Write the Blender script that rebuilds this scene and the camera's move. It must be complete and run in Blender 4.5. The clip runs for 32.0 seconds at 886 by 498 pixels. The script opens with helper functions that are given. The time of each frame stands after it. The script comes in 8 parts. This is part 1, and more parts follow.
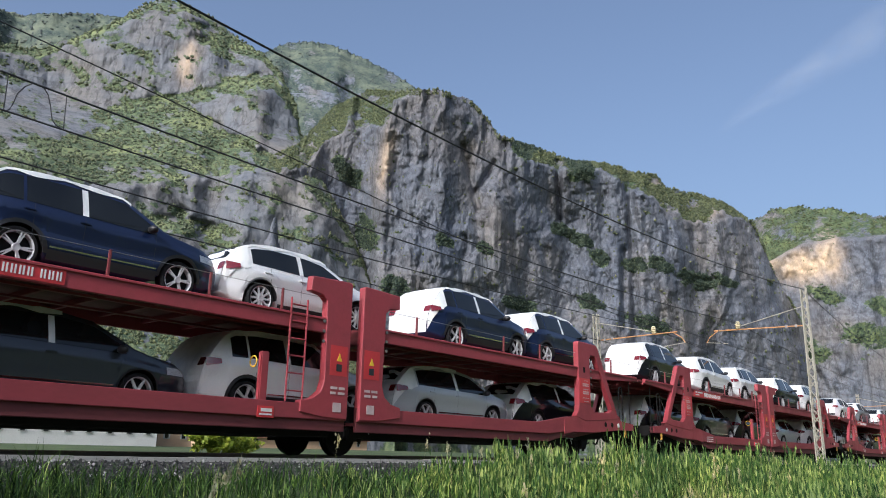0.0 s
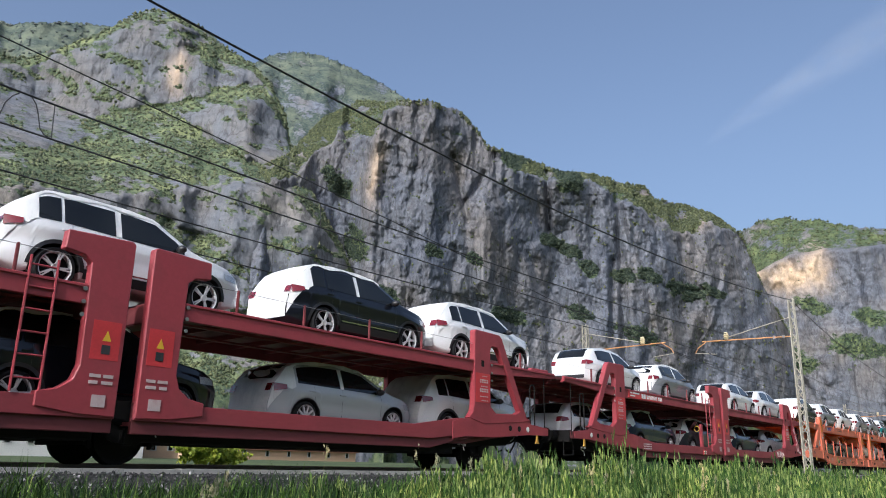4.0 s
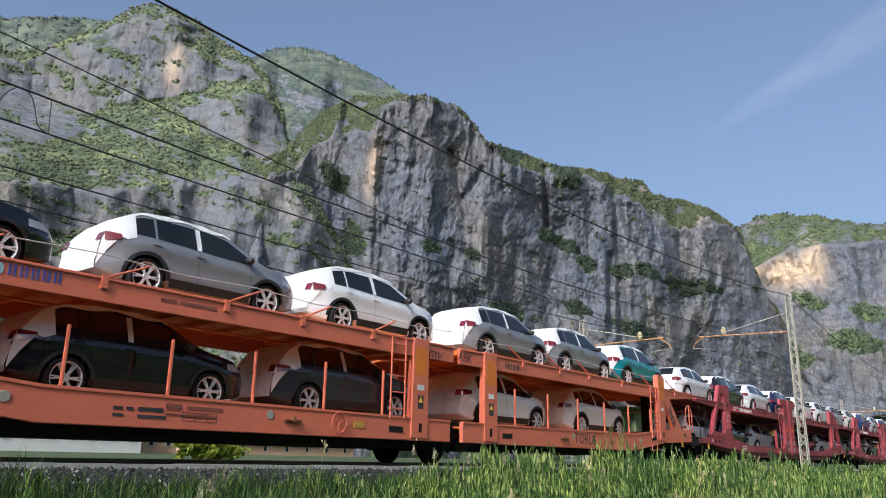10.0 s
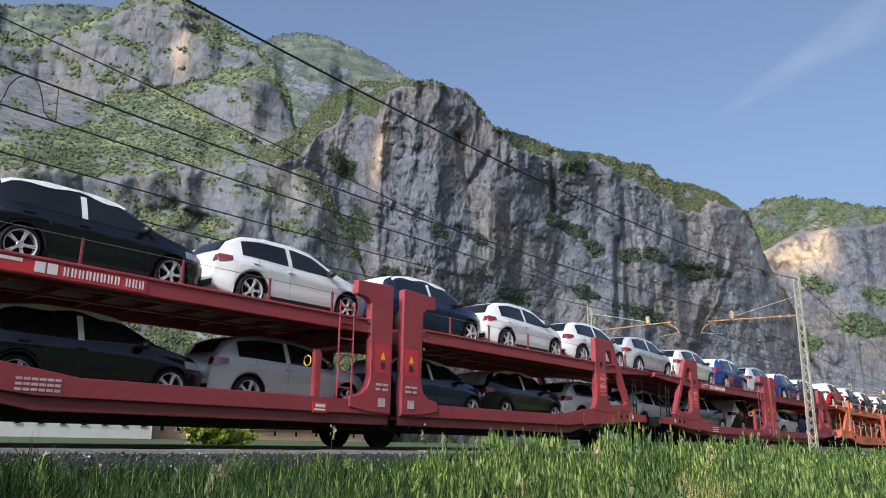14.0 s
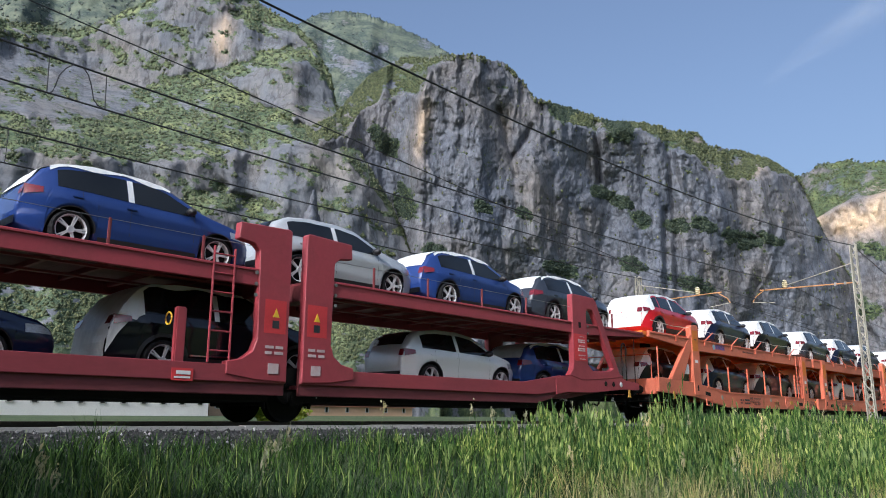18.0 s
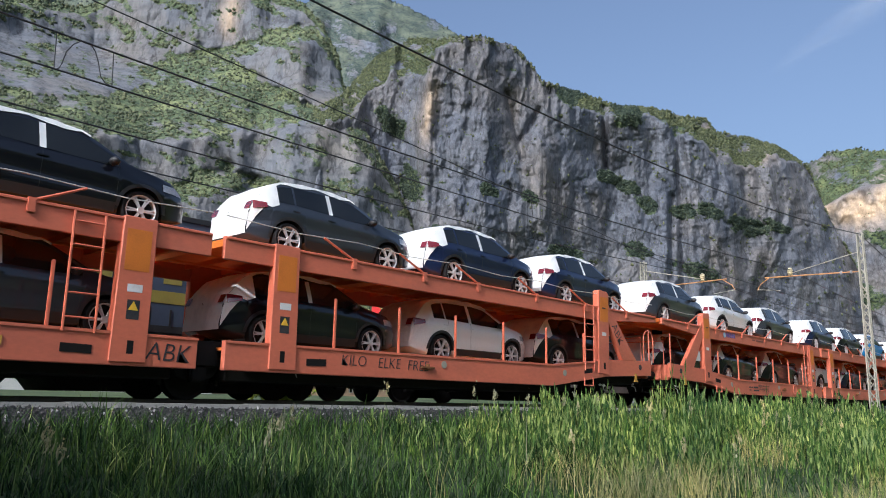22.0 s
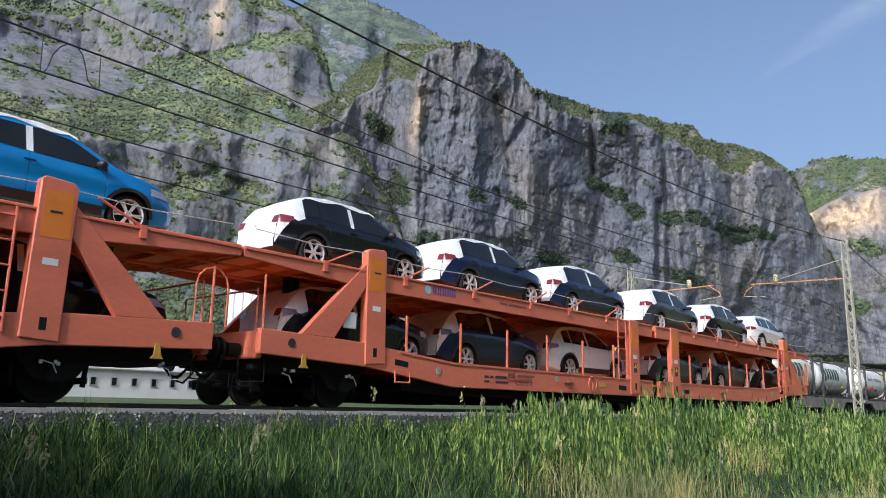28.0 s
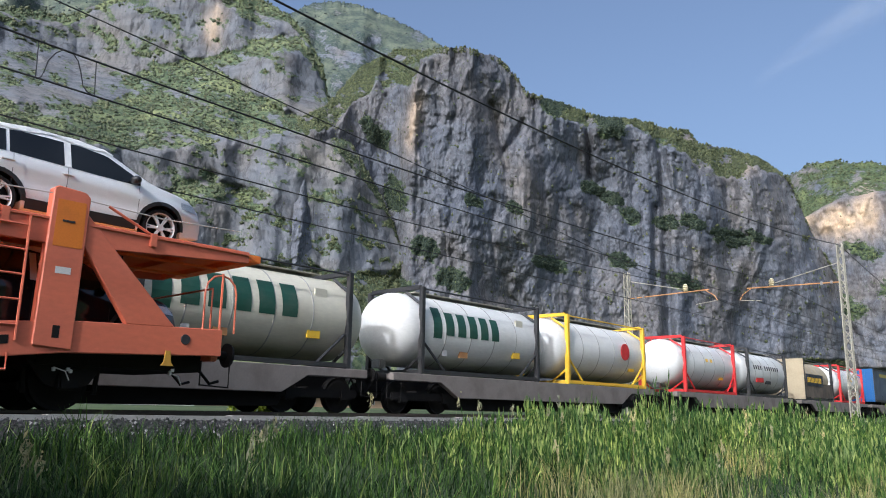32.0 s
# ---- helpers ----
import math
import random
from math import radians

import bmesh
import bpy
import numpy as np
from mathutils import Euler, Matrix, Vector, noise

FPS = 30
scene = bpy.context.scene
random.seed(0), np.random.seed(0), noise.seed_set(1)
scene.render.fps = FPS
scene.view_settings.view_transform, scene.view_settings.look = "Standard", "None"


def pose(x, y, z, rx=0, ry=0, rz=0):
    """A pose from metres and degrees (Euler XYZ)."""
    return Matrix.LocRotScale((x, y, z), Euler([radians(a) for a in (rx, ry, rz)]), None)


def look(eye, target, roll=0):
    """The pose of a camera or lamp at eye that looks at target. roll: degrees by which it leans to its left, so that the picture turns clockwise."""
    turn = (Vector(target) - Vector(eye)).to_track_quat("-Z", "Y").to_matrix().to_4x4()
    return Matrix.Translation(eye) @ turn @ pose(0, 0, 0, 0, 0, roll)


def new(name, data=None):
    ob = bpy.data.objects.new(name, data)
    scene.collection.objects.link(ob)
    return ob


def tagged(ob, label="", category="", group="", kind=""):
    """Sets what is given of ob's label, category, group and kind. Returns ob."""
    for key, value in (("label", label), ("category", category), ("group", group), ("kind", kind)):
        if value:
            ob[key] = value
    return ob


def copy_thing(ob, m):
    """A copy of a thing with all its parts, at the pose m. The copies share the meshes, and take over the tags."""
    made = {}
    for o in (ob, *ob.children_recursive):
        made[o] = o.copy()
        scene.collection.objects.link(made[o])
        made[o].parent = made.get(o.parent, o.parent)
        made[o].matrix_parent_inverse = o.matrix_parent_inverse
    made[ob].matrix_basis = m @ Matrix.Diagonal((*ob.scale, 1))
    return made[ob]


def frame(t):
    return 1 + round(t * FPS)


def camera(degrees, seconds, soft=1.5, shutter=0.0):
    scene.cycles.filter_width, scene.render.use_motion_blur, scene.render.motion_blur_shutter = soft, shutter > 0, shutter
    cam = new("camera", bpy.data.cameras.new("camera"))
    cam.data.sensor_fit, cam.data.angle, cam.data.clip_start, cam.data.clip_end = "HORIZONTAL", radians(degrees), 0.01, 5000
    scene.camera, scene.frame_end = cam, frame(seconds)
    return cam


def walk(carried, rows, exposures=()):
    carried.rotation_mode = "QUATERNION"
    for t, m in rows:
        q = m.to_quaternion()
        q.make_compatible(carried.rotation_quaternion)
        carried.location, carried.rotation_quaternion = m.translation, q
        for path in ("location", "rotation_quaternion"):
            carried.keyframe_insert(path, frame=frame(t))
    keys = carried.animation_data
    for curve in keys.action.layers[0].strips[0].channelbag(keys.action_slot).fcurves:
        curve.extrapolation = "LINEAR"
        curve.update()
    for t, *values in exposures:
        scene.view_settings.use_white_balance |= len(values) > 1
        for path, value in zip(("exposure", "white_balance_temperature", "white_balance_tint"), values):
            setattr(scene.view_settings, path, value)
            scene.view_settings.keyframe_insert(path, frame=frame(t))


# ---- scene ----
# World: x along the track in the direction the camera faces, y across it, z = 0 at the rail heads.
EYE = (0.0, 0.0, 0.08)
TRACK, TRACK_FAR = 13.0, 16.75      # centre lines of the two tracks
SPEED, SPEED_FAR = 7.665, 28.3      # metres a second, of the car train and of the tank train
CLIP = 32.0

cam = camera(60.29, CLIP, soft=1.0)


def aim(heading, tilt, roll):
    h, e = radians(heading), radians(tilt)
    way = Vector((math.cos(h) * math.cos(e), math.sin(h) * math.cos(e), math.sin(e)))
    return look(EYE, Vector(EYE) + way * 10, roll)


walk(cam, [(t, aim(h, e, r)) for t, h, e, r in (
    (0, 39.77, 15.04, 1.13), (0.5, 39.67, 15.09, 1.17), (1, 39.55, 15.17, 0.89), (1.5, 39.47, 15.25, 0.86), (2, 39.37, 15.38, 0.86),
    (2.5, 39.27, 15.50, 0.88), (3, 39.18, 15.59, 0.94), (3.5, 39.08, 15.71, 0.99), (5.5, 38.71, 16.08, 1.01), (6, 38.87, 15.41, 0.70),
    (6.5, 38.79, 15.35, 0.87), (7, 38.66, 15.47, 0.87), (7.5, 38.57, 15.52, 0.96), (8, 38.52, 15.57, 0.98), (8.5, 38.42, 15.66, 1.00),
    (9, 38.38, 15.75, 1.05), (9.5, 38.75, 15.59, 1.12), (10, 38.79, 15.49, 0.99), (10.5, 38.72, 15.43, 0.86), (11, 38.61, 15.52, 0.89),
    (11.5, 38.51, 15.58, 0.94), (12, 38.40, 15.40, 0.90), (12.5, 38.40, 14.83, 0.77), (13, 38.47, 14.63, 0.76), (13.5, 38.66, 14.35, 0.80),
    (14, 39.34, 14.40, 0.82), (14.5, 40.18, 14.33, 0.74), (16.5, 40.77, 14.61, 1.12), (17, 41.77, 13.74, -0.07), (17.5, 41.99, 12.83, -0.23),
    (18, 42.78, 12.53, 0.17), (18.5, 43.50, 12.40, 0.52), (19, 43.54, 12.24, 0.64), (19.5, 43.45, 12.05, 0.73), (20, 43.34, 11.92, 0.80),
    (20.5, 43.22, 11.65, 0.90), (21, 43.15, 11.59, 0.91), (21.5, 43.06, 11.25, 1.01), (22, 43.16, 11.21, 1.12), (22.5, 43.34, 11.32, 1.10),
    (23, 43.22, 11.11, 1.14), (23.5, 43.13, 11.18, 1.16), (24, 43.05, 11.06, 1.25), (24.5, 42.92, 10.96, 1.29), (25, 42.80, 10.99, 1.19),
    (25.5, 42.72, 11.11, 1.18), (27.5, 42.33, 11.54, 1.16), (28, 42.25, 11.64, 1.18), (28.5, 42.13, 11.75, 1.21), (29, 42.03, 11.82, 1.17),
    (29.5, 42.13, 11.80, 1.00), (30, 42.12, 11.73, 1.06), (30.5, 42.01, 11.78, 1.01), (31, 41.94, 11.82, 1.02), (31.5, 41.99, 11.93, 0.92),
    (32, 41.98, 12.02, 0.93),
)], exposures=[(0.0, 0.27, 5560, 10), (16.0, 0.27, 5560, 10), (19.0, 0.27, 5440, 10), (CLIP, 0.27, 5440, 10)])

# ---- light ----
SUN_HEADING, SUN_HEIGHT = 192.0, 33.0        # degrees; heading from +x towards +y


def make_light():
    world = bpy.data.worlds.new("sky")
    world.use_nodes = True
    scene.world = world
    nt = world.node_tree
    sky = nt.nodes.new("ShaderNodeTexSky")
    sky.sky_type, sky.sun_disc = "NISHITA", False
    sky.sun_elevation = radians(SUN_HEIGHT)
    sky.sun_rotation = radians(90 - SUN_HEADING)
    sky.air_density, sky.dust_density, sky.ozone_density = 1.0, 7.0, 1.2
    bg = nt.nodes["Background"]
    haze = nt.nodes.new("ShaderNodeHueSaturation")       # a hazy morning sky, paler than clear air
    haze.inputs["Saturation"].default_value = 0.86
    nt.links.new(sky.outputs[0], haze.inputs["Color"])
    nt.links.new(haze.outputs[0], bg.inputs[0])
    bg.inputs[1].default_value = 0.15
    lamp = bpy.data.lights.new("sun", "SUN")
    lamp.energy, lamp.angle, lamp.color = 2.35, radians(0.6), (1.0, 0.94, 0.85)
    h, e = radians(SUN_HEADING), radians(SUN_HEIGHT)
    away = Vector((math.cos(h) * math.cos(e), math.sin(h) * math.cos(e), math.sin(e)))
    sun = new("sun", lamp)
    sun.matrix_world = look(away * 100, (0, 0, 0))


make_light()

# ---- materials ----
class Nodes:
    """A small shorthand for building a material's nodes."""

    def __init__(self, name):
        self.m = bpy.data.materials.new(name)
        self.m.use_nodes = True
        self.t = self.m.node_tree
        self.p = self.t.nodes["Principled BSDF"]

    def add(self, kind, **values):
        n = self.t.nodes.new("ShaderNode" + kind)
        for k, v in values.items():
            n.inputs[k].default_value = v
        return n

    def link(self, a, b):
        self.t.links.new(a, b)

    def coords(self, stretch=(1, 1, 1), space="Object"):
        c = self.add("TexCoord")
        m = self.add("Mapping")
        m.inputs["Scale"].default_value = stretch
        self.link(c.outputs[space], m.inputs[0])
        return m.outputs[0]

    def noise(self, scale, detail=4.0, rough=0.55, stretch=(1, 1, 1), space="Object"):
        n = self.add("TexNoise", Scale=scale, Detail=detail, Roughness=rough)
        self.link(self.coords(stretch, space), n.inputs["Vector"])
        return n.outputs[0]

    def ramp(self, src, stops):
        r = self.add("ValToRGB")
        while len(r.color_ramp.elements) < len(stops):
            r.color_ramp.elements.new(0.5)
        for e, (at, c) in zip(r.color_ramp.elements, stops):
            e.position, e.color = at, (c if len(c) == 4 else (*c, 1))
        self.link(src, r.inputs[0])
        return r.outputs[0]

    def mix(self, fac, a, b, how="MIX"):
        n = self.add("MixRGB")
        n.blend_type = how
        for k, v in ((0, fac), (1, a), (2, b)):
            if isinstance(v, (int, float)):
                n.inputs[k].default_value = v
            elif isinstance(v, tuple):
                n.inputs[k].default_value = (*v, 1) if len(v) == 3 else v
            else:
                self.link(v, n.inputs[k])
        return n.outputs[0]

    def bump(self, src, strength, distance):
        b = self.add("Bump", Strength=strength, Distance=distance)
        self.link(src, b.inputs["Height"])
        self.link(b.outputs[0], self.p.inputs["Normal"])

    def done(self, colour, rough=0.6, metal=0.0):
        if isinstance(colour, tuple):
            self.p.inputs["Base Color"].default_value = (*colour, 1)
        else:
            self.link(colour, self.p.inputs["Base Color"])
        if isinstance(rough, (int, float)):
            self.p.inputs["Roughness"].default_value = rough
        else:
            self.link(rough, self.p.inputs["Roughness"])
        self.p.inputs["Metallic"].default_value = metal
        return self.m


def worn(name, base, dirt, rough=0.5, metal=0.0, scale=3.0, amount=0.5, bump=0.15, stretch=(1, 1, 1)):
    """Painted or bare material with blotches, fine grain and dirt."""
    k = Nodes(name)
    big = k.noise(scale, 5, 0.6, stretch)
    fine = k.noise(scale * 14, 4, 0.6, stretch)
    lo = 0.62 - 0.3 * amount
    mask = k.ramp(big, [(lo, (0, 0, 0)), (0.80, (amount, amount, amount))])
    tint = k.mix(mask, base, dirt)
    grain = k.ramp(fine, [(0.3, (0.93, 0.93, 0.93)), (0.7, (1.05, 1.05, 1.05))])
    k.bump(fine, bump, 0.004)
    r = k.ramp(big, [(0.3, (rough * 0.8,) * 3), (0.75, (min(1, rough * 1.35),) * 3)])
    return k.done(k.mix(1.0, tint, grain, "MULTIPLY"), r, metal)


RED = worn("red_paint", (0.334, 0.049, 0.062), (0.176, 0.044, 0.046), 0.48, 0, 1.3, 0.55)
RED_SIGN = worn("signal_red_paint", (0.58, 0.045, 0.05), (0.35, 0.03, 0.03), 0.45, 0, 2.0, 0.4)
RED_DARK = worn("grimy_red_paint", (0.18, 0.035, 0.040), (0.08, 0.030, 0.030), 0.6, 0, 1.0, 0.7, stretch=(0.4, 1, 1))
ORANGE = worn("orange_paint", (0.66, 0.172, 0.095), (0.38, 0.118, 0.078), 0.42, 0, 1.1, 0.42, stretch=(0.5, 1, 1))
ORANGE_DECK = worn("orange_deck_glow_paint", (0.95, 0.27, 0.040), (0.66, 0.16, 0.04), 0.5, 0, 1.6, 0.35)


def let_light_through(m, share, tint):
    """Adds translucency, so that a closed plate glows with light from its other side."""
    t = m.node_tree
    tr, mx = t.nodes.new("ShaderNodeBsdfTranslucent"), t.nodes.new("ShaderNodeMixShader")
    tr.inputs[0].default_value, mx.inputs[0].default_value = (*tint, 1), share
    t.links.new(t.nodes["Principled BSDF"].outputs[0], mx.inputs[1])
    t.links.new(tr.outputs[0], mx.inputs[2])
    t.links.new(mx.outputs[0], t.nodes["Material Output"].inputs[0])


# Underside glow of the closed deck is put in by translucency and strong orange.
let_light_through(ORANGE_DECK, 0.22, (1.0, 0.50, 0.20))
BLACK = worn("grimy_underframe", (0.011, 0.010, 0.0095), (0.03, 0.025, 0.02), 0.85, 0, 2.5, 0.45)
BLACK.node_tree.nodes["Principled BSDF"].inputs["Specular IOR Level"].default_value = 0.2
RED_MID = worn("dusty_red_paint", (0.29, 0.047, 0.058), (0.17, 0.038, 0.040), 0.55, 0, 1.2, 0.6, stretch=(0.4, 1, 1))
STEEL = worn("worn_steel", (0.32, 0.31, 0.30), (0.14, 0.10, 0.07), 0.4, 0.7, 4, 0.5)
RAIL = worn("rail_steel", (0.07, 0.055, 0.045), (0.05, 0.03, 0.02), 0.5, 0.3, 2, 0.5, stretch=(0.2, 1, 1))
GALV = worn("galvanised_steel", (0.38, 0.355, 0.29), (0.22, 0.19, 0.13), 0.5, 0.15, 3, 0.5)
RUSTY = worn("ochre_rusty_pipe", (0.52, 0.26, 0.10), (0.30, 0.15, 0.07), 0.6, 0.1, 3, 0.5)
PALE_LET = worn("faded_white_lettering", (0.58, 0.46, 0.45), (0.40, 0.16, 0.16), 0.5, 0, 6, 0.6)
WHITE = worn("white_lettering", (0.78, 0.76, 0.74), (0.5, 0.4, 0.38), 0.5, 0, 6, 0.5)
YELLOW = worn("yellow_paint", (0.80, 0.50, 0.03), (0.45, 0.28, 0.05), 0.5, 0, 4, 0.4)
BLUE_LET = worn("blue_lettering", (0.05, 0.07, 0.30), (0.2, 0.12, 0.2), 0.5, 0, 5, 0.4)
DARK_LET = worn("dark_lettering", (0.03, 0.03, 0.035), (0.15, 0.10, 0.08), 0.5, 0, 5, 0.4)
FAINT_LET = worn("faded_lettering", (0.22, 0.07, 0.05), (0.5, 0.15, 0.08), 0.5, 0, 5, 0.5)
CONCRETE = worn("concrete", (0.42, 0.40, 0.37), (0.25, 0.23, 0.20), 0.85, 0, 3, 0.6, 0.4)
RUBBER = worn("tyre_rubber", (0.012, 0.012, 0.013), (0.03, 0.028, 0.026), 0.85, 0, 8, 0.4)
RUBBER.node_tree.nodes["Principled BSDF"].inputs["Specular IOR Level"].default_value = 0.2
ALLOY = worn("alloy_rim", (0.58, 0.58, 0.59), (0.40, 0.40, 0.41), 0.30, 0.12, 6, 0.2, 0.02)
PLASTIC = worn("black_plastic", (0.018, 0.018, 0.02), (0.03, 0.03, 0.03), 0.45, 0, 6, 0.3, 0.05)
CHROME = worn("chrome_trim", (0.75, 0.75, 0.76), (0.6, 0.6, 0.6), 0.15, 1.0, 6, 0.1, 0.0)


def film_matter():
    """Thin white film with creases and slack folds."""
    k = Nodes("white_transit_film")
    fold = k.noise(3.2, 5, 0.6, (1, 1, 0.5))
    tint = k.ramp(fold, [(0.3, (0.62, 0.63, 0.64)), (0.5, (0.80, 0.80, 0.79)), (0.7, (0.86, 0.86, 0.85))])
    k.bump(fold, 0.8, 0.045)
    return k.done(tint, 0.40)


FILM = film_matter()
OCHRE_PAINT = worn("ochre_paint", (0.55, 0.30, 0.04), (0.30, 0.16, 0.05), 0.55, 0, 5, 0.5)
RUSTY_DARK = worn("dark_rust", (0.22, 0.09, 0.03), (0.10, 0.04, 0.02), 0.8, 0, 6, 0.6)
PALE_METAL = worn("pale_zinc_fitting", (0.62, 0.60, 0.56), (0.3, 0.27, 0.22), 0.5, 0.2, 8, 0.4)
CREAM_GLAZE = worn("cream_glaze", (0.66, 0.58, 0.38), (0.45, 0.38, 0.24), 0.3, 0, 6, 0.3)
WIRE = worn("dark_copper_wire", (0.03, 0.03, 0.032), (0.05, 0.045, 0.04), 0.6, 0.3, 2, 0.3, 0.0)


def car_paint():
    k = Nodes("car_paint")
    info = k.add("ObjectInfo")
    flake = k.ramp(k.noise(260, 2, 0.5), [(0.35, (0.9, 0.9, 0.9)), (0.65, (1.1, 1.1, 1.1))])
    k.p.inputs["Coat Weight"].default_value = 1.0
    k.p.inputs["Coat Roughness"].default_value = 0.03
    k.p.inputs["Specular IOR Level"].default_value = 0.10
    return k.done(k.mix(1.0, info.outputs["Color"], flake, "MULTIPLY"), 0.35, 0.15)


def dark_glass():
    k = Nodes("tinted_car_glass")
    tint = k.ramp(k.noise(0.9, 2, 0.5), [(0.35, (0.006, 0.007, 0.008)), (0.7, (0.016, 0.018, 0.019))])
    return k.done(tint, 0.05)


def lens(name, c):
    k = Nodes(name)
    k.p.inputs["Coat Weight"].default_value = 0.8
    tint = k.ramp(k.noise(22, 2, 0.5, (1, 1, 3)), [(0.3, tuple(x * 0.6 for x in c)), (0.7, c)])
    return k.done(tint, 0.12)


PAINT, GLASS = car_paint(), dark_glass()
TAIL, HEAD = lens("red_tail_lens", (0.20, 0.008, 0.016)), lens("headlamp_lens", (0.55, 0.57, 0.6))


def mountain_matter(name, dark, mid, pale, woods=(1.0, 1.0, 1.0), relief=2.5, coarse=1.0):
    """Weathered limestone, stained and jointed, with scrub and meadow where the slope leans back."""
    k = Nodes(name)
    pos = k.add("NewGeometry").outputs["Position"]

    def spot(stretch):
        mp = k.add("Mapping")
        mp.inputs["Scale"].default_value = stretch
        k.link(pos, mp.inputs[0])
        return mp.outputs[0]

    def field(scale, detail, rough, stretch):
        n = k.add("TexNoise", Scale=scale, Detail=detail, Roughness=rough)
        k.link(spot(stretch), n.inputs["Vector"])
        return n.outputs[0]

    def grey(v):
        return (v, v, v)
    veg = k.add("Attribute")
    veg.attribute_name = "woods"
    och = k.add("Attribute")
    och.attribute_name = "ochre"
    block = field(0.011, 8, 0.62, (1, 1, 0.7))
    stain = field(0.060, 6, 0.60, (1, 1, 0.16))
    strata = field(0.050, 5, 0.6, (0.10, 0.10, 1))
    patch = field(0.005, 5, 0.6, (1, 1, 0.8))
    grain = field(0.17, 9, 0.78, (1, 1, 0.6))
    rock = k.ramp(block, [(0.34, dark), (0.47, mid), (0.56, mid), (0.70, pale)])
    rock = k.mix(k.ramp(patch, [(0.46, grey(0)), (0.66, grey(0.55))]), rock, (pale[0] * 1.10, pale[1] * 0.95, pale[2] * 0.76))
    rock = k.mix(1.0, rock, k.ramp(stain, [(0.33, grey(0.76)), (0.47, grey(1.0)), (0.66, grey(1.10))]), "MULTIPLY")
    rock = k.mix(1.0, rock, k.ramp(strata, [(0.38, grey(0.84)), (0.50, grey(1.0)), (0.66, grey(1.08))]), "MULTIPLY")
    joint = k.ramp(field(0.020, 8, 0.6, (1, 1, 0.45)), [(0.468, grey(1)), (0.494, grey(0.66)), (0.504, grey(0.66)), (0.53, grey(1))])
    rock = k.mix(1.0, rock, joint, "MULTIPLY")
    rock = k.mix(och.outputs["Fac"], rock, (0.60, 0.45, 0.30))
    rock = k.mix(1.0, rock, k.ramp(grain, [(0.30, grey(1 - 0.38 * coarse)), (0.5, grey(1.0)), (0.68, grey(1 + 0.26 * coarse))]), "MULTIPLY")
    # undergrowth between the trees, and meadow on the gentler ground
    wood = k.ramp(field(0.10, 6, 0.7, (1, 1, 1)), [(0.34, (0.026, 0.042, 0.022)), (0.50, (0.058, 0.080, 0.034)), (0.66, (0.115, 0.135, 0.052))])
    lush = k.add("Math")
    lush.operation = "MULTIPLY"
    k.link(k.ramp(field(0.010, 6, 0.62, (1, 1, 1)), [(0.44, grey(0)), (0.62, grey(0.8))]), lush.inputs[0])
    k.link(k.ramp(veg.outputs["Fac"], [(0.55, grey(0)), (0.90, grey(1))]), lush.inputs[1])
    wood = k.mix(lush.outputs[0], wood, (0.165, 0.185, 0.065))
    wood = k.mix(1.0, wood, woods, "MULTIPLY")
    edge = k.add("Math")
    edge.operation = "ADD"
    k.link(veg.outputs["Fac"], edge.inputs[0])
    sway = k.add("Math")
    sway.operation = "MULTIPLY_ADD"
    k.link(field(0.045, 9, 0.70, (1, 1, 1.6)), sway.inputs[0])
    sway.inputs[1].default_value, sway.inputs[2].default_value = 1.7, -0.85
    k.link(sway.outputs[0], edge.inputs[1])
    mask = k.ramp(edge.outputs[0], [(0.44, grey(0)), (0.56, grey(0.95))])
    tall = k.mix(mask, k.mix(0.5, grain, block), grain)
    b = k.add("Bump", Strength=1.0, Distance=relief)
    k.link(tall, b.inputs["Height"])
    k.link(b.outputs[0], k.p.inputs["Normal"])
    k.p.inputs["Specular IOR Level"].default_value = 0.1
    return k.done(k.mix(mask, rock, wood), 0.95)


def ground_matter():
    k = Nodes("meadow_ground")
    a = k.noise(0.05, 6, 0.6)
    b = k.noise(1.7, 6, 0.7)
    c = k.ramp(a, [(0.35, (0.036, 0.056, 0.016)), (0.55, (0.058, 0.086, 0.024)), (0.7, (0.095, 0.118, 0.036))])
    c = k.mix(1.0, c, k.ramp(b, [(0.3, (0.6, 0.6, 0.6)), (0.7, (1.2, 1.2, 1.2))]), "MULTIPLY")
    k.bump(b, 0.6, 0.08)
    return k.done(c, 0.95)


def blade_matter(name, low, mid, high):
    k = Nodes(name)
    g = k.add("NewGeometry")
    c = k.ramp(g.outputs["Random Per Island"], [(0.0, low), (0.55, mid), (1.0, high)])
    c = k.mix(1.0, c, k.ramp(k.noise(0.9, 3, 0.6), [(0.36, (0.52, 0.60, 0.66)), (0.5, (0.95, 0.95, 0.9)), (0.66, (1.35, 1.25, 1.0))]), "MULTIPLY")
    k.p.inputs["Specular IOR Level"].default_value = 0.25
    m = k.done(c, 0.6)
    tr = k.add("BsdfTranslucent")
    k.link(c, tr.inputs[0])
    mx = k.add("MixShader")
    mx.inputs[0].default_value = 0.3
    k.link(k.p.outputs[0], mx.inputs[1])
    k.link(tr.outputs[0], mx.inputs[2])
    k.link(mx.outputs[0], k.t.nodes["Material Output"].inputs[0])
    return m


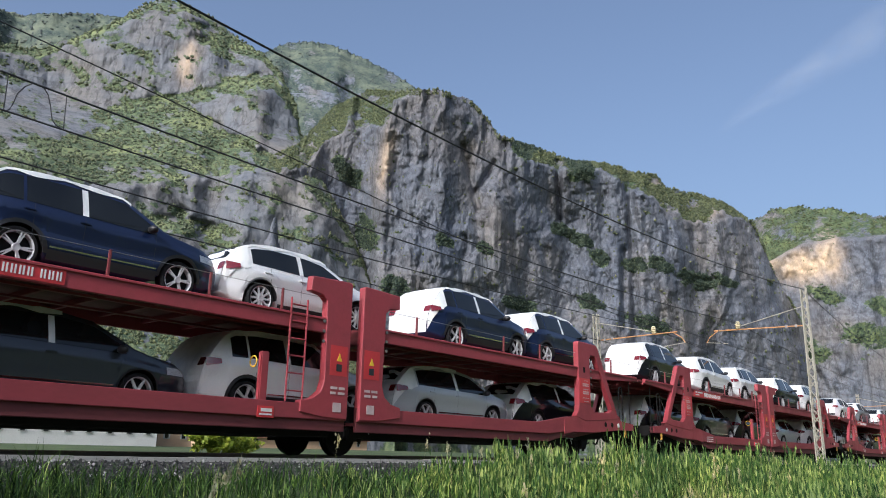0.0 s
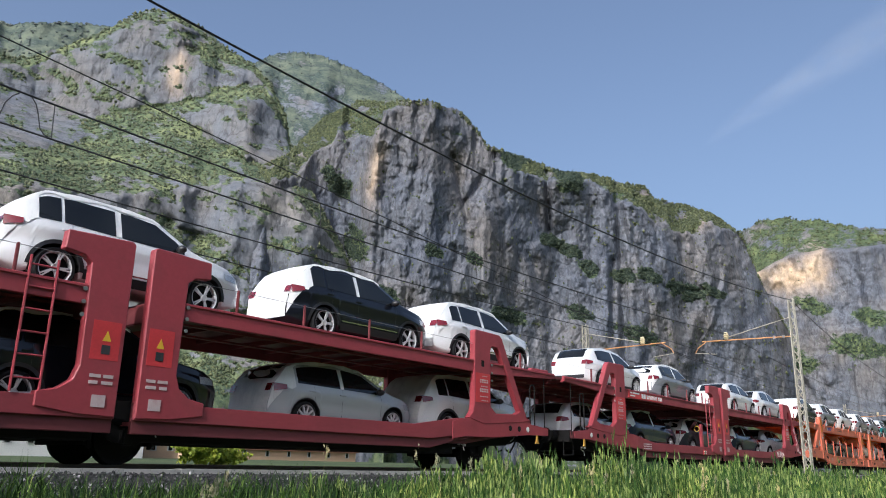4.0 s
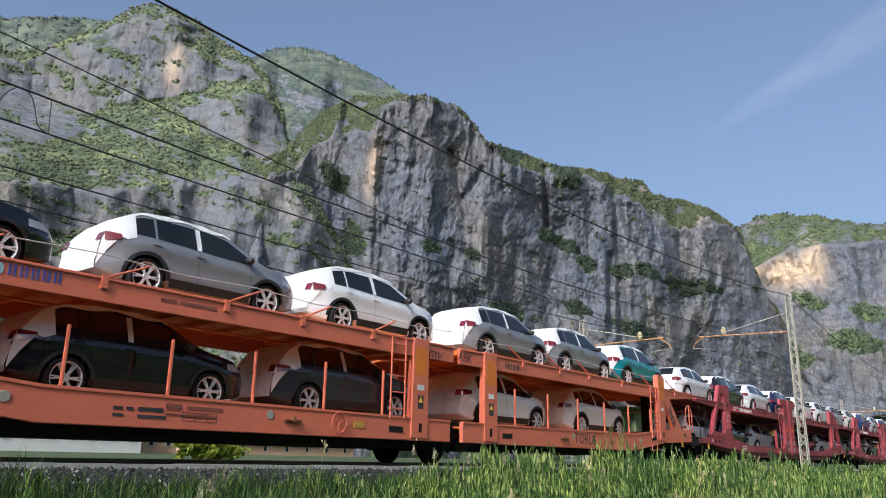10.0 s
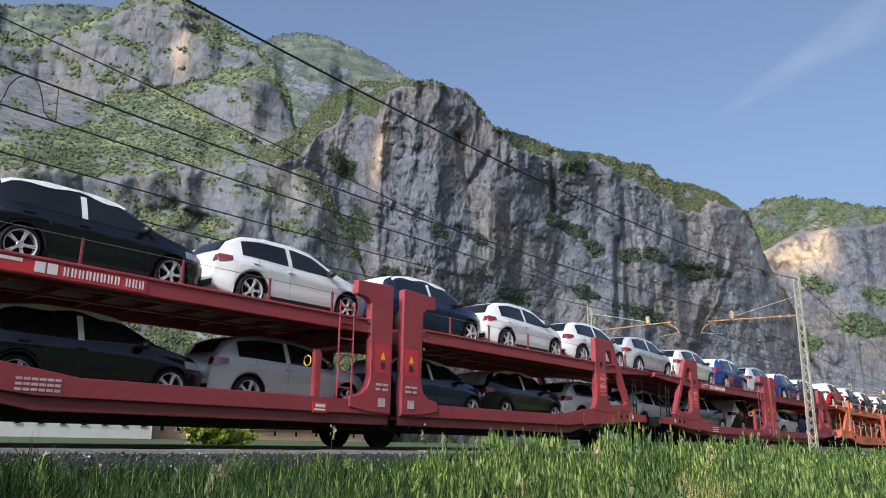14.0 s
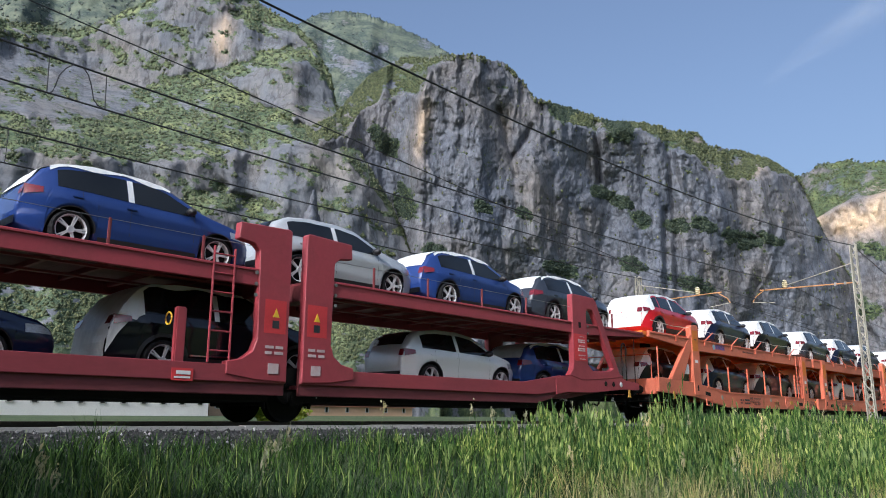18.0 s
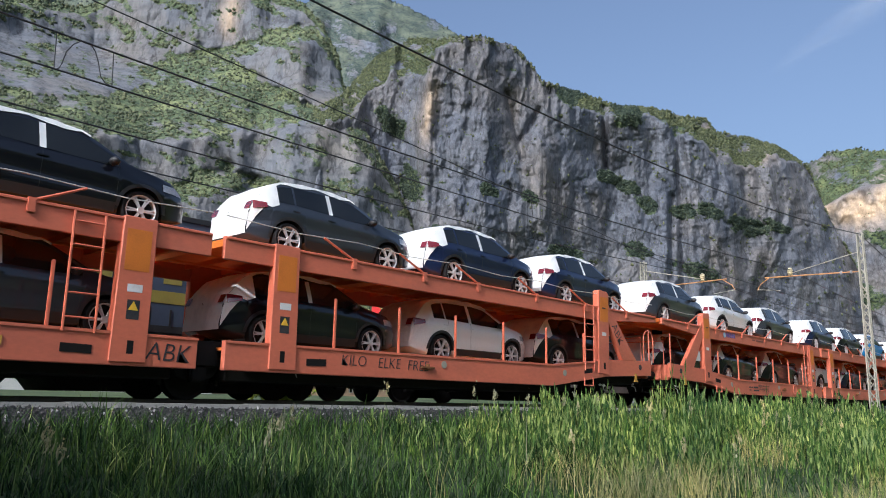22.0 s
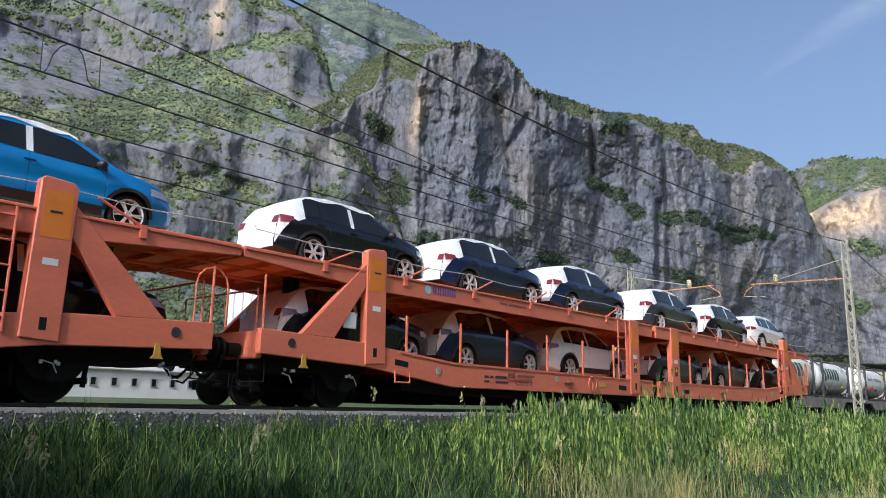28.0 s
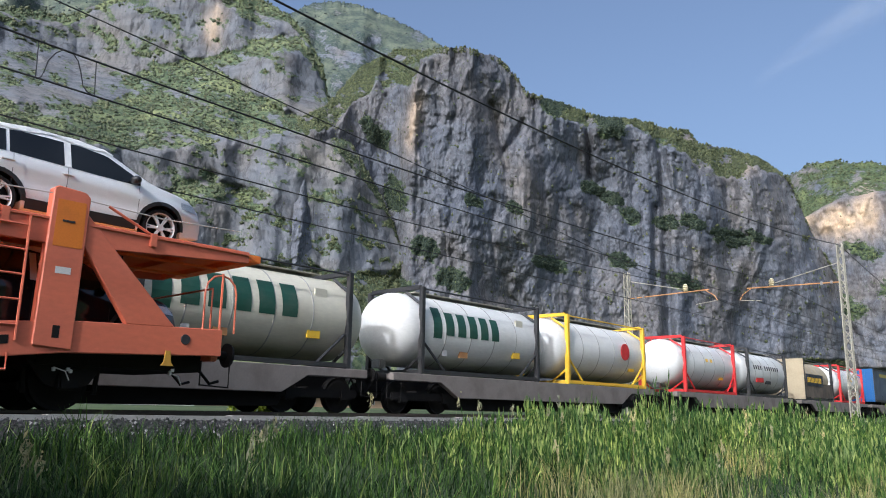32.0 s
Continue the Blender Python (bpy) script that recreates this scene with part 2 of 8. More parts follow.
def stone_matter():
    k = Nodes("ballast_stone")
    g = k.add("NewGeometry")
    c = k.ramp(g.outputs["Random Per Island"], [(0.0, (0.03, 0.028, 0.028)), (0.76, (0.085, 0.08, 0.08)), (0.91, (0.26, 0.25, 0.25)), (1.0, (0.50, 0.49, 0.48))])
    c = k.mix(1.0, c, k.ramp(k.noise(30, 4, 0.6), [(0.3, (0.6, 0.6, 0.6)), (0.7, (1.25, 1.25, 1.25))]), "MULTIPLY")
    return k.done(c, 0.9)


# Rock and undergrowth lean blue, which puts valley haze into the colour.
MOUNTAIN = mountain_matter("limestone_and_woods", (0.098, 0.110, 0.140), (0.132, 0.141, 0.165), (0.184, 0.182, 0.186), (1.15, 1.2, 1.4), coarse=1.0)
# Paler, bluer and softer in grain: haze over the peak set as colour.
MOUNTAIN_PALE = mountain_matter("haze_paled_limestone_and_scrub", (0.124, 0.134, 0.158), (0.150, 0.158, 0.176), (0.190, 0.190, 0.190), (1.45, 1.45, 1.9), coarse=0.55)
# Far ridges fade to grey-blue in their base colours, in place of haze.
MOUNTAIN_FAR = mountain_matter("haze_tinted_limestone_and_woods", (0.132, 0.150, 0.188), (0.160, 0.174, 0.207), (0.205, 0.210, 0.225), (1.1, 1.1, 2.2), coarse=0.55)
# Dark tones of the unseen slope keep reflections and fill light low.
MOUNTAIN_BEHIND = mountain_matter("unseen_wooded_slope", (0.08, 0.085, 0.09), (0.11, 0.115, 0.115), (0.15, 0.15, 0.145))
GROUND = ground_matter()
GRASS = blade_matter("tall_grass_blade", (0.020, 0.060, 0.018), (0.120, 0.212, 0.046), (0.44, 0.51, 0.17))
DRY = blade_matter("dry_grass_blade", (0.20, 0.22, 0.08), (0.40, 0.38, 0.16), (0.58, 0.50, 0.28))
# Darkened below fresh grass, so part of the verge's shade lies in the colour.
TURF = blade_matter("shade_darkened_grass_blade", (0.010, 0.027, 0.008), (0.029, 0.068, 0.016), (0.150, 0.255, 0.052))
HEADS = blade_matter("green_grass_ear", (0.16, 0.24, 0.06), (0.27, 0.36, 0.11), (0.42, 0.46, 0.18))
EAR = blade_matter("pale_seed_head", (0.36, 0.32, 0.17), (0.46, 0.42, 0.24), (0.55, 0.50, 0.32))
SLOPE_TREE = blade_matter("slope_tree_leaves", (0.076, 0.094, 0.056), (0.118, 0.136, 0.074), (0.182, 0.196, 0.098))
SLOPE_TREE_DARK = blade_matter("ledge_tree_leaves", (0.038, 0.056, 0.046), (0.056, 0.078, 0.058), (0.085, 0.108, 0.070))
# Leaf greens are greyed and blued, so distance haze sits in the colour.
SLOPE_TREE_FAR = blade_matter("haze_tinted_far_leaves", (0.082, 0.100, 0.116), (0.118, 0.136, 0.142), (0.165, 0.180, 0.165))
# Lightened copy of the slope leaves; low haze contrast is put into the colour.
SLOPE_TREE_PALE = blade_matter("haze_paled_scrub_leaves", (0.092, 0.112, 0.078), (0.128, 0.148, 0.094), (0.178, 0.190, 0.112))
STONE = stone_matter()

# ---- building helpers ----
def finish(bm, name, material, smooth=False):
    bmesh.ops.recalc_face_normals(bm, faces=bm.faces)
    me = bpy.data.meshes.new(name)
    bm.to_mesh(me)
    bm.free()
    me.materials.append(material)
    if smooth:
        me.polygons.foreach_set("use_smooth", [True] * len(me.polygons))
    return me


def part(name, bm, material, parent, label="", at=None, smooth=False):
    """Links a bmesh, or a mesh, as one mesh object under a thing or under a part."""
    me = finish(bm, name, material, smooth) if isinstance(bm, bmesh.types.BMesh) else bm
    ob = new(name, me)
    ob.parent = parent
    if at is not None:
        ob.matrix_basis = at
    return tagged(ob, label)


def thing(name, label, category, group="", kind="", at=None):
    ob = new(name)
    ob.empty_display_size = 0.3
    if at is not None:
        ob.matrix_basis = at
    return tagged(ob, label, category, group, kind)


def raw_mesh(name, verts, faces, material, smooth=False):
    me = bpy.data.meshes.new(name)
    verts = np.asarray(verts, dtype=np.float32)
    faces = np.asarray(faces, dtype=np.int32)
    n = faces.shape[1]
    me.vertices.add(len(verts))
    me.vertices.foreach_set("co", verts.ravel())
    me.loops.add(faces.size)
    me.loops.foreach_set("vertex_index", faces.ravel())
    me.polygons.add(len(faces))
    me.polygons.foreach_set("loop_start", np.arange(0, faces.size, n, dtype=np.int32))
    me.polygons.foreach_set("use_smooth", np.full(len(faces), smooth))
    me.materials.append(material)
    me.update(calc_edges=True)
    me.validate()
    return me


def box(x0, x1, y0, y1, z0, z1, bevel=0.0, bm=None):
    bm = bm or bmesh.new()
    m = Matrix.Translation(((x0 + x1) / 2, (y0 + y1) / 2, (z0 + z1) / 2)) @ Matrix.Diagonal((x1 - x0, y1 - y0, z1 - z0, 1))
    made = bmesh.ops.create_cube(bm, size=1, matrix=m)
    if bevel:
        edges = {e for v in made["verts"] for e in v.link_edges}
        bmesh.ops.bevel(bm, geom=list(edges), offset=bevel, segments=2, affect="EDGES")
    return bm


def plate(outline, y0, y1, bevel=0.0, holes=(), bm=None):
    """A plate cut to an outline of (x, z) points, between y0 and y1. holes: outlines that go through it."""
    bm = bm or bmesh.new()
    rings = []
    for ring in (outline, *holes):
        vs = [bm.verts.new((x, y0, z)) for x, z in ring]
        rings.append([bm.edges.new((vs[i], vs[(i + 1) % len(vs)])) for i in range(len(vs))])
    if holes:
        made = bmesh.ops.triangle_fill(bm, use_beauty=True, use_dissolve=False, edges=[e for r in rings for e in r], normal=(0, 1, 0))
        faces = [g for g in made["geom"] if isinstance(g, bmesh.types.BMFace)]
    else:
        faces = [bm.faces.new([v for v in dict.fromkeys(v for e in rings[0] for v in e.verts)])]
    out = bmesh.ops.extrude_face_region(bm, geom=faces)
    moved = [g for g in out["geom"] if isinstance(g, bmesh.types.BMVert)]
    bmesh.ops.translate(bm, verts=moved, vec=(0, y1 - y0, 0))
    if bevel:
        bmesh.ops.recalc_face_normals(bm, faces=bm.faces)
        sharp = [e for e in bm.edges if len(e.link_faces) == 2 and e.calc_face_angle(0) > 0.5]
        bmesh.ops.bevel(bm, geom=sharp, offset=bevel, segments=1, affect="EDGES")
    return bm


def tube(points, radius, sides=8, bm=None, closed=False):
    """A round bar through a list of points."""
    bm = bm or bmesh.new()
    pts = [Vector(p) for p in points]
    n = len(pts)
    rings = []
    for i, p in enumerate(pts):
        a = pts[i - 1] if i or closed else p
        b = pts[(i + 1) % n] if i < n - 1 or closed else p
        way = (b - a).normalized()
        side = way.orthogonal().normalized() if abs(way.z) > 0.95 else way.cross(Vector((0, 0, 1))).normalized()
        up = side.cross(way)
        rings.append([bm.verts.new(p + (side * math.cos(k * math.tau / sides) + up * math.sin(k * math.tau / sides)) * radius) for k in range(sides)])
    for i in range(n if closed else n - 1):
        a, b = rings[i], rings[(i + 1) % n]
        for k in range(sides):
            bm.faces.new((a[k], a[(k + 1) % sides], b[(k + 1) % sides], b[k]))
    if not closed:
        bm.faces.new(rings[0][::-1])
        bm.faces.new(rings[-1])
    return bm


def lathe(profile, sides=24, axis="Y", bm=None, centre=(0, 0, 0), caps=True):
    """A turned shape: profile of (radius, along the axis)."""
    bm = bm or bmesh.new()
    rings = []
    for r, a in profile:
        ring = []
        for k in range(sides):
            c, s = math.cos(k * math.tau / sides) * r, math.sin(k * math.tau / sides) * r
            co = (c, a, s) if axis == "Y" else (a, c, s) if axis == "X" else (c, s, a)
            ring.append(bm.verts.new(Vector(co) + Vector(centre)))
        rings.append(ring)
    for a, b in zip(rings, rings[1:]):
        for k in range(sides):
            bm.faces.new((a[k], a[(k + 1) % sides], b[(k + 1) % sides], b[k]))
    if caps and profile[0][0] > 1e-4:
        bm.faces.new(rings[0])
    if caps and profile[-1][0] > 1e-4:
        bm.faces.new(rings[-1][::-1])
    bmesh.ops.remove_doubles(bm, verts=bm.verts, dist=1e-5)
    return bm


def lettering(spots, y, thick=0.006):
    """Flat bars that stand for painted lettering: (x0, x1, z0, z1) each."""
    bm = bmesh.new()
    for x0, x1, z0, z1 in spots:
        box(x0, x1, y - thick, y, z0, z1, bm=bm)
    return bm


def word(x, z, letters, height, pitch=0.78):
    """Bars of letter size side by side; a space leaves a gap."""
    spots = []
    for ch in letters:
        if ch != " ":
            wide = height * pitch * 0.72
            spots += [(x, x + wide * 0.30, z, z + height), (x + wide * 0.62, x + wide * 0.92, z, z + height)]
        x += height * pitch * (1.0 if ch != " " else 0.6)
    return spots


# smooth noise on arrays
def hash01(ix, iy, seed):
    n = (ix * 374761393 + iy * 668265263 + seed * 974634777) & 0x7FFFFFFF
    n = ((n ^ (n >> 13)) * 1274126177) & 0x7FFFFFFF
    return ((n ^ (n >> 16)) & 0xFFFF) / 65535.0


def value_noise(x, y, seed):
    ix, iy = np.floor(x).astype(np.int64), np.floor(y).astype(np.int64)
    fx, fy = x - ix, y - iy
    fx, fy = fx * fx * (3 - 2 * fx), fy * fy * (3 - 2 * fy)
    a, b = hash01(ix, iy, seed), hash01(ix + 1, iy, seed)
    c, d = hash01(ix, iy + 1, seed), hash01(ix + 1, iy + 1, seed)
    return (a + (b - a) * fx) * (1 - fy) + (c + (d - c) * fx) * fy


def fbm(x, y, seed, octaves=5, gain=0.5):
    total, amp, norm = 0.0, 1.0, 0.0
    for o in range(octaves):
        total = total + amp * value_noise(x * 2 ** o, y * 2 ** o, seed + o * 17)
        norm += amp
        amp *= gain
    return total / norm


def ridged(x, y, seed, octaves=4):
    total, amp, norm = 0.0, 1.0, 0.0
    for o in range(octaves):
        total = total + amp * (1 - np.abs(2 * value_noise(x * 2 ** o, y * 2 ** o, seed + o * 31) - 1))
        norm += amp
        amp *= 0.5
    return total / norm


def ease(v, a, b):
    s = np.clip((v - a) / (b - a), 0, 1)
    return s * s * (3 - 2 * s)

# ---- land ----
GROVES = []      # places and sizes of the single trees on the slopes


def pillars(h, e, seed, n, wide, tall):
    """Buttresses with flat flanks and creased gullies between them, about 0 to 1."""
    rng = np.random.default_rng(seed)
    lo_h, hi_h, lo_e, hi_e = h.min(), h.max(), e.min(), e.max()
    best = np.full(h.shape, -9.0)
    for _ in range(n):
        hk, ek = lo_h + (hi_h - lo_h) * rng.random(), lo_e + (hi_e - lo_e) * rng.random()
        lean, w, t = rng.normal() * 0.28, wide * (0.6 + 0.8 * rng.random()), tall * (0.5 + rng.random())
        across = np.sqrt((h - hk + lean * (e - ek)) ** 2 + (0.12 * w) ** 2) / w
        best = np.maximum(best, 0.7 * rng.random() - across - np.abs(e - ek) / t)
    return np.clip(best + 0.8, -0.8, 1.3)


def groove(h, e, a, b, width):
    """A cleft from a to b, 1 along its line."""
    dx, dy = b[0] - a[0], b[1] - a[1]
    f = np.clip(((h - a[0]) * dx + (e - a[1]) * dy) / (dx * dx + dy * dy), 0, 1)
    return np.exp(-((h - a[0] - f * dx) ** 2 + (e - a[1] - f * dy) ** 2) / width ** 2)


def massif(name, label, sky, r_base, e_base, shelf, nh, ns, seed, ochre=None, woods=0.0, rough=1.0, carve=None, along=0.0, h_ref=44.0, matter=None, groves=(), trees=0, crowns=1.0, even=6, ledges=0.0, scrub=1.5, face=None):
    """A mountain side. sky: its crest as (heading, elevation) in degrees; shelf(h, e, crest): how far the slope leans back,
    from 0.1 on a cliff to 1.4 on a wooded slope."""
    h = np.linspace(sky[0][0], sky[-1][0], nh)
    order = sorted(sky)
    crest = np.interp(h, [a for a, _ in order], [b for _, b in order])
    jag = 0.30 * (fbm(h * 1.1, h * 0 + 3.3, seed, 4) - 0.5) + 0.22 * (fbm(h * 7, h * 0 + 1.7, seed + 5, 3) - 0.5) + 0.16 * (fbm(h * 21, h * 0 + 4.1, seed + 15, 2) - 0.5)
    s = np.linspace(0, 1, ns)
    e = e_base + (crest[None, :] - e_base) * s[:, None] + jag[None, :] * ease(s, 0.95, 1.0)[:, None] ** 2
    hh = np.broadcast_to(h[None, :], e.shape)
    top = np.broadcast_to(crest[None, :], e.shape)
    # wander: the places are read from a slightly swirled plan, so that nothing runs straight
    wh = hh + 1.1 * (fbm(hh * 0.45, e * 0.45, seed + 81, 4) - 0.5)
    we = e + 1.1 * (fbm(hh * 0.45 + 40, e * 0.45, seed + 82, 4) - 0.5)
    lean = np.clip(shelf(hh, e, top), 0.08, 1.35)
    if ledges:
        lean = np.clip(lean + ledges * ease(fbm(wh * 0.40, we * 1.9 - wh * 0.25, seed + 33, 4), 0.50, 0.58), 0.08, 1.35)
    tan = np.tan(np.radians(e))
    r = np.empty_like(e)
    r[0] = r_base * (math.sin(radians(h_ref)) / np.sin(np.radians(np.clip(h, 8, 90)))) ** along * (1 + 0.05 * (fbm(h * 0.4, h * 0, seed + 9, 3) - 0.5))
    for i in range(1, ns):
        g = lean[i]
        r[i] = r[i - 1] * (1 - g * tan[i - 1]) / (1 - g * tan[i])
    for _ in range(even):
        r[:, 1:-1] = (r[:, :-2] + 2 * r[:, 1:-1] + r[:, 2:]) / 4
    if face:      # the upper face turns a little to the left as a whole
        above = (e > face[0]).astype(float)
        mean = (r * above).sum(0) / np.maximum(above.sum(0), 1)
        mean = np.where(above.sum(0) > 3, mean, r[-1])
        aim_r = np.interp(face[2], h[::-1], mean[::-1]) * (1 + face[1] * (h - face[2]))
        r = r * (1 + ease(e, face[0] - 3.5, face[0] + 1.0) * np.clip(aim_r / mean - 1, -0.3, 0.3)[None, :])
    cliff = 1 - ease(lean, 0.35, 0.95)
    for _ in range(3):
        cliff[1:-1] = (cliff[:-2] + 2 * cliff[1:-1] + cliff[2:]) / 4
    broad = 0.040 * pillars(wh, we, seed + 1, 26, 5.0, 16.0) + (fbm(hh * 0.16, e * 0.14, seed + 2, 2) - 0.5) * 0.05
    fine = 0.0125 * pillars(wh, we, seed + 3, 190, 1.5, 6.5) + 0.0050 * pillars(wh * 1.6, we, seed + 4, 420, 0.9, 2.6)
    fine = fine + (fbm(wh * 1.7, we * 1.1, seed + 6, 5, 0.55) - 0.5) * 0.011 + (fbm(hh * 7.0, e * 4.5, seed + 7, 3) - 0.5) * 0.0032
    tier = we * 0.9 - wh * 0.12 + 0.5 * fbm(hh * 0.8, e * 0.8, seed + 16, 3)
    fine = fine - 0.0007 * ease(tier - np.floor(tier), 0.0, 0.85)
    slopes = (fbm(wh * 0.7, we * 0.9, seed + 12, 5, 0.6) - 0.5) * 0.030 + (ridged(wh * 0.9 + we * 0.5, we * 0.4, seed + 13, 2) - 0.6) * 0.012
    bulk = rough * (broad * (0.25 + 0.75 * cliff) + cliff * fine + (1 - cliff) * slopes)
    if carve is not None:
        bulk = bulk - carve(hh, e)
    r = r * (1 - bulk)
    r = np.maximum(r, 0.955 * np.maximum.accumulate(r, axis=0))      # no deep overhangs
    fade = ease(s, 0.0, 0.04)[:, None]
    x = r * np.cos(np.radians(hh))
    y = r * np.sin(np.radians(hh))
    z = r * tan * fade - 40 * (1 - fade) + 0.08
    verts = np.stack([x, y, z], -1).reshape(-1, 3)
    # a back slope closes the crest
    back = np.stack([x[-1] * 1.35, y[-1] * 1.35, np.full(nh, -60.0)], -1)
    verts = np.concatenate([verts, back])
    idx = np.arange((ns + 1) * nh).reshape(ns + 1, nh)
    faces = np.stack([idx[:-1, :-1], idx[:-1, 1:], idx[1:, 1:], idx[1:, :-1]], -1).reshape(-1, 4)
    me = raw_mesh(name, verts, faces, matter or MOUNTAIN, smooth=True)
    wood = 0.66 * ease(lean, 0.25, 0.85) + woods + scrub * (fbm(wh * 0.9 + 0.3 * we, we * 2.0 - 0.4 * wh, seed + 60, 6, 0.6) - 0.5)
    dense = np.zeros_like(e)
    for (h0, e0, dh, de) in groves:
        grove = np.exp(-((wh - h0) / dh) ** 2 - ((we - e0 - 0.3 * (wh - h0)) / de) ** 2) * (0.35 + 1.5 * fbm(hh * 1.6, e * 2.4, seed + 71, 4))
        wood = np.maximum(wood, np.minimum(1.1 * grove, 0.95))
        dense = np.maximum(dense, grove)
    if trees:
        rng = np.random.default_rng(seed)
        want = ease(wood + 0.5 * (fbm(hh * 2.4, e * 3.4, seed + 75, 3) - 0.5), 0.46, 0.66) * (s[:, None] > 0.06) + 0.004 * (s[:, None] > 0.06)
        want = want + (s[:, None] > 0.985) * 0.5 * (fbm(hh * 4.0, e * 0, seed + 76, 2) > 0.42)
        pick = rng.choice(e.size, size=trees, replace=False, p=want.ravel() / want.sum())
        size = crowns * (0.0011 + 0.0019 * rng.random(trees) ** 1.7) * r.ravel()[pick]
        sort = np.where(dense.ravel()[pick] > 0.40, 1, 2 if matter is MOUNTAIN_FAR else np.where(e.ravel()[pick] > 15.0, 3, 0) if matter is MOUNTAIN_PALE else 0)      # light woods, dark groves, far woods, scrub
        GROVES.append((x.ravel()[pick], y.ravel()[pick], z.ravel()[pick] + 0.1 * size, size, sort))
    wood = np.concatenate([wood.ravel(), np.ones(nh)])
    a = me.attributes.new("woods", "FLOAT", "POINT")
    a.data.foreach_set("value", wood.astype(np.float32))
    oc = np.zeros_like(e)
    for (h0, e0, dh, de, amount) in (ochre or ()):
        oc = np.maximum(oc, amount * np.exp(-((wh - h0) / dh) ** 2 - ((we - e0) / de) ** 2) * (0.5 + fbm(hh * 3, e * 2, seed + 70, 4)))
    a = me.attributes.new("ochre", "FLOAT", "POINT")
    a.data.foreach_set("value", np.concatenate([np.clip(oc, 0, 1).ravel(), np.zeros(nh)]).astype(np.float32))
    return tagged(new(name, me), label, "mountain", kind="structure")


def shelf_main(h, e, crest):
    cap = np.interp(h, [15, 16.8, 17.7, 20, 22.5, 24, 26.2, 28.5, 30, 31, 33.9, 35, 41.4, 43.4, 44.9, 50.4, 52], [-2.0, 0.1, 0.9, 1.9, 2.3, 2.1, 1.6, 1.2, 0.9, 1.3, 1.4, 0.0, 0.0, 1.2, 2.7, 2.6, 2.0])
    top = ease(e - (crest - cap + 2.6 * (fbm(h * 0.8, e * 0.5 + 5.0, 44, 5) - 0.5)), 0, 1.1)
    line = np.interp(h, [16, 18.7, 22.2, 23.5, 25.9, 27.5, 29.5, 31.2, 34, 38, 44], [11.8, 12.2, 12.6, 13.7, 13.9, 14.6, 15.8, 16.6, 16.0, 14.6, 13.4])
    line = line + 0.7 * (fbm(h * 1.7, h * 0 + 2.0, 45, 3) - 0.5)
    band = np.exp(-((e - line) / 0.33) ** 2) * ease(fbm(h * 0.8, h * 0 + 9.0, 46, 3), 0.40, 0.50)
    line2 = np.interp(h, [18, 26, 36, 46], [9.2, 10.0, 11.2, 10.0]) + 1.2 * (fbm(h * 0.9, h * 0 + 6.0, 47, 3) - 0.5)
    band2 = np.exp(-((e - line2) / 0.30) ** 2) * ease(fbm(h * 0.7, h * 0 + 1.0, 48, 3), 0.48, 0.56)
    talus = 1 - ease(e, 3.2, 4.2)
    return 0.12 + 1.15 * np.max([top, 0.30 * band, 0.25 * band2, talus], axis=0)


def shelf_left(h, e, crest):
    hi = np.interp(h, [44, 49.4, 52, 54.6, 56.5, 58.3, 60.4, 62.3, 64, 67, 71, 80], [13, 20.5, 21.0, 21.2, 22.3, 23.4, 24.0, 23.2, 21.9, 20.6, 19.4, 19.0])
    lo = np.interp(h, [44, 51.9, 55.7, 60, 63.8, 69.5, 80], [12.5, 20.6, 19.8, 18.8, 17.9, 17.6, 17.2])
    rag = 0.9 * (fbm(h * 1.2, e * 0.6, 49, 4) - 0.5)
    bench = ease(e + rag, lo - 0.3, lo + 0.3) * (1 - ease(e + rag, hi - 0.4, hi + 0.5))
    rise = np.interp(h, [50, 51.6, 52.5, 53.6, 55, 56.9, 58.2, 60.4, 63.4, 66.4], [22, 24.0, 25.4, 26.3, 26.4, 25.8, 25.1, 24.2, 23.3, 21.8])
    upper = np.exp(-((e - rise) / (0.35 + 0.25 * ease(h, 52, 55))) ** 2) * ease(h, 51.0, 52.2) * (1 - ease(h, 64, 67))
    low = np.exp(-((e - np.interp(h, [55, 57.5, 59.7, 61.2, 63.4, 70], [14.6, 15.0, 16.0, 15.3, 14.0, 13.5])) / 0.7) ** 2) * ease(h, 55, 57)
    east = 0.55 * ease(e, 27.2, 28.2) * (1 - ease(h, 58, 61))
    top = ease(e - (crest - 0.7), 0, 0.4)
    talus = (1 - ease(e, 9.5, 11.0)) * 0.75
    return 0.13 + 1.12 * np.max([bench, 0.9 * upper, 0.8 * low, east, 0.6 * top, talus], axis=0)


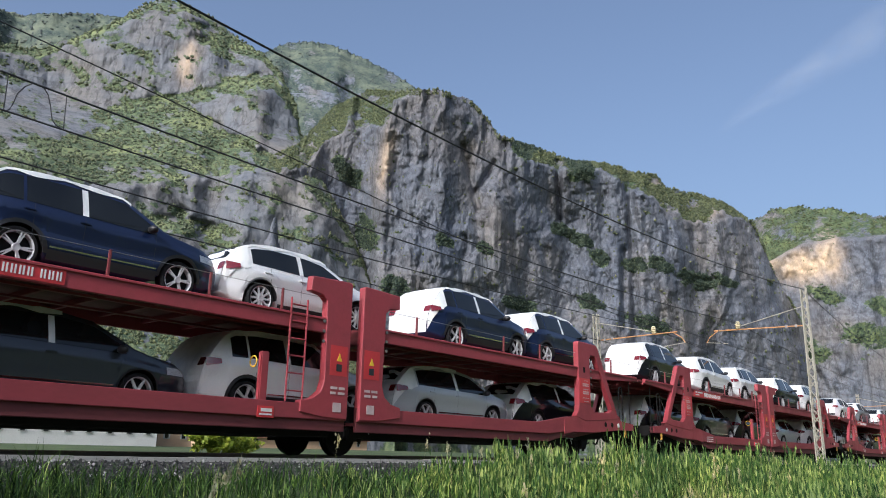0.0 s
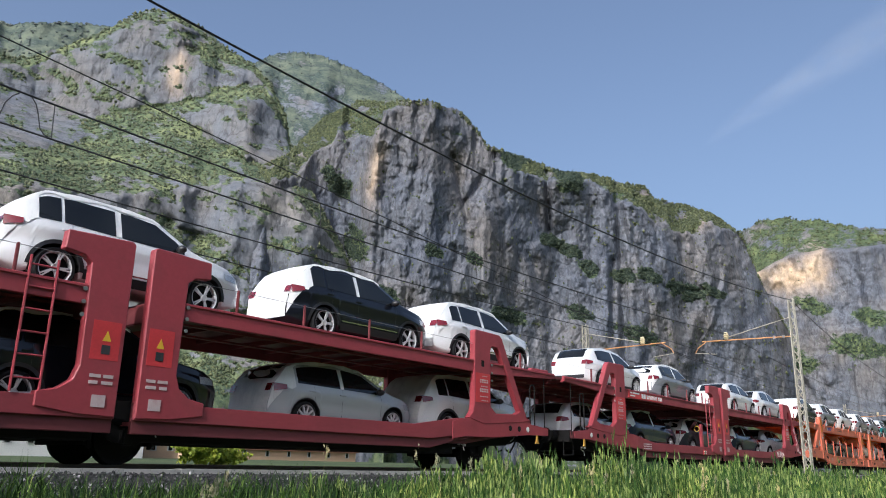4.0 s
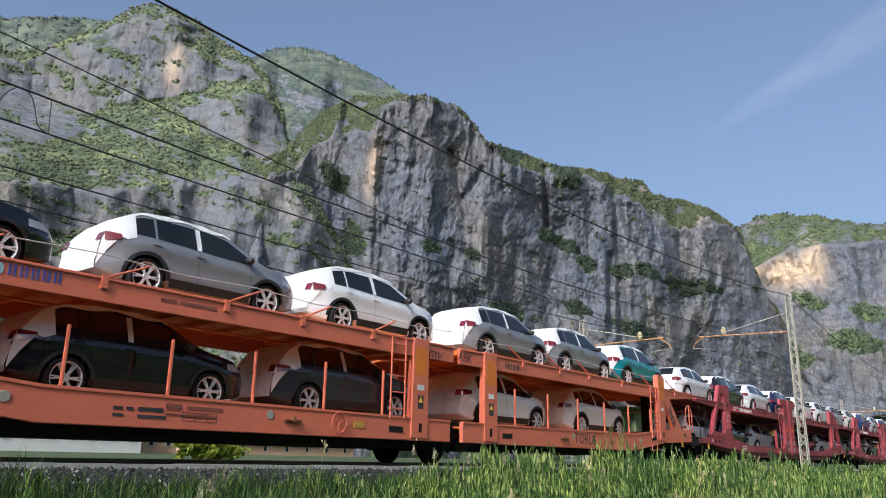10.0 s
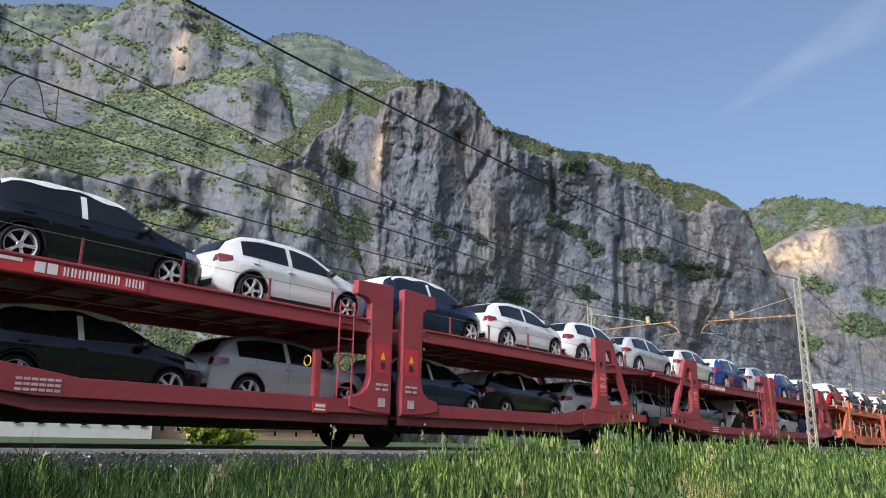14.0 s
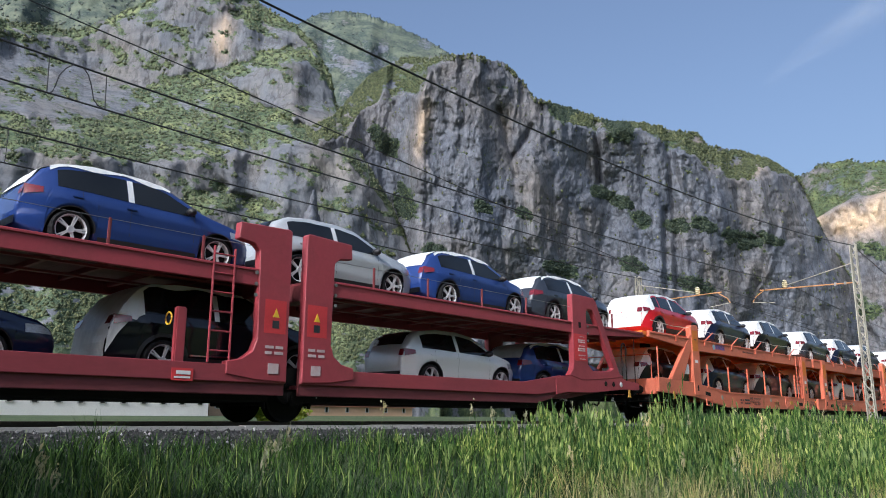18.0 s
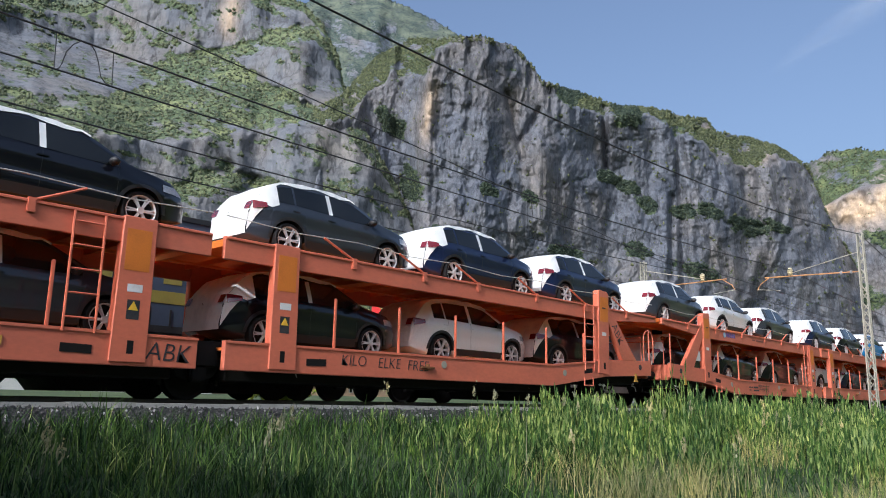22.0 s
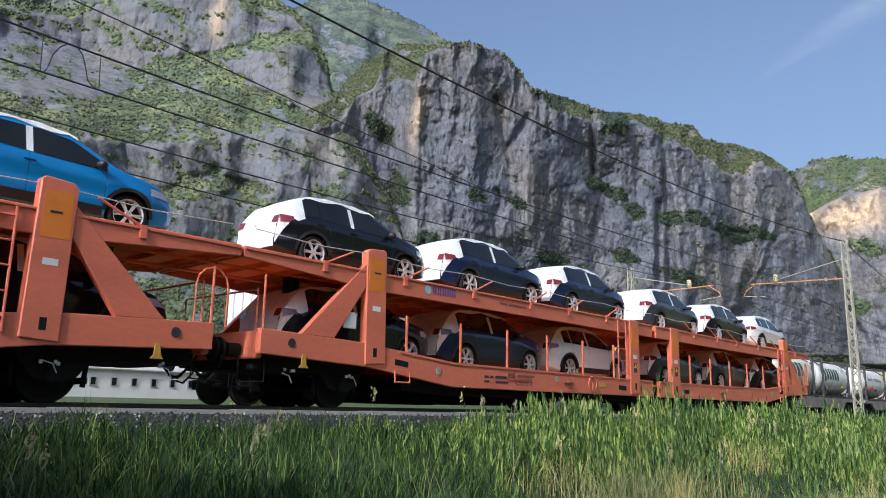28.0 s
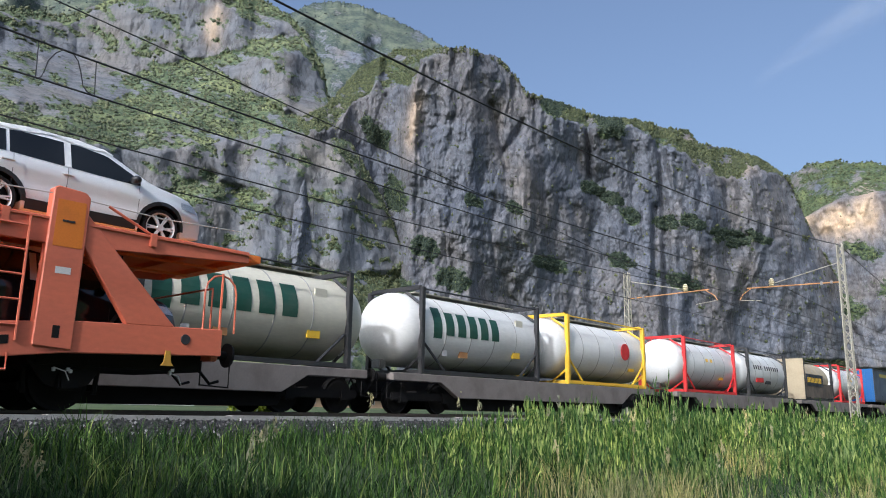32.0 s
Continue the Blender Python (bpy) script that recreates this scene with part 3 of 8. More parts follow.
def make_mountains():
    massif("mountain_main", "grey limestone cliff wall with wooded ledges and crest",
           [(53.5, 21.0), (51.3, 22.4), (48.9, 25.1), (46.2, 26.5), (42.5, 26.7), (40.7, 26.9), (37.9, 26.2), (36.3, 24.8), (35.6, 23.7), (33.8, 23.1),
            (31.5, 22.2), (29.8, 21.5), (27.1, 21.2), (25.0, 20.5), (23.3, 20.1), (22.7, 19.1), (20.5, 18.5), (18.5, 17.7), (17.3, 16.6), (16.7, 16.0), (15.8, 13.0), (14.2, 9.0)],
           1450, 3.0, shelf_main, 800, 340, 11, trees=18500, crowns=0.85, along=0.6, carve=lambda h, e: (0.085 * ease(h, 44.2, 46.4) * (1 - ease(h, 49, 53)) - 0.035 * np.exp(-((h - 40.3) / 3.6) ** 2)
                                                                       + 0.022 * np.exp(-((h - 25.3) / 0.4) ** 2) + 0.006 * np.exp(-((h - 32.5) / 2.2) ** 2) + 0.020 * groove(h, e, (30.8, 21.5), (30.7, 17.2), 0.22) + 0.018 * groove(h, e, (26.0, 14.8), (26.2, 9.0), 0.25)
                                                                       + 0.014 * groove(h, e, (38.4, 22.8), (37.0, 18.0), 0.30) + 0.014 * groove(h, e, (35.8, 21.4), (37.2, 19.4), 0.30) + 0.016 * groove(h, e, (46.5, 19.5), (41.9, 11.5), 0.9)),
           groves=[(30.6, 16.3, 1.0, 0.55), (29.2, 15.5, 0.9, 0.5), (27.8, 14.5, 1.0, 0.6), (25.2, 13.8, 0.9, 0.55), (23.7, 13.6, 1.0, 0.6), (21.0, 12.4, 1.4, 0.55), (18.8, 12.2, 1.0, 0.4),
                   (39.5, 15.6, 0.8, 0.5), (36.6, 15.0, 0.9, 0.5), (34.0, 11.0, 1.4, 0.6), (28.6, 11.2, 1.2, 0.6), (24.5, 9.6, 1.5, 0.6), (47.5, 20.5, 1.2, 1.0), (45.8, 16.2, 0.8, 1.3), (47.6, 13.6, 1.4, 1.2), (43.6, 12.2, 1.3, 0.8), (41.2, 9.8, 1.4, 0.8), (46.2, 9.5, 2.0, 1.2), (33.2, 22.5, 1.0, 0.8), (29.2, 20.8, 1.2, 0.9)],
           ochre=[(44.4, 21.5, 0.5, 2.2, 0.55), (23.0, 19.6, 0.7, 0.5, 0.35), (20.0, 17.0, 1.0, 0.6, 0.4)])
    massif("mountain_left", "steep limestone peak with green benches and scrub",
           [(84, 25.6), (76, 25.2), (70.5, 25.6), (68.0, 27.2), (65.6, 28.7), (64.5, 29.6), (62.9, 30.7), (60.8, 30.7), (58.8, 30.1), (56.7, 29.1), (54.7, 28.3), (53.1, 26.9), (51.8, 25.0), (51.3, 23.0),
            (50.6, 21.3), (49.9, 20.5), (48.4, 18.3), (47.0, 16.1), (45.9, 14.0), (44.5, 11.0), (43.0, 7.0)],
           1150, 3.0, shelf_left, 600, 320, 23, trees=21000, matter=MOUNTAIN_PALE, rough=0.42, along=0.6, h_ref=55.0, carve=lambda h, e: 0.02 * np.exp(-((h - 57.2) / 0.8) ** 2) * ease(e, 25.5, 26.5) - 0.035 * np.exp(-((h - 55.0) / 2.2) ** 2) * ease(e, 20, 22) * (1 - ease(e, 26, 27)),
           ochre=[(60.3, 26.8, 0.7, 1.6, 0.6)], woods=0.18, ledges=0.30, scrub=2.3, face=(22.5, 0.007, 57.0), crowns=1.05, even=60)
    massif("mountain_back", "wooded ridge behind the cliffs, tinted for haze",
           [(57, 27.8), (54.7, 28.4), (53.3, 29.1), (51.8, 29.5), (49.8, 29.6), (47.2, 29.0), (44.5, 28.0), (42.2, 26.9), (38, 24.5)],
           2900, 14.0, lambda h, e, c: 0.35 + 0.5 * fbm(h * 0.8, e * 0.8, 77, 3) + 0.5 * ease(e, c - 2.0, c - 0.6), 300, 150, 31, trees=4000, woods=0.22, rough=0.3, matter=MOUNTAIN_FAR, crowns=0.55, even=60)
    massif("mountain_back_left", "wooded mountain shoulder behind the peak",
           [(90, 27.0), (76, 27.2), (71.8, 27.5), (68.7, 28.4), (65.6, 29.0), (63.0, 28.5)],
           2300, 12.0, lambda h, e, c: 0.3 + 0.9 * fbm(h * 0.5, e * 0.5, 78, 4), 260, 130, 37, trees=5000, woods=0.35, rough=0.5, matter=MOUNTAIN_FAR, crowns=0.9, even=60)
    massif("mountain_right", "distant limestone wall with a pale ochre rock face and green crest",
           [(20, 14.5), (17.5, 15.8), (16.7, 16.3), (15.1, 17.0), (13.6, 17.0), (12.5, 16.6), (11.4, 16.5), (10.1, 16.0), (7.2, 15.4), (3, 14.6), (-4, 13.0), (-14, 9.0)],
           2900, 2.0, lambda h, e, c: 0.13 + 1.15 * np.maximum(ease(e - (c - np.interp(h, [8, 11, 13, 15, 17], [1.2, 1.9, 2.4, 3.3, 3.6])), 0, 0.3), 1 - ease(e, 2.5, 3.5)), 520, 200, 43, trees=5500, crowns=0.6,
           groves=[(15.2, 9.6, 1.2, 0.8), (12.7, 11.0, 1.2, 0.6), (9.2, 9.9, 1.3, 0.7), (14.0, 7.5, 1.5, 0.8), (10.0, 7.8, 2.0, 0.8)],
           ochre=[(13.9, 12.9, 1.7, 1.1, 1.0), (12.2, 13.4, 0.9, 1.3, 0.9), (15.9, 13.2, 0.7, 0.5, 0.7)])


def make_slope_trees():
    """Crowns of the trees that stand on ledges and crests."""
    rng = np.random.default_rng(61)
    base = np.array([(1, 0, 0), (0, 1, 0), (-1, 0, 0), (0, -1, 0), (0, 0, 1.2), (0, 0, -0.8)], dtype=float)
    tri = np.array([(a, b, c) for i in range(4) for a, b, c in ((i, (i + 1) % 4, 4), ((i + 1) % 4, i, 5))])
    for sort, mat, label in ((0, SLOPE_TREE, "small green trees on mountain ledges and crests"), (1, SLOPE_TREE_DARK, "dark green trees on cliff ledges"), (2, SLOPE_TREE_FAR, "grey-green woods on the far ridges, tinted for haze"), (3, SLOPE_TREE_PALE, "pale green trees and scrub on the steep peak")):
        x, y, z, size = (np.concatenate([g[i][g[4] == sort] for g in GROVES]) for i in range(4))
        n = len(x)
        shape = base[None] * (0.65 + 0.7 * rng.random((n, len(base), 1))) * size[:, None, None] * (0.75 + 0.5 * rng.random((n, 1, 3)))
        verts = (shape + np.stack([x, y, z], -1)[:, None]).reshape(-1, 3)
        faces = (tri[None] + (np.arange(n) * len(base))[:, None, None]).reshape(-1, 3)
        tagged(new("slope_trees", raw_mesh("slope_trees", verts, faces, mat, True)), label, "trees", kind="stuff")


def make_unseen_side():
    """An unseen valley side added behind the camera; it lowers fill light and reflections."""
    massif("mountain_opposite", "unseen dark wooded mountain added to dim reflections",
           [(96, 9.0), (110, 13.0), (130, 15.0), (155, 15.0), (180, 14.0), (205, 16.0), (230, 17.5), (260, 18.0), (285, 18.0), (310, 17.0), (330, 13.0), (345, 9.0)],
           900, 1.0, lambda h, e, c: 0.5 + 0.6 * fbm(h * 0.15, e * 0.3, 81, 3), 220, 50, 53, woods=0.5, matter=MOUNTAIN_BEHIND)


def make_ground():
    """One sheet from behind the camera to the foot of the mountains."""
    ys = np.concatenate([np.linspace(-2500, -60, 12), np.linspace(-40, 0, 9), np.linspace(1, 10.6, 25), [10.8, 10.95, 11.2, 19.0, 19.3, 19.6], np.linspace(20.5, 60, 16), np.linspace(70, 260, 16), np.linspace(320, 3400, 14)])
    xs = np.concatenate([np.linspace(-3000, -60, 14), np.linspace(-50, 120, 120), np.linspace(135, 400, 16), np.linspace(480, 3400, 14)])
    gx, gy = np.meshgrid(xs, ys)
    z = np.interp(gy, [-40, 0, 5.0, 8.0, 10.2, 10.95, 11.2, 19.0, 19.6, 24, 60, 130, 3400], [-1.7, -1.6, -1.25, -0.88, -0.52, -0.44, -0.42, -0.62, -0.72, -0.9, -0.5, 0.55, 2.0])
    z = z + 0.09 * (fbm(gx * 0.5, gy * 0.5, 91, 3) - 0.5) * (np.abs(gy - 15.0) > 4.3)
    verts = np.stack([gx, gy, z], -1).reshape(-1, 3)
    idx = np.arange(len(xs) * len(ys)).reshape(len(ys), len(xs))
    faces = np.stack([idx[:-1, :-1], idx[:-1, 1:], idx[1:, 1:], idx[1:, :-1]], -1).reshape(-1, 4)
    tagged(new("ground", raw_mesh("ground", verts, faces, GROUND, True)), "green meadow ground with grass and weeds", "ground", kind="structure")


make_mountains()
make_slope_trees()
make_unseen_side()
make_ground()

# ---- railway ----
def ground_z(y):
    return float(np.interp(y, [-40, 0, 5.0, 8.0, 10.2, 10.95, 11.2], [-1.7, -1.6, -1.25, -0.88, -0.52, -0.44, -0.42]))


def make_bed():
    bm = bmesh.new()
    sect = [(10.9, -0.46), (11.45, -0.13), (11.72, -0.11), (12.0, -0.20), (18.0, -0.235), (18.2, -0.27), (18.9, -0.70)]
    rows = [[bm.verts.new((x, y, z)) for y, z in sect] for x in np.linspace(-400, 900, 80)]
    for a, b in zip(rows, rows[1:]):
        for i in range(len(sect) - 1):
            bm.faces.new((a[i], b[i], b[i + 1], a[i + 1]))
    k = Nodes("ballast_bed")
    c = k.ramp(k.noise(26, 5, 0.7), [(0.3, (0.012, 0.011, 0.011)), (0.58, (0.05, 0.047, 0.047)), (0.75, (0.22, 0.21, 0.21))])
    k.bump(k.noise(22, 3, 0.6), 1.0, 0.06)
    bed = new("ballast_bed", finish(bm, "ballast_bed", k.done(c, 0.95)))
    tagged(bed, "grey crushed stone ballast bed under the tracks", "ballast", kind="structure")
    # loose stones on the near shoulder
    rng = np.random.default_rng(5)
    ico = bmesh.new()
    bmesh.ops.create_icosphere(ico, subdivisions=1, radius=1)
    base = np.array([v.co[:] for v in ico.verts])
    tri = np.array([[v.index for v in f.verts] for f in ico.faces])
    ico.free()
    n = 4600
    x = 1.5 + 34 * rng.random(n) ** 1.4
    y = 10.85 + 0.66 * rng.random(n)
    z = np.interp(y, [10.9, 11.45, 11.72, 12.0], [-0.46, -0.13, -0.11, -0.20]) + 0.012
    size = 0.010 + 0.018 * rng.random(n)
    shape = base[None] * (0.75 + 0.5 * rng.random((n, len(base), 1))) * (size[:, None, None] * (0.7 + 0.6 * rng.random((n, 1, 3))))
    verts = (shape + np.stack([x, y, z], -1)[:, None]).reshape(-1, 3)
    faces = (tri[None] + (np.arange(n) * len(base))[:, None, None]).reshape(-1, 3)
    tagged(new("ballast_stones", raw_mesh("ballast_stones", verts, faces, STONE)), "loose angular grey ballast stones", "stones", kind="stuff")


def make_track(name, yc, x0, x1):
    track = thing(name, "steel rails on concrete sleepers in ballast", "railway track", "railway tracks", "structure")
    head = [(-0.036, 0), (0.036, 0), (0.036, -0.04), (0.010, -0.055), (0.010, -0.13), (0.07, -0.155), (0.07, -0.17), (-0.07, -0.17), (-0.07, -0.155), (-0.010, -0.13), (-0.010, -0.055), (-0.036, -0.04)]
    for side in (-0.753, 0.753):
        bm = bmesh.new()
        ends = [[bm.verts.new((x, yc + side + a, z)) for a, z in head] for x in (-400, 900)]
        for i in range(len(head)):
            j = (i + 1) % len(head)
            bm.faces.new((ends[0][i], ends[0][j], ends[1][j], ends[1][i]))
        part("rail", bm, RAIL, track)
    sl = bmesh.new()
    box(-0.13, 0.13, -1.28, 1.28, -0.40, -0.185, 0.025, bm=sl)
    me = finish(sl, "sleeper", CONCRETE)
    x = x0
    while x < x1:
        part("sleeper", me, CONCRETE, track, at=pose(x, yc, 0))
        x += 0.6


def make_trough():
    """The low concrete edge between sleepers and shoulder."""
    k = thing("cable_trough", "pale weathered concrete cable trough beside the track", "cable trough", kind="structure")
    bm = bmesh.new()
    box(-0.497, 0.497, -0.10, 0.10, -0.20, -0.045, 0.006, bm=bm)
    me = finish(bm, "trough_lid", CONCRETE)
    for i in range(90):
        part("trough_lid", me, CONCRETE, k, at=pose(-4 + i * 1.0, 11.62, -0.005 * (i % 3), 0, 0, 0.4 * ((i * 7) % 5 - 2) / 2))


def lattice_mast(x, y, height, towards, arm_z, label):
    """A catenary mast of lattice steel with its bracket. towards: +1 when the track lies at larger y."""
    mast = thing("catenary_mast", label, "mast", "catenary masts", at=pose(x, y, 0))
    w0, w1, foot = 0.165, 0.115, -0.75
    base = bmesh.new()
    box(-0.35, 0.35, -0.35, 0.35, foot - 0.3, foot + 0.12, 0.03, bm=base)
    part("concrete_foot", base, CONCRETE, mast)
    for sx, sy in ((-1, -1), (-1, 1), (1, -1), (1, 1)):
        bm = bmesh.new()
        tube([(sx * w0, sy * w0, foot), (sx * w1, sy * w1, height)], 0.034, 4, bm)
        part("corner_angle", bm, GALV, mast)
    steps = 22
    for face in range(4):
        bm = bmesh.new()
        for i in range(steps):
            za, zb = foot + (height - foot) * i / steps, foot + (height - foot) * (i + 1) / steps
            wa, wb = w0 + (w1 - w0) * i / steps, w0 + (w1 - w0) * (i + 1) / steps
            s = 1 if i % 2 else -1
            p, q = (s * wa, -wa, za), (-s * wb, -wb, zb)
            turn = Matrix.Rotation(face * math.pi / 2, 3, "Z")
            tube([turn @ Vector(p), turn @ Vector(q)], 0.026, 4, bm)
        part("lattice_bracing", bm, GALV, mast)
    t = towards
    reach = 4.55
    bm = tube([(0, 0.12 * t, arm_z), (0, reach * t, arm_z + 0.10)], 0.032, 8)
    part("bracket_tube", bm, RUSTY, mast, "ochre rusty bracket tube")
    bm = tube([(0, 0.1 * t, arm_z + 0.95), (0, 3.25 * t, arm_z + 0.22)], 0.022, 8)
    part("tie_rod", bm, GALV, mast)
    bm = tube([(0, 4.35 * t, arm_z + 0.08), (0, 4.80 * t, arm_z - 0.22), (0, 4.95 * t, arm_z - 0.48)], 0.022, 8)
    part("register_arm", bm, RUSTY, mast)
    bm = tube([(0, 4.95 * t, arm_z - 0.48), (0, 3.85 * t, arm_z - 0.60)], 0.018, 8)
    part("steady_arm", bm, GALV, mast)
    ins = lathe([(0.05, 0), (0.13, 0.05), (0.08, 0.09), (0.15, 0.14), (0.09, 0.19), (0.15, 0.24), (0.09, 0.29), (0.12, 0.34), (0.05, 0.40)], 12, "Z", centre=(0, 3.3 * t, arm_z + 0.1))
    part("insulator", ins, CREAM_GLAZE, mast, "pale yellow glazed insulator")
    for f in (0.5, 0.95):
        cl = bmesh.new()
        box(-0.05, 0.05, (f - 0.05) * t if t > 0 else f * t - 0.05, (f + 0.05) * t if t > 0 else f * t + 0.05, arm_z - 0.06, arm_z + 0.1, 0.01, bm=cl)
        part("clamp", cl, STEEL, mast)
    return mast


def wire_line(name, label, pts, radius):
    ob = new(name, finish(tube(pts, radius, 6), name, WIRE))
    return tagged(ob, label, "overhead wire", "overhead wires", "")


def sag(x0, x1, y, z0, z1, dip, n=28, y1=None):
    y1 = y if y1 is None else y1
    return [(x0 + (x1 - x0) * f, y + (y1 - y) * f, z0 + (z1 - z0) * f - 4 * dip * f * (1 - f)) for f in np.linspace(0, 1, n)]


NEAR_MAST, FAR_MAST, SPAN = (39.5, 9.8), (37.2, 19.95), 55.0


def make_overhead():
    for k in (-1, 0, 1, 2):
        lattice_mast(NEAR_MAST[0] + k * SPAN, NEAR_MAST[1], 8.3, 1, 6.45, "weathered galvanised lattice catenary mast with ochre bracket")
        lattice_mast(FAR_MAST[0] + k * SPAN * 1.12, FAR_MAST[1], 7.65, -1, 6.2, "weathered galvanised lattice catenary mast beyond the tracks")
    for xa in (NEAR_MAST[0] - SPAN, NEAR_MAST[0], NEAR_MAST[0] + SPAN):
        xb = xa + SPAN
        wire_line("messenger_wire", "dark messenger wire over the near track", sag(xa, xb, 13.08, 6.85, 6.85, 0.82), 0.018)
        wire_line("contact_wire", "dark contact wire over the near track", sag(xa, xb, 13.0, 5.50, 5.50, 0.10), 0.016)
        wire_line("feeder_wire", "thick dark feeder wire on the mast heads", sag(xa, xb, 9.8, 8.25, 8.25, 1.62), 0.020)
        for x in (xa + 1.6, xa + 7.6, xa + 13.6, xa + 19.74, xa + 20.72, xa + 27.0, xa + 33.2, xa + 39.4, xa + 45.6, xa + 52.0):
            f = (x - xa) / SPAN
            zt, zb = 6.85 - 4 * 0.82 * f * (1 - f), 5.50 - 4 * 0.10 * f * (1 - f)
            wire_line("dropper_wire", "thin vertical dropper between the overhead wires", [(x, 13.08, zt), (x, 13.0, zb)], 0.009)
    for xa in (FAR_MAST[0] - SPAN * 1.12, FAR_MAST[0], FAR_MAST[0] + SPAN * 1.12):
        xb = xa + SPAN * 1.12
        wire_line("messenger_wire", "dark messenger wire over the far track", sag(xa, xb, 16.75, 6.6, 6.6, 0.68), 0.018)
        wire_line("contact_wire", "dark contact wire over the far track", sag(xa, xb, 16.75, 5.3, 5.3, 0.12), 0.016)
        for x in (xa + 3.5, xa + 12.5, xa + 21.0, xa + 29.23, xa + 37.5, xa + 46.0, xa + 55.5):
            f = (x - xa) / (xb - xa)
            wire_line("dropper_wire", "thin vertical dropper between the overhead wires", [(x, 16.75, 6.6 - 4 * 0.68 * f * (1 - f)), (x, 16.75, 5.3 - 4 * 0.12 * f * (1 - f))], 0.008)
        wire_line("feeder_wire", "thin dark wire along the far mast heads", sag(xa, xb, 19.95, 12.0 if xa < 0 else 8.1, 8.1, -0.5 if xa < 0 else 0.6), 0.018)
    # slack jumper loops between messenger and contact wire
    for loop in ([(4.64, 13.07, 6.08), (4.52, 13.06, 5.97), (4.42, 13.05, 5.80), (4.37, 13.04, 5.57), (4.33, 13.02, 5.46), (4.27, 13.0, 5.41)],
                 [(4.82, 13.07, 6.07), (4.90, 13.06, 5.97), (4.96, 13.05, 5.80), (5.02, 13.03, 5.54), (5.09, 13.01, 5.45), (5.20, 13.0, 5.41)]):
        wire_line("jumper_wire", "slack curved jumper wire between the overhead wires", loop, 0.011)


make_bed()
make_overhead()

# ---- cars ----
class Shape:
    """The body form of a car: lines along its length x (rear 0, front L), z from its wheels' contact."""

    def __init__(self, length, height, width, roof, belt, wheels, wheel_r, clearance=0.2):
        self.L, self.H, self.W = length, height, width
        self.roof, self.belt, self.wheels, self.wr, self.clear = roof, belt, wheels, wheel_r, clearance

    def top(self, x):
        return float(np.interp(x, [p[0] for p in self.roof], [p[1] for p in self.roof]))

    def belt_z(self, x):
        return float(np.interp(x, [p[0] for p in self.belt], [p[1] for p in self.belt]))

    def bottom(self, x):
        z = self.clear
        if x < 0.45:
            z += 0.16 * (1 - x / 0.45) ** 1.5
        if x > self.L - 0.5:
            z += 0.10 * ((x - self.L + 0.5) / 0.5) ** 1.5
        for w in self.wheels:
            arch = self.wr + 0.055
            if abs(x - w) < arch:
                z = max(z, self.wr + math.sqrt(arch * arch - (x - w) ** 2))
        return z

    def half(self, x, z):
        """Half width at x and z."""
        w = self.W / 2
        end = min(x, self.L - x)
        plan = 1 - 0.30 * max(0.0, 1 - end / 0.95) ** 2.6
        b = self.belt_z(x)
        if z > b:
            f = (z - b) / max(0.05, self.H - b)
            w -= 0.03 + 0.225 * f ** 1.15
        elif z > b - 0.08:
            w -= 0.03 * ((z - b + 0.08) / 0.08)
        if z < 0.45:
            w -= 0.05 * ((0.45 - z) / 0.25)
        crease = 0.016 * math.exp(-((z - b + 0.15) / 0.035) ** 2) - 0.020 * math.exp(-((z - b + 0.36) / 0.10) ** 2)
        for a in self.wheels:      # flared wings over the wheels
            crease += 0.022 * math.exp(-((x - a) / 0.46) ** 2) * math.exp(-((z - 0.62) / 0.16) ** 2)
        return (w + crease) * plan


def stations(sh, n=36):
    xs = set(np.linspace(0.0, sh.L, n))
    for w in sh.wheels:
        for k in range(11):
            xs.add(w + (sh.wr + 0.055) * math.cos(math.pi * k / 10))
    xs |= {p[0] for p in sh.roof}
    return sorted(xs)


def body_mesh(sh):
    xs = stations(sh)
    rows, cross = 15, 8
    verts, faces, rings = [], [], []
    for x in xs:
        t, b = sh.top(x), sh.bottom(x)
        b = min(b, t - 0.03)
        ring = []
        for i in range(rows):
            z = b + (t - b) * i / (rows - 1)
            ring.append((x, -sh.half(x, z), z))
        yt = sh.half(x, t)
        crown = 0.035 * min(1, yt)
        for i in range(1, cross):
            f = i / cross
            ring.append((x, -yt + 2 * yt * f, t + crown * math.sin(math.pi * f)))
        for i in range(rows - 1, -1, -1):
            z = b + (t - b) * i / (rows - 1)
            ring.append((x, sh.half(x, z), z))
        rings.append([len(verts) + i for i in range(len(ring))])
        verts += ring
    n = len(rings[0])
    for a, b in zip(rings, rings[1:]):
        for i in range(n - 1):
            faces.append((a[i], b[i], b[i + 1], a[i + 1]))
        faces.append((a[n - 1], b[n - 1], b[0], a[0]))
    for ring in (rings[0], rings[-1]):
        for i in range(n // 2 - 1):
            faces.append((ring[i], ring[i + 1], ring[n - 2 - i], ring[n - 1 - i]))
    bm = bmesh.new()
    vs = [bm.verts.new(v) for v in verts]
    for f in faces:
        try:
            bm.faces.new([vs[i] for i in f])
        except ValueError:
            pass
    return bm


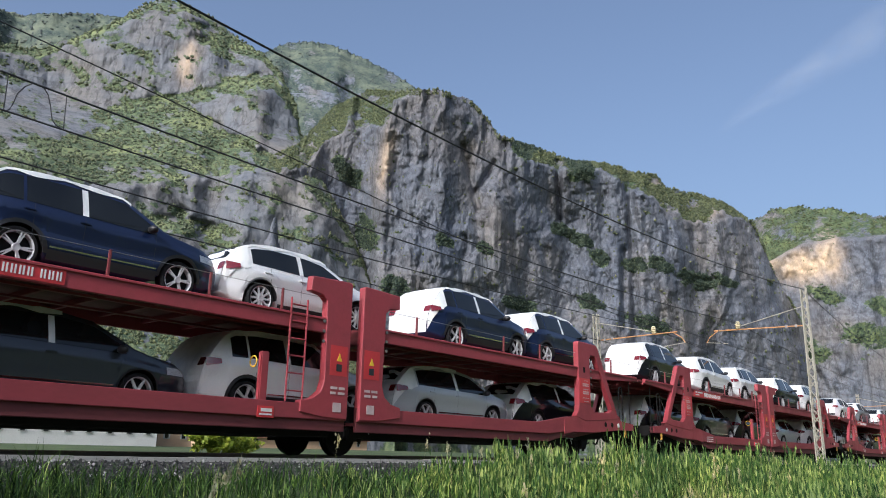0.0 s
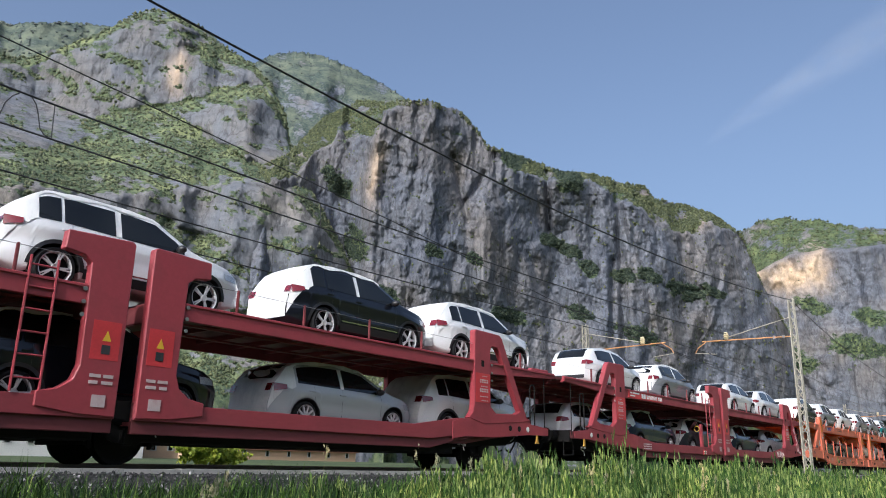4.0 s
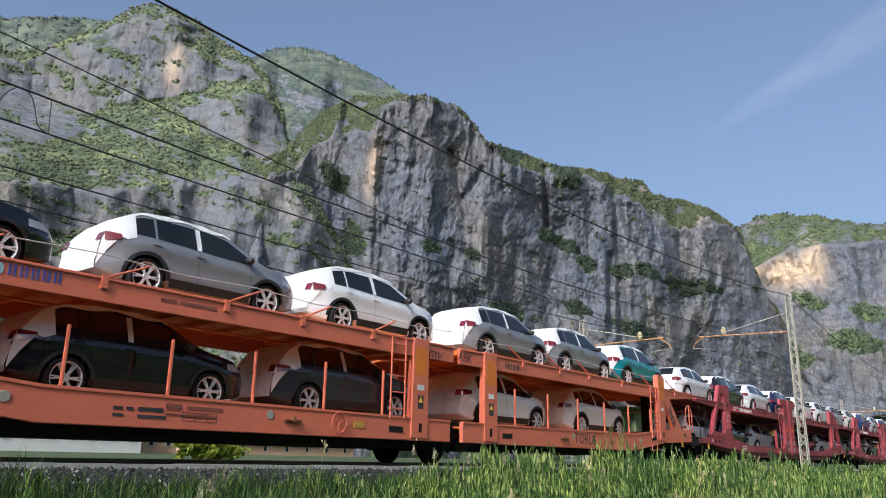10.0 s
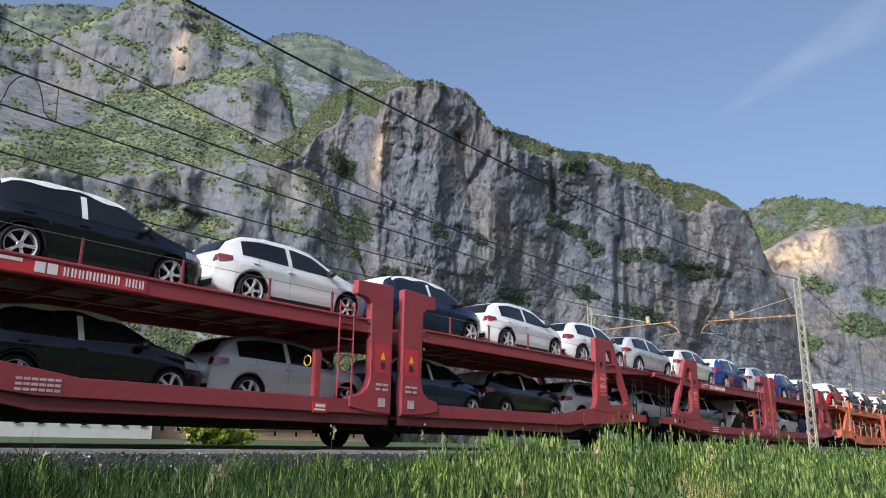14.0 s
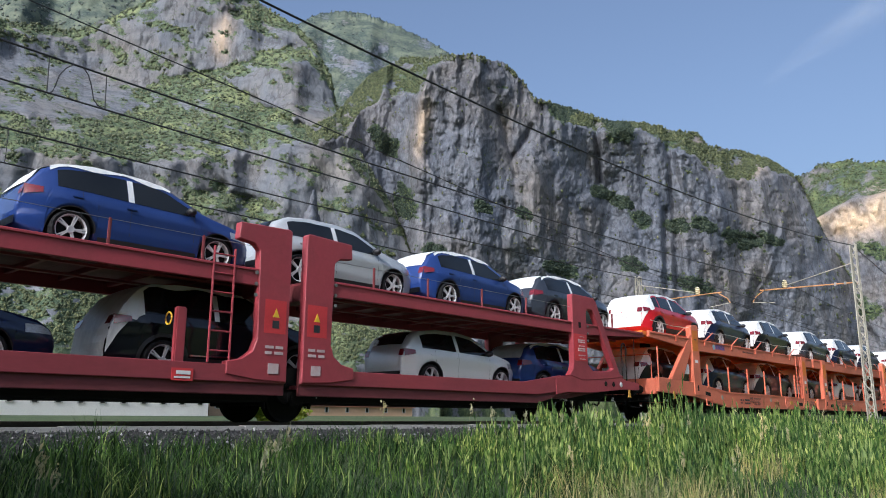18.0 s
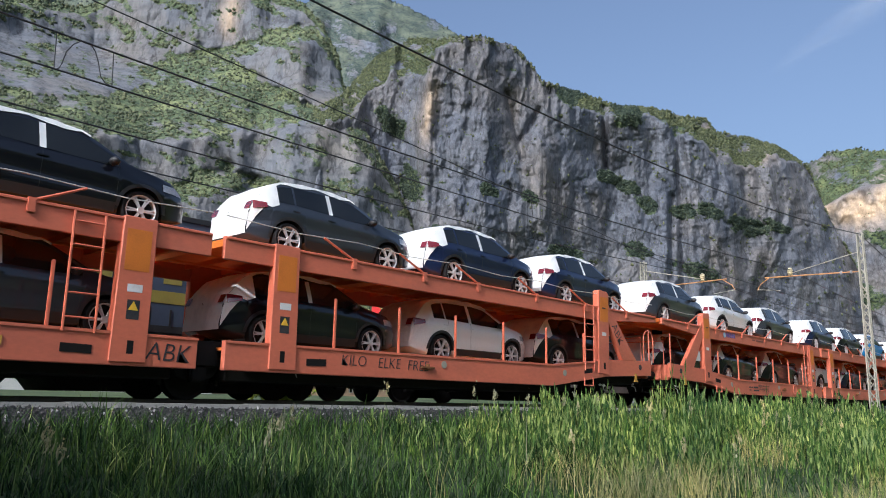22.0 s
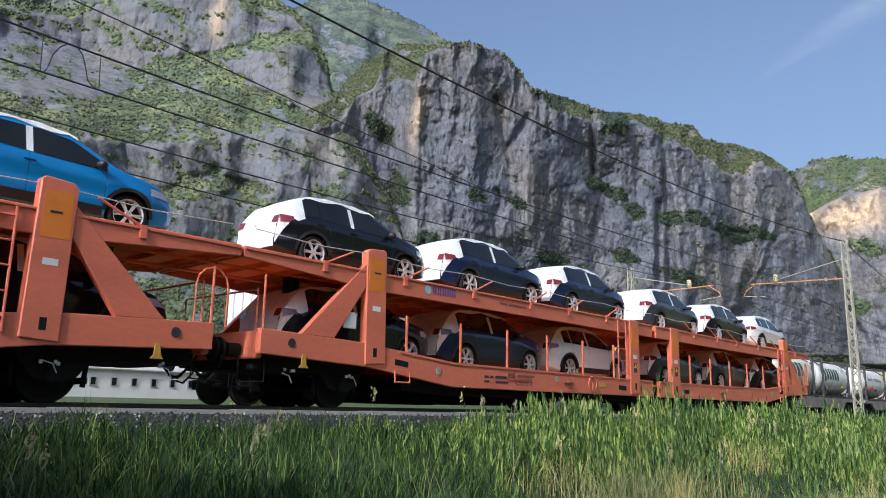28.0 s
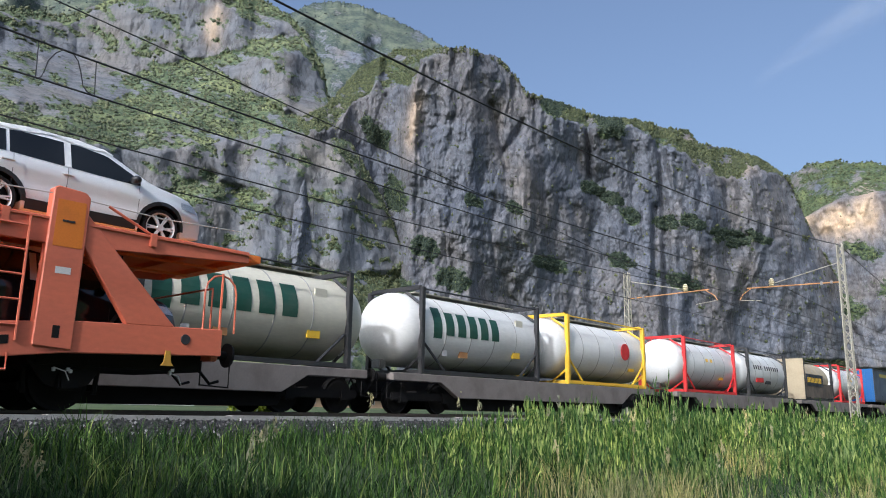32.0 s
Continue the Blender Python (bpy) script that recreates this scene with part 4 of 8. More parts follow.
def side_patch(sh, outline_lo, outline_hi, x0, x1, side, off=0.006, n=10, rows=4):
    """A sheet on the car's flank between two lines z(x)."""
    bm = bmesh.new()
    grid = []
    for x in np.linspace(x0, x1, n):
        lo, hi = outline_lo(x), outline_hi(x)
        grid.append([bm.verts.new((x, side * (sh.half(x, lo + (hi - lo) * k / rows) + off), lo + (hi - lo) * k / rows)) for k in range(rows + 1)])
    for a, b in zip(grid, grid[1:]):
        for k in range(rows):
            bm.faces.new((a[k], b[k], b[k + 1], a[k + 1]))
    bmesh.ops.remove_doubles(bm, verts=bm.verts, dist=0.0005)
    return bm


def top_patch(sh, x0, x1, inset, off=0.006, n=8, cross=8):
    """A sheet over the car's upper surface between two stations."""
    bm = bmesh.new()
    grid = []
    for x in np.linspace(x0, x1, n):
        t = sh.top(x)
        yt = sh.half(x, t)
        row = []
        for k in range(cross + 1):
            f = k / cross
            y = (-yt + 2 * yt * f)
            y = max(-yt + inset, min(yt - inset, y))
            row.append(bm.verts.new((x, y, t + 0.035 * min(1, yt) * math.sin(math.pi * f) + off)))
        grid.append(row)
    for a, b in zip(grid, grid[1:]):
        for k in range(cross):
            bm.faces.new((a[k], b[k], b[k + 1], a[k + 1]))
    return bm


def end_patch(sh, z0, z1, y0, y1, front, off=0.01, n=6, rows=3):
    """A sheet on the nose or tail, found where the upper line reaches the height z."""
    bm = bmesh.new()
    grid = []
    xs = np.linspace(0, sh.L, 400)
    for k in range(rows + 1):
        z = z0 + (z1 - z0) * k / rows
        inside = [x for x in xs if sh.top(x) >= z and sh.bottom(x) < z + 0.35]
        x = (max(inside) if front else min(inside)) if inside else (sh.L if front else 0)
        row = []
        for i in range(n + 1):
            y = y0 + (y1 - y0) * i / n
            w = sh.half(x, z)
            row.append(bm.verts.new((x + (off if front else -off), max(-w, min(w, y)), z)))
        grid.append(row)
    for a, b in zip(grid, grid[1:]):
        for i in range(n):
            bm.faces.new((a[i], b[i], b[i + 1], a[i + 1]))
    return bm


def absorb(bm, other):
    """Moves another bmesh's faces into bm."""
    for f in other.faces:
        bm.faces.new([bm.verts.new(v.co) for v in f.verts])
    other.free()


def wheel_meshes(r, spokes, twin):
    w = 0.215
    tyre = lathe([(r * 0.755, -w / 2), (r * 0.90, -w / 2 - 0.008), (r * 0.985, -w / 2 + 0.03), (r, -0.03), (r, 0.03), (r * 0.985, w / 2 - 0.03), (r * 0.90, w / 2 + 0.008), (r * 0.755, w / 2)], 20, caps=False)
    rim = lathe([(r * 0.775, -w / 2 - 0.006), (r * 0.72, -w / 2 + 0.004), (r * 0.71, -w / 2 + 0.06), (r * 0.71, w / 2 - 0.03), (r * 0.775, w / 2)], 20, caps=False)
    for k in range(spokes):
        a = k * math.tau / spokes
        for d in ((-0.10, 0.10) if twin else (0.0,)):
            wd = 0.025 if twin else 0.038
            ca, sa = math.cos(a + d), math.sin(a + d)
            c0, s0 = math.cos(a + d * 0.3), math.sin(a + d * 0.3)
            p, q = Vector((c0 * r * 0.13, 0, s0 * r * 0.13)), Vector((ca * r * 0.74, 0, sa * r * 0.74))
            side = Vector((-(q - p).z, 0, (q - p).x)).normalized() * wd * 0.5
            vs = []
            for y in (-w / 2 + 0.004, -w / 2 + 0.04):
                for o in (p - side * 1.2, p + side * 1.2, q + side * 0.8, q - side * 0.8):
                    vs.append(rim.verts.new((o.x, y, o.z)))
            for f in ((0, 1, 2, 3), (7, 6, 5, 4), (0, 4, 5, 1), (1, 5, 6, 2), (2, 6, 7, 3), (3, 7, 4, 0)):
                rim.faces.new([vs[i] for i in f])
    lathe([(r * 0.19, -w / 2 + 0.002), (r * 0.17, -w / 2 - 0.006), (r * 0.17, -w / 2 + 0.05)], 14, bm=rim)
    lathe([(0.001, -0.01), (r * 0.75, -0.01), (r * 0.75, 0.0), (0.001, 0.0)], 20, bm=tyre)
    return finish(tyre, "tyre", RUBBER), finish(rim, "rim", ALLOY)


SHAPES = {
    "suv": Shape(4.52, 1.66, 1.84, [(0, 0.62), (0.03, 0.86), (0.12, 1.06), (0.42, 1.48), (0.62, 1.60), (1.2, 1.655), (2.0, 1.655), (2.55, 1.60), (3.25, 1.16), (3.5, 1.085), (4.1, 0.99), (4.38, 0.86), (4.49, 0.70), (4.52, 0.55)],
                 [(0, 1.06), (1.0, 1.07), (2.4, 1.03), (3.3, 1.02), (4.5, 0.8)], (0.86, 3.60), 0.345, 0.24),
    "hatch": Shape(4.28, 1.48, 1.79, [(0, 0.55), (0.03, 0.80), (0.10, 0.98), (0.36, 1.28), (0.62, 1.40), (1.2, 1.475), (1.9, 1.475), (2.45, 1.40), (3.15, 1.02), (3.4, 0.94), (3.95, 0.84), (4.18, 0.72), (4.26, 0.58), (4.28, 0.46)],
                   [(0, 0.96), (1.0, 0.94), (2.3, 0.91), (3.1, 0.88), (4.3, 0.7)], (0.79, 3.42), 0.32, 0.18),
    "compact": Shape(4.07, 1.46, 1.75, [(0, 0.55), (0.03, 0.80), (0.09, 0.97), (0.30, 1.26), (0.55, 1.385), (1.1, 1.455), (1.8, 1.455), (2.3, 1.38), (2.98, 1.02), (3.2, 0.95), (3.75, 0.85), (3.97, 0.73), (4.05, 0.58), (4.07, 0.46)],
                     [(0, 0.96), (1.0, 0.94), (2.2, 0.90), (3.0, 0.88), (4.1, 0.7)], (0.74, 3.30), 0.32, 0.18),
    "crossover": Shape(4.30, 1.56, 1.83, [(0, 0.58), (0.03, 0.84), (0.10, 1.02), (0.42, 1.38), (0.66, 1.49), (1.2, 1.555), (1.9, 1.555), (2.45, 1.49), (3.15, 1.10), (3.4, 1.03), (3.95, 0.94), (4.18, 0.80), (4.27, 0.64), (4.30, 0.5)],
                       [(0, 1.02), (1.0, 1.02), (2.3, 0.97), (3.1, 0.95), (4.3, 0.75)], (0.80, 3.42), 0.34, 0.22),
    "estate": Shape(4.63, 1.50, 1.79, [(0, 0.58), (0.03, 0.82), (0.12, 1.02), (0.48, 1.36), (0.72, 1.44), (1.4, 1.495), (2.2, 1.495), (2.8, 1.40), (3.5, 1.02), (3.75, 0.94), (4.3, 0.84), (4.53, 0.72), (4.61, 0.58), (4.63, 0.46)],
                    [(0, 0.97), (1.2, 0.95), (2.6, 0.91), (3.4, 0.88), (4.6, 0.7)], (0.92, 3.61), 0.32, 0.18),
}
WORDS = {"suv": "sport utility car", "hatch": "hatchback car", "compact": "small hatchback car", "crossover": "crossover car", "estate": "estate car"}
MODELS = {}


def build_car(kind, film):
    sh = SHAPES[kind]
    car = thing("car", "", "car", "cars on the train")
    part("body", body_mesh(sh), PAINT, car, smooth=True)
    roof_x = [p[0] for p in sh.roof if p[1] > sh.H - 0.09]
    xr, xf = min(roof_x), max(roof_x)
    wind0 = next(x for x, z in sh.roof if x > 2.2 and z < 1.2)

    def glass_lo(x):
        return sh.belt_z(x) + 0.035

    def glass_hi(x):
        return max(glass_lo(x) + 0.004, min(sh.top(x) - 0.085, sh.H - 0.10))

    cab0, cab1 = xr - 0.05, wind0 - 0.14
    mid = cab0 + (cab1 - cab0) * (0.50 if kind != "estate" else 0.54)
    quarter = cab0 + 0.34
    for side in (-1, 1):
        part("rear_window_pane", side_patch(sh, glass_lo, glass_hi, quarter if kind in ("crossover", "suv") else cab0, mid - 0.055, side), GLASS, car, "tinted side window", smooth=True)
        part("front_window_pane", side_patch(sh, glass_lo, glass_hi, mid + 0.055, cab1, side, n=14), GLASS, car, "tinted side window", smooth=True)
        if side < 0:
            part("pillar_film", side_patch(sh, glass_lo, glass_hi, mid - 0.05, mid + 0.05, side, 0.008, 3), FILM, car, "white film strip on the door pillar")
        if kind in ("crossover", "suv"):
            part("quarter_pane", side_patch(sh, glass_lo, glass_hi, cab0 - 0.05, quarter - 0.05, side, n=6), GLASS, car, smooth=True)
        sill = side_patch(sh, lambda x: sh.clear + 0.01, lambda x: sh.clear + (0.17 if kind in ("suv", "crossover") else 0.09), sh.wheels[0] + sh.wr + 0.1, sh.wheels[1] - sh.wr - 0.1, side, 0.012)
        if side < 0:
            part("sill_trim", sill, PLASTIC, car)
        if kind in ("suv", "estate"):
            part("chrome_strip", side_patch(sh, lambda x: sh.clear + 0.20, lambda x: sh.clear + 0.225, sh.wheels[0] + sh.wr + 0.12, sh.wheels[1] - sh.wr - 0.12, side, 0.016, rows=1), CHROME, car)
        if side < 0:
            lip = 0.105 if kind in ("suv", "crossover") else 0.058
            for w in sh.wheels:
                bm = bmesh.new()
                ring = []
                for k in range(15):
                    a = math.pi * k / 14
                    row = []
                    for rr, inner in ((sh.wr + 0.042, -0.46), (sh.wr + 0.042, 0.010), (sh.wr + lip, 0.012)):
                        x, z = w + rr * math.cos(a), sh.wr + rr * math.sin(a)
                        row.append(bm.verts.new((x, side * (sh.half(x, max(z, 0.25)) + inner), z)))
                    ring.append(row)
                for a, b in zip(ring, ring[1:]):
                    bm.faces.new((a[0], b[0], b[1], a[1]))
                    bm.faces.new((a[1], b[1], b[2], a[2]))
                bm.faces.new([r[0] for r in ring])
                part("arch_trim", bm, PLASTIC, car)
        for hx in () if side > 0 else (mid + 0.02, mid - 1.0 if mid > 2.0 else mid - 0.86):
            hz = sh.belt_z(hx) - 0.10
            hb = box(hx - 0.11, hx + 0.07, side * (sh.half(hx, hz) + 0.012) - 0.016, side * (sh.half(hx, hz) + 0.012) + 0.016, hz - 0.014, hz + 0.014, 0.008)
            part("door_handle", hb, PAINT, car)
        mx, mz = cab1 - 0.14, sh.belt_z(cab1) + 0.09
        mb = bmesh.new()
        bmesh.ops.create_icosphere(mb, subdivisions=2, radius=1, matrix=Matrix.Translation((mx, side * (sh.W / 2 + 0.075), mz)) @ Matrix.Diagonal((0.085, 0.12, 0.075, 1)))
        part("wing_mirror", mb, PLASTIC, car, smooth=True)
        # door joints, as thin dark grooves
        for jx in () if side > 0 else (mid, cab1 - 0.02, mid - (0.92 if mid - 0.92 > sh.wheels[0] + 0.2 else 0.8)):
            part("door_joint", side_patch(sh, lambda x: sh.clear + 0.18, lambda x: sh.belt_z(x) + 0.02, jx - 0.004, jx + 0.004, side, 0.003, 2, 5), PLASTIC, car)
        tz, wrapped = sh.belt_z(0.1) - 0.15, film and kind != "compact"
        tl = side_patch(sh, lambda x: tz - 0.01 + 0.20 * max(0, x - 0.05), lambda x: tz + 0.165 - 0.12 * x, 0.055, 0.30, side, 0.036 if wrapped else 0.012, 7, 2)
        absorb(tl, end_patch(sh, tz, tz + 0.15, side * 0.50, side * (sh.W / 2 * 0.93), False, 0.048 if wrapped else 0.014, 4, 2))
        part("tail_light", tl, TAIL, car)
        hz = sh.top(sh.L - 0.35) - 0.20
        part("headlight", side_patch(sh, lambda x: hz, lambda x: min(hz + 0.13, sh.top(x) - 0.02), sh.L - 0.52, sh.L - 0.09, side, 0.012, 6, 2), HEAD, car)
        tyre, rim = MODELS.setdefault(("wheel", kind), wheel_meshes(sh.wr, 5 if kind in ("suv", "compact") else 10 if kind == "hatch" else 6, kind in ("suv", "compact", "crossover")))
        for w in sh.wheels:
            m = pose(w, side * (sh.W / 2 - 0.125), sh.wr, 0, 0, 0 if side < 0 else 180)
            wh = part("wheel", tyre, RUBBER, car, "black tyre on a bright alloy rim", at=m)
            part("rim", rim, ALLOY, wh, "bright alloy rim")
    part("windscreen", top_patch(sh, wind0 - 0.06, xf + 0.16, 0.10), GLASS, car, smooth=True)
    if kind not in ("suv", "crossover"):
        part("rear_glass", top_patch(sh, [p[0] for p in sh.roof][2] + 0.05, xr - 0.12, 0.17, 0.022), GLASS, car, smooth=True)
    if not film or kind == "compact":
        part("rear_bumper", end_patch(sh, 0.34, 0.46, -0.66, 0.66, False, 0.02), PLASTIC, car)
    part("front_grille", end_patch(sh, 0.42, 0.62, -0.6, 0.6, True, 0.012), PLASTIC, car)
    if film:
        roof_only = kind == "compact"
        cover = top_patch(sh, 0.10 if roof_only else 0.004, xr + 0.1, 0.10 if roof_only else 0.0, 0.026 if roof_only else 0.014, 14)
        if kind not in ("hatch", "estate"):
            absorb(cover, top_patch(sh, xr + 0.1, xf + 0.12, 0.0, 0.014, 10))
        for side in (-1, 1):
            sheets = [side_patch(sh, lambda x: sh.top(x) - 0.055 - 0.03 * math.sin(x * 7.0), lambda x: sh.top(x) + 0.014, cab0 - 0.10, xf + 0.1, side, 0.012, 16, 2)]
            if not roof_only:
                sheets.append(side_patch(sh, lambda x: min(max(0.42 + (sh.belt_z(x) - 0.48) * (x / 0.30) ** 0.8, sh.bottom(x) + 0.04), sh.top(x) - 0.02), lambda x: sh.top(x) + 0.014, 0.004, 0.30, side, 0.013, 8, 8))
                sheets.append(side_patch(sh, lambda x: max(sh.top(x) - 0.45, sh.belt_z(x) - 0.05 + 0.05 * math.sin(x * 11)), lambda x: sh.top(x) + 0.014, 0.30, cab0 - 0.06, side, 0.013, 6, 5))
            for bm2 in sheets:
                absorb(cover, bm2)
        bmesh.ops.remove_doubles(cover, verts=cover.verts, dist=0.002)
        if not roof_only:
            absorb(cover, end_patch(sh, 0.38, sh.belt_z(0) + 0.02, -0.80, 0.80, False, 0.016, 10, 6))
        for v in cover.verts:      # slack folds
            x, y, z = v.co
            fold = float(value_noise(np.array(x * 5 + z * 4), np.array(y * 4 - z * 7), 9)) ** 2
            v.co.x -= (0.026 if x < 0.5 else 0.0) * fold
            v.co.z += 0.016 * fold * (z > 1.2)
        part("protective_film", cover, FILM, car, "white protective transit film on roof" if roof_only else "white protective transit film on roof and tail", smooth=True)
    return car


COLOURS = {"w": ("white", (0.80, 0.80, 0.80)), "n": ("navy blue", (0.010, 0.018, 0.058)), "k": ("black", (0.006, 0.007, 0.012)), "g": ("dark grey", (0.036, 0.043, 0.058)),
           "s": ("silver", (0.46, 0.48, 0.50)), "b": ("deep blue", (0.022, 0.050, 0.20)), "a": ("azure blue", (0.02, 0.22, 0.55)), "t": ("teal", (0.02, 0.24, 0.28)),
           "r": ("bright red", (0.52, 0.012, 0.025)), "m": ("mid grey", (0.22, 0.23, 0.25)), "c": ("cream white", (0.66, 0.65, 0.58))}
FLEET = []     # (thing, place along the train's own line at the start, height)


def place_car(kind, colour, front_x, deck, z, film=True):
    key = (kind, film)
    if key not in MODELS:
        MODELS[key] = build_car(kind, film)
        car = MODELS[key]
    else:
        car = copy_thing(MODELS[key], pose(0, 0, 0))
    name, rgb = COLOURS[colour]
    where = "upper deck" if deck else "lower deck"
    tagged(car, f"{name} {WORDS[kind]}{' with white film' if film else ''} on the {where}")
    for ob in car.children:
        if ob.name.split(".")[0] in ("body", "door_handle", "wing_mirror"):
            ob.color = (*rgb, 1)
    FLEET.append((car, front_x - SHAPES[kind].L, z))
    return car

# ---- car-carrying wagons ----
NEAR, FAR = -1.56, 1.56      # the wagons' sides, from their centre line


def bogie(parent, x, wheelbase=1.16, r=0.42):
    b = part("bogie", box(x - wheelbase / 2 - 0.45, x + wheelbase / 2 + 0.45, -1.08, -0.98, 0.36, 0.60, 0.03), BLACK, parent, "grimy black bogie")
    fr = box(x - wheelbase / 2 - 0.45, x + wheelbase / 2 + 0.45, 0.98, 1.08, 0.36, 0.60, 0.03)
    box(x - 0.25, x + 0.25, -1.0, 1.0, 0.38, 0.66, 0.02, bm=fr)
    part("bogie_frame", fr, BLACK, b)
    for wx in (x - wheelbase / 2, x + wheelbase / 2):
        ws = lathe([(0.09, -0.9), (0.09, -0.82), (r - 0.12, -0.815), (r - 0.06, -0.80), (r + 0.0, -0.815), (r, -0.70), (r + 0.028, -0.69), (r + 0.028, -0.665), (r - 0.08, -0.66), (0.10, -0.64),
                    (0.08, -0.5), (0.08, 0.5), (0.10, 0.64), (r - 0.08, 0.66), (r + 0.028, 0.665), (r + 0.028, 0.69), (r, 0.70), (r, 0.815), (r - 0.12, 0.815), (0.09, 0.82), (0.09, 0.9)], 22, "Y")
        part("wheelset", ws, BLACK, b, at=pose(wx, 0, r), smooth=False)
        for s in (-1,):
            ab = box(wx - 0.16, wx + 0.16, s * 1.03 - 0.09, s * 1.03 + 0.09, 0.30, 0.58, 0.03)
            part("axle_box", ab, BLACK, b)
    return b


def axle(parent, x, r=0.43):
    """A single axle in its guards, with leaf springs and brake gear, under a two-axle unit."""
    horn = [(x - 0.95, 1.0), (x - 0.62, 0.80), (x - 0.34, 0.40), (x - 0.22, 0.34), (x + 0.22, 0.34), (x + 0.34, 0.40), (x + 0.62, 0.80), (x + 0.95, 1.0)]
    b = part("axle_guard", plate(horn, -1.08, -1.00, 0.01), BLACK, parent, "grimy black axle guard")
    part("far_guard", plate(horn, 1.00, 1.08, 0.01), BLACK, b)
    for wy in (-1.12, 1.12):
        leaf = bmesh.new()
        for k, half in enumerate((0.62, 0.52, 0.42, 0.32)):
            tube([(x - half, wy, 0.78 - 0.03 * k), (x, wy, 0.66 - 0.03 * k), (x + half, wy, 0.78 - 0.03 * k)], 0.022, 4, leaf)
        part("leaf_spring", leaf, BLACK, b)
        part("axle_box", box(x - 0.15, x + 0.15, wy - 0.08, wy + 0.08, 0.30, 0.57, 0.03), BLACK, b)
    for way in (-1, 1):
        beam = box(x + way * 0.55 - 0.05, x + way * 0.55 + 0.05, -0.85, 0.85, 0.30, 0.40, 0.01)
        tube([(x + way * 0.55, -0.86, 0.62), (x + way * 0.52, -0.86, 0.25)], 0.04, 6, beam)
        part("brake_beam", beam, BLACK, b)
    ws = lathe([(0.09, -0.9), (0.09, -0.82), (r - 0.12, -0.815), (r - 0.06, -0.80), (r + 0.0, -0.815), (r, -0.70), (r + 0.028, -0.69), (r + 0.028, -0.665), (r - 0.08, -0.66), (0.10, -0.64),
                (0.08, -0.5), (0.08, 0.5), (0.10, 0.64), (r - 0.08, 0.66), (r + 0.028, 0.665), (r + 0.028, 0.69), (r, 0.70), (r, 0.815), (r - 0.12, 0.815), (0.09, 0.82), (0.09, 0.9)], 28, "Y")
    part("wheelset", ws, BLACK, b, at=pose(x, 0, r))
    return b


def buffers(parent, x, way):
    """Buffers, drawhook and hanging hoses at a wagon's end; way is -1 or +1 along x."""
    for s in (-0.875, 0.875):
        a = lathe([(0.13, 0), (0.13, 0.28 * way), (0.07, 0.29 * way), (0.07, 0.5 * way), (0.22, 0.52 * way), (0.21, 0.56 * way), (0.001, 0.575 * way)], 18, "X", centre=(x, s, 1.0))
        part("buffer", a, BLACK, parent, "black steel buffer")
    hook = box(x - 0.05 if way > 0 else x - 0.4, x + 0.4 if way > 0 else x + 0.05, -0.05, 0.05, 0.95, 1.05, 0.02)
    part("drawhook", hook, BLACK, parent)
    for y in (-0.55, 0.45):
        pts = [(x + way * 0.05, y, 0.95), (x + way * 0.22, y, 0.70), (x + way * 0.42, y, 0.50), (x + way * 0.60, y, 0.55)]
        part("brake_hose", tube(pts, 0.028, 7), BLACK, parent)
    for y in (-1.35,):
        pts = [(x - way * 0.25, y, 0.85), (x - way * 0.25, y, 0.45), (x + way * 0.30, y, 0.42), (x + way * 0.30, y, 0.85)]
        part("step_iron", tube(pts, 0.018, 6), BLACK, parent)


def hoop(parent, x, y, z0, h, w, material, r=0.02, name="hand_rail"):
    pts = [(x, y, z0)] + [(x + w / 2 - w / 2 * math.cos(a), y, z0 + h - w / 2 + w / 2 * math.sin(a)) for a in np.linspace(0, math.pi, 7)] + [(x + w, y, z0)]
    part(name, tube(pts, r, 7), material, parent)


def ladder(parent, x, w, z0, z1, y, material):
    for xx in (x, x + w):
        part("ladder_rail", tube([(xx, y, z0), (xx, y, z1)], 0.02, 6), material, parent)
    n = max(3, int((z1 - z0) / 0.3))
    for i in range(n):
        z = z0 + (i + 0.6) * (z1 - z0) / n
        part("ladder_rung", tube([(x, y, z), (x + w, y, z)], 0.016, 6), material, parent)


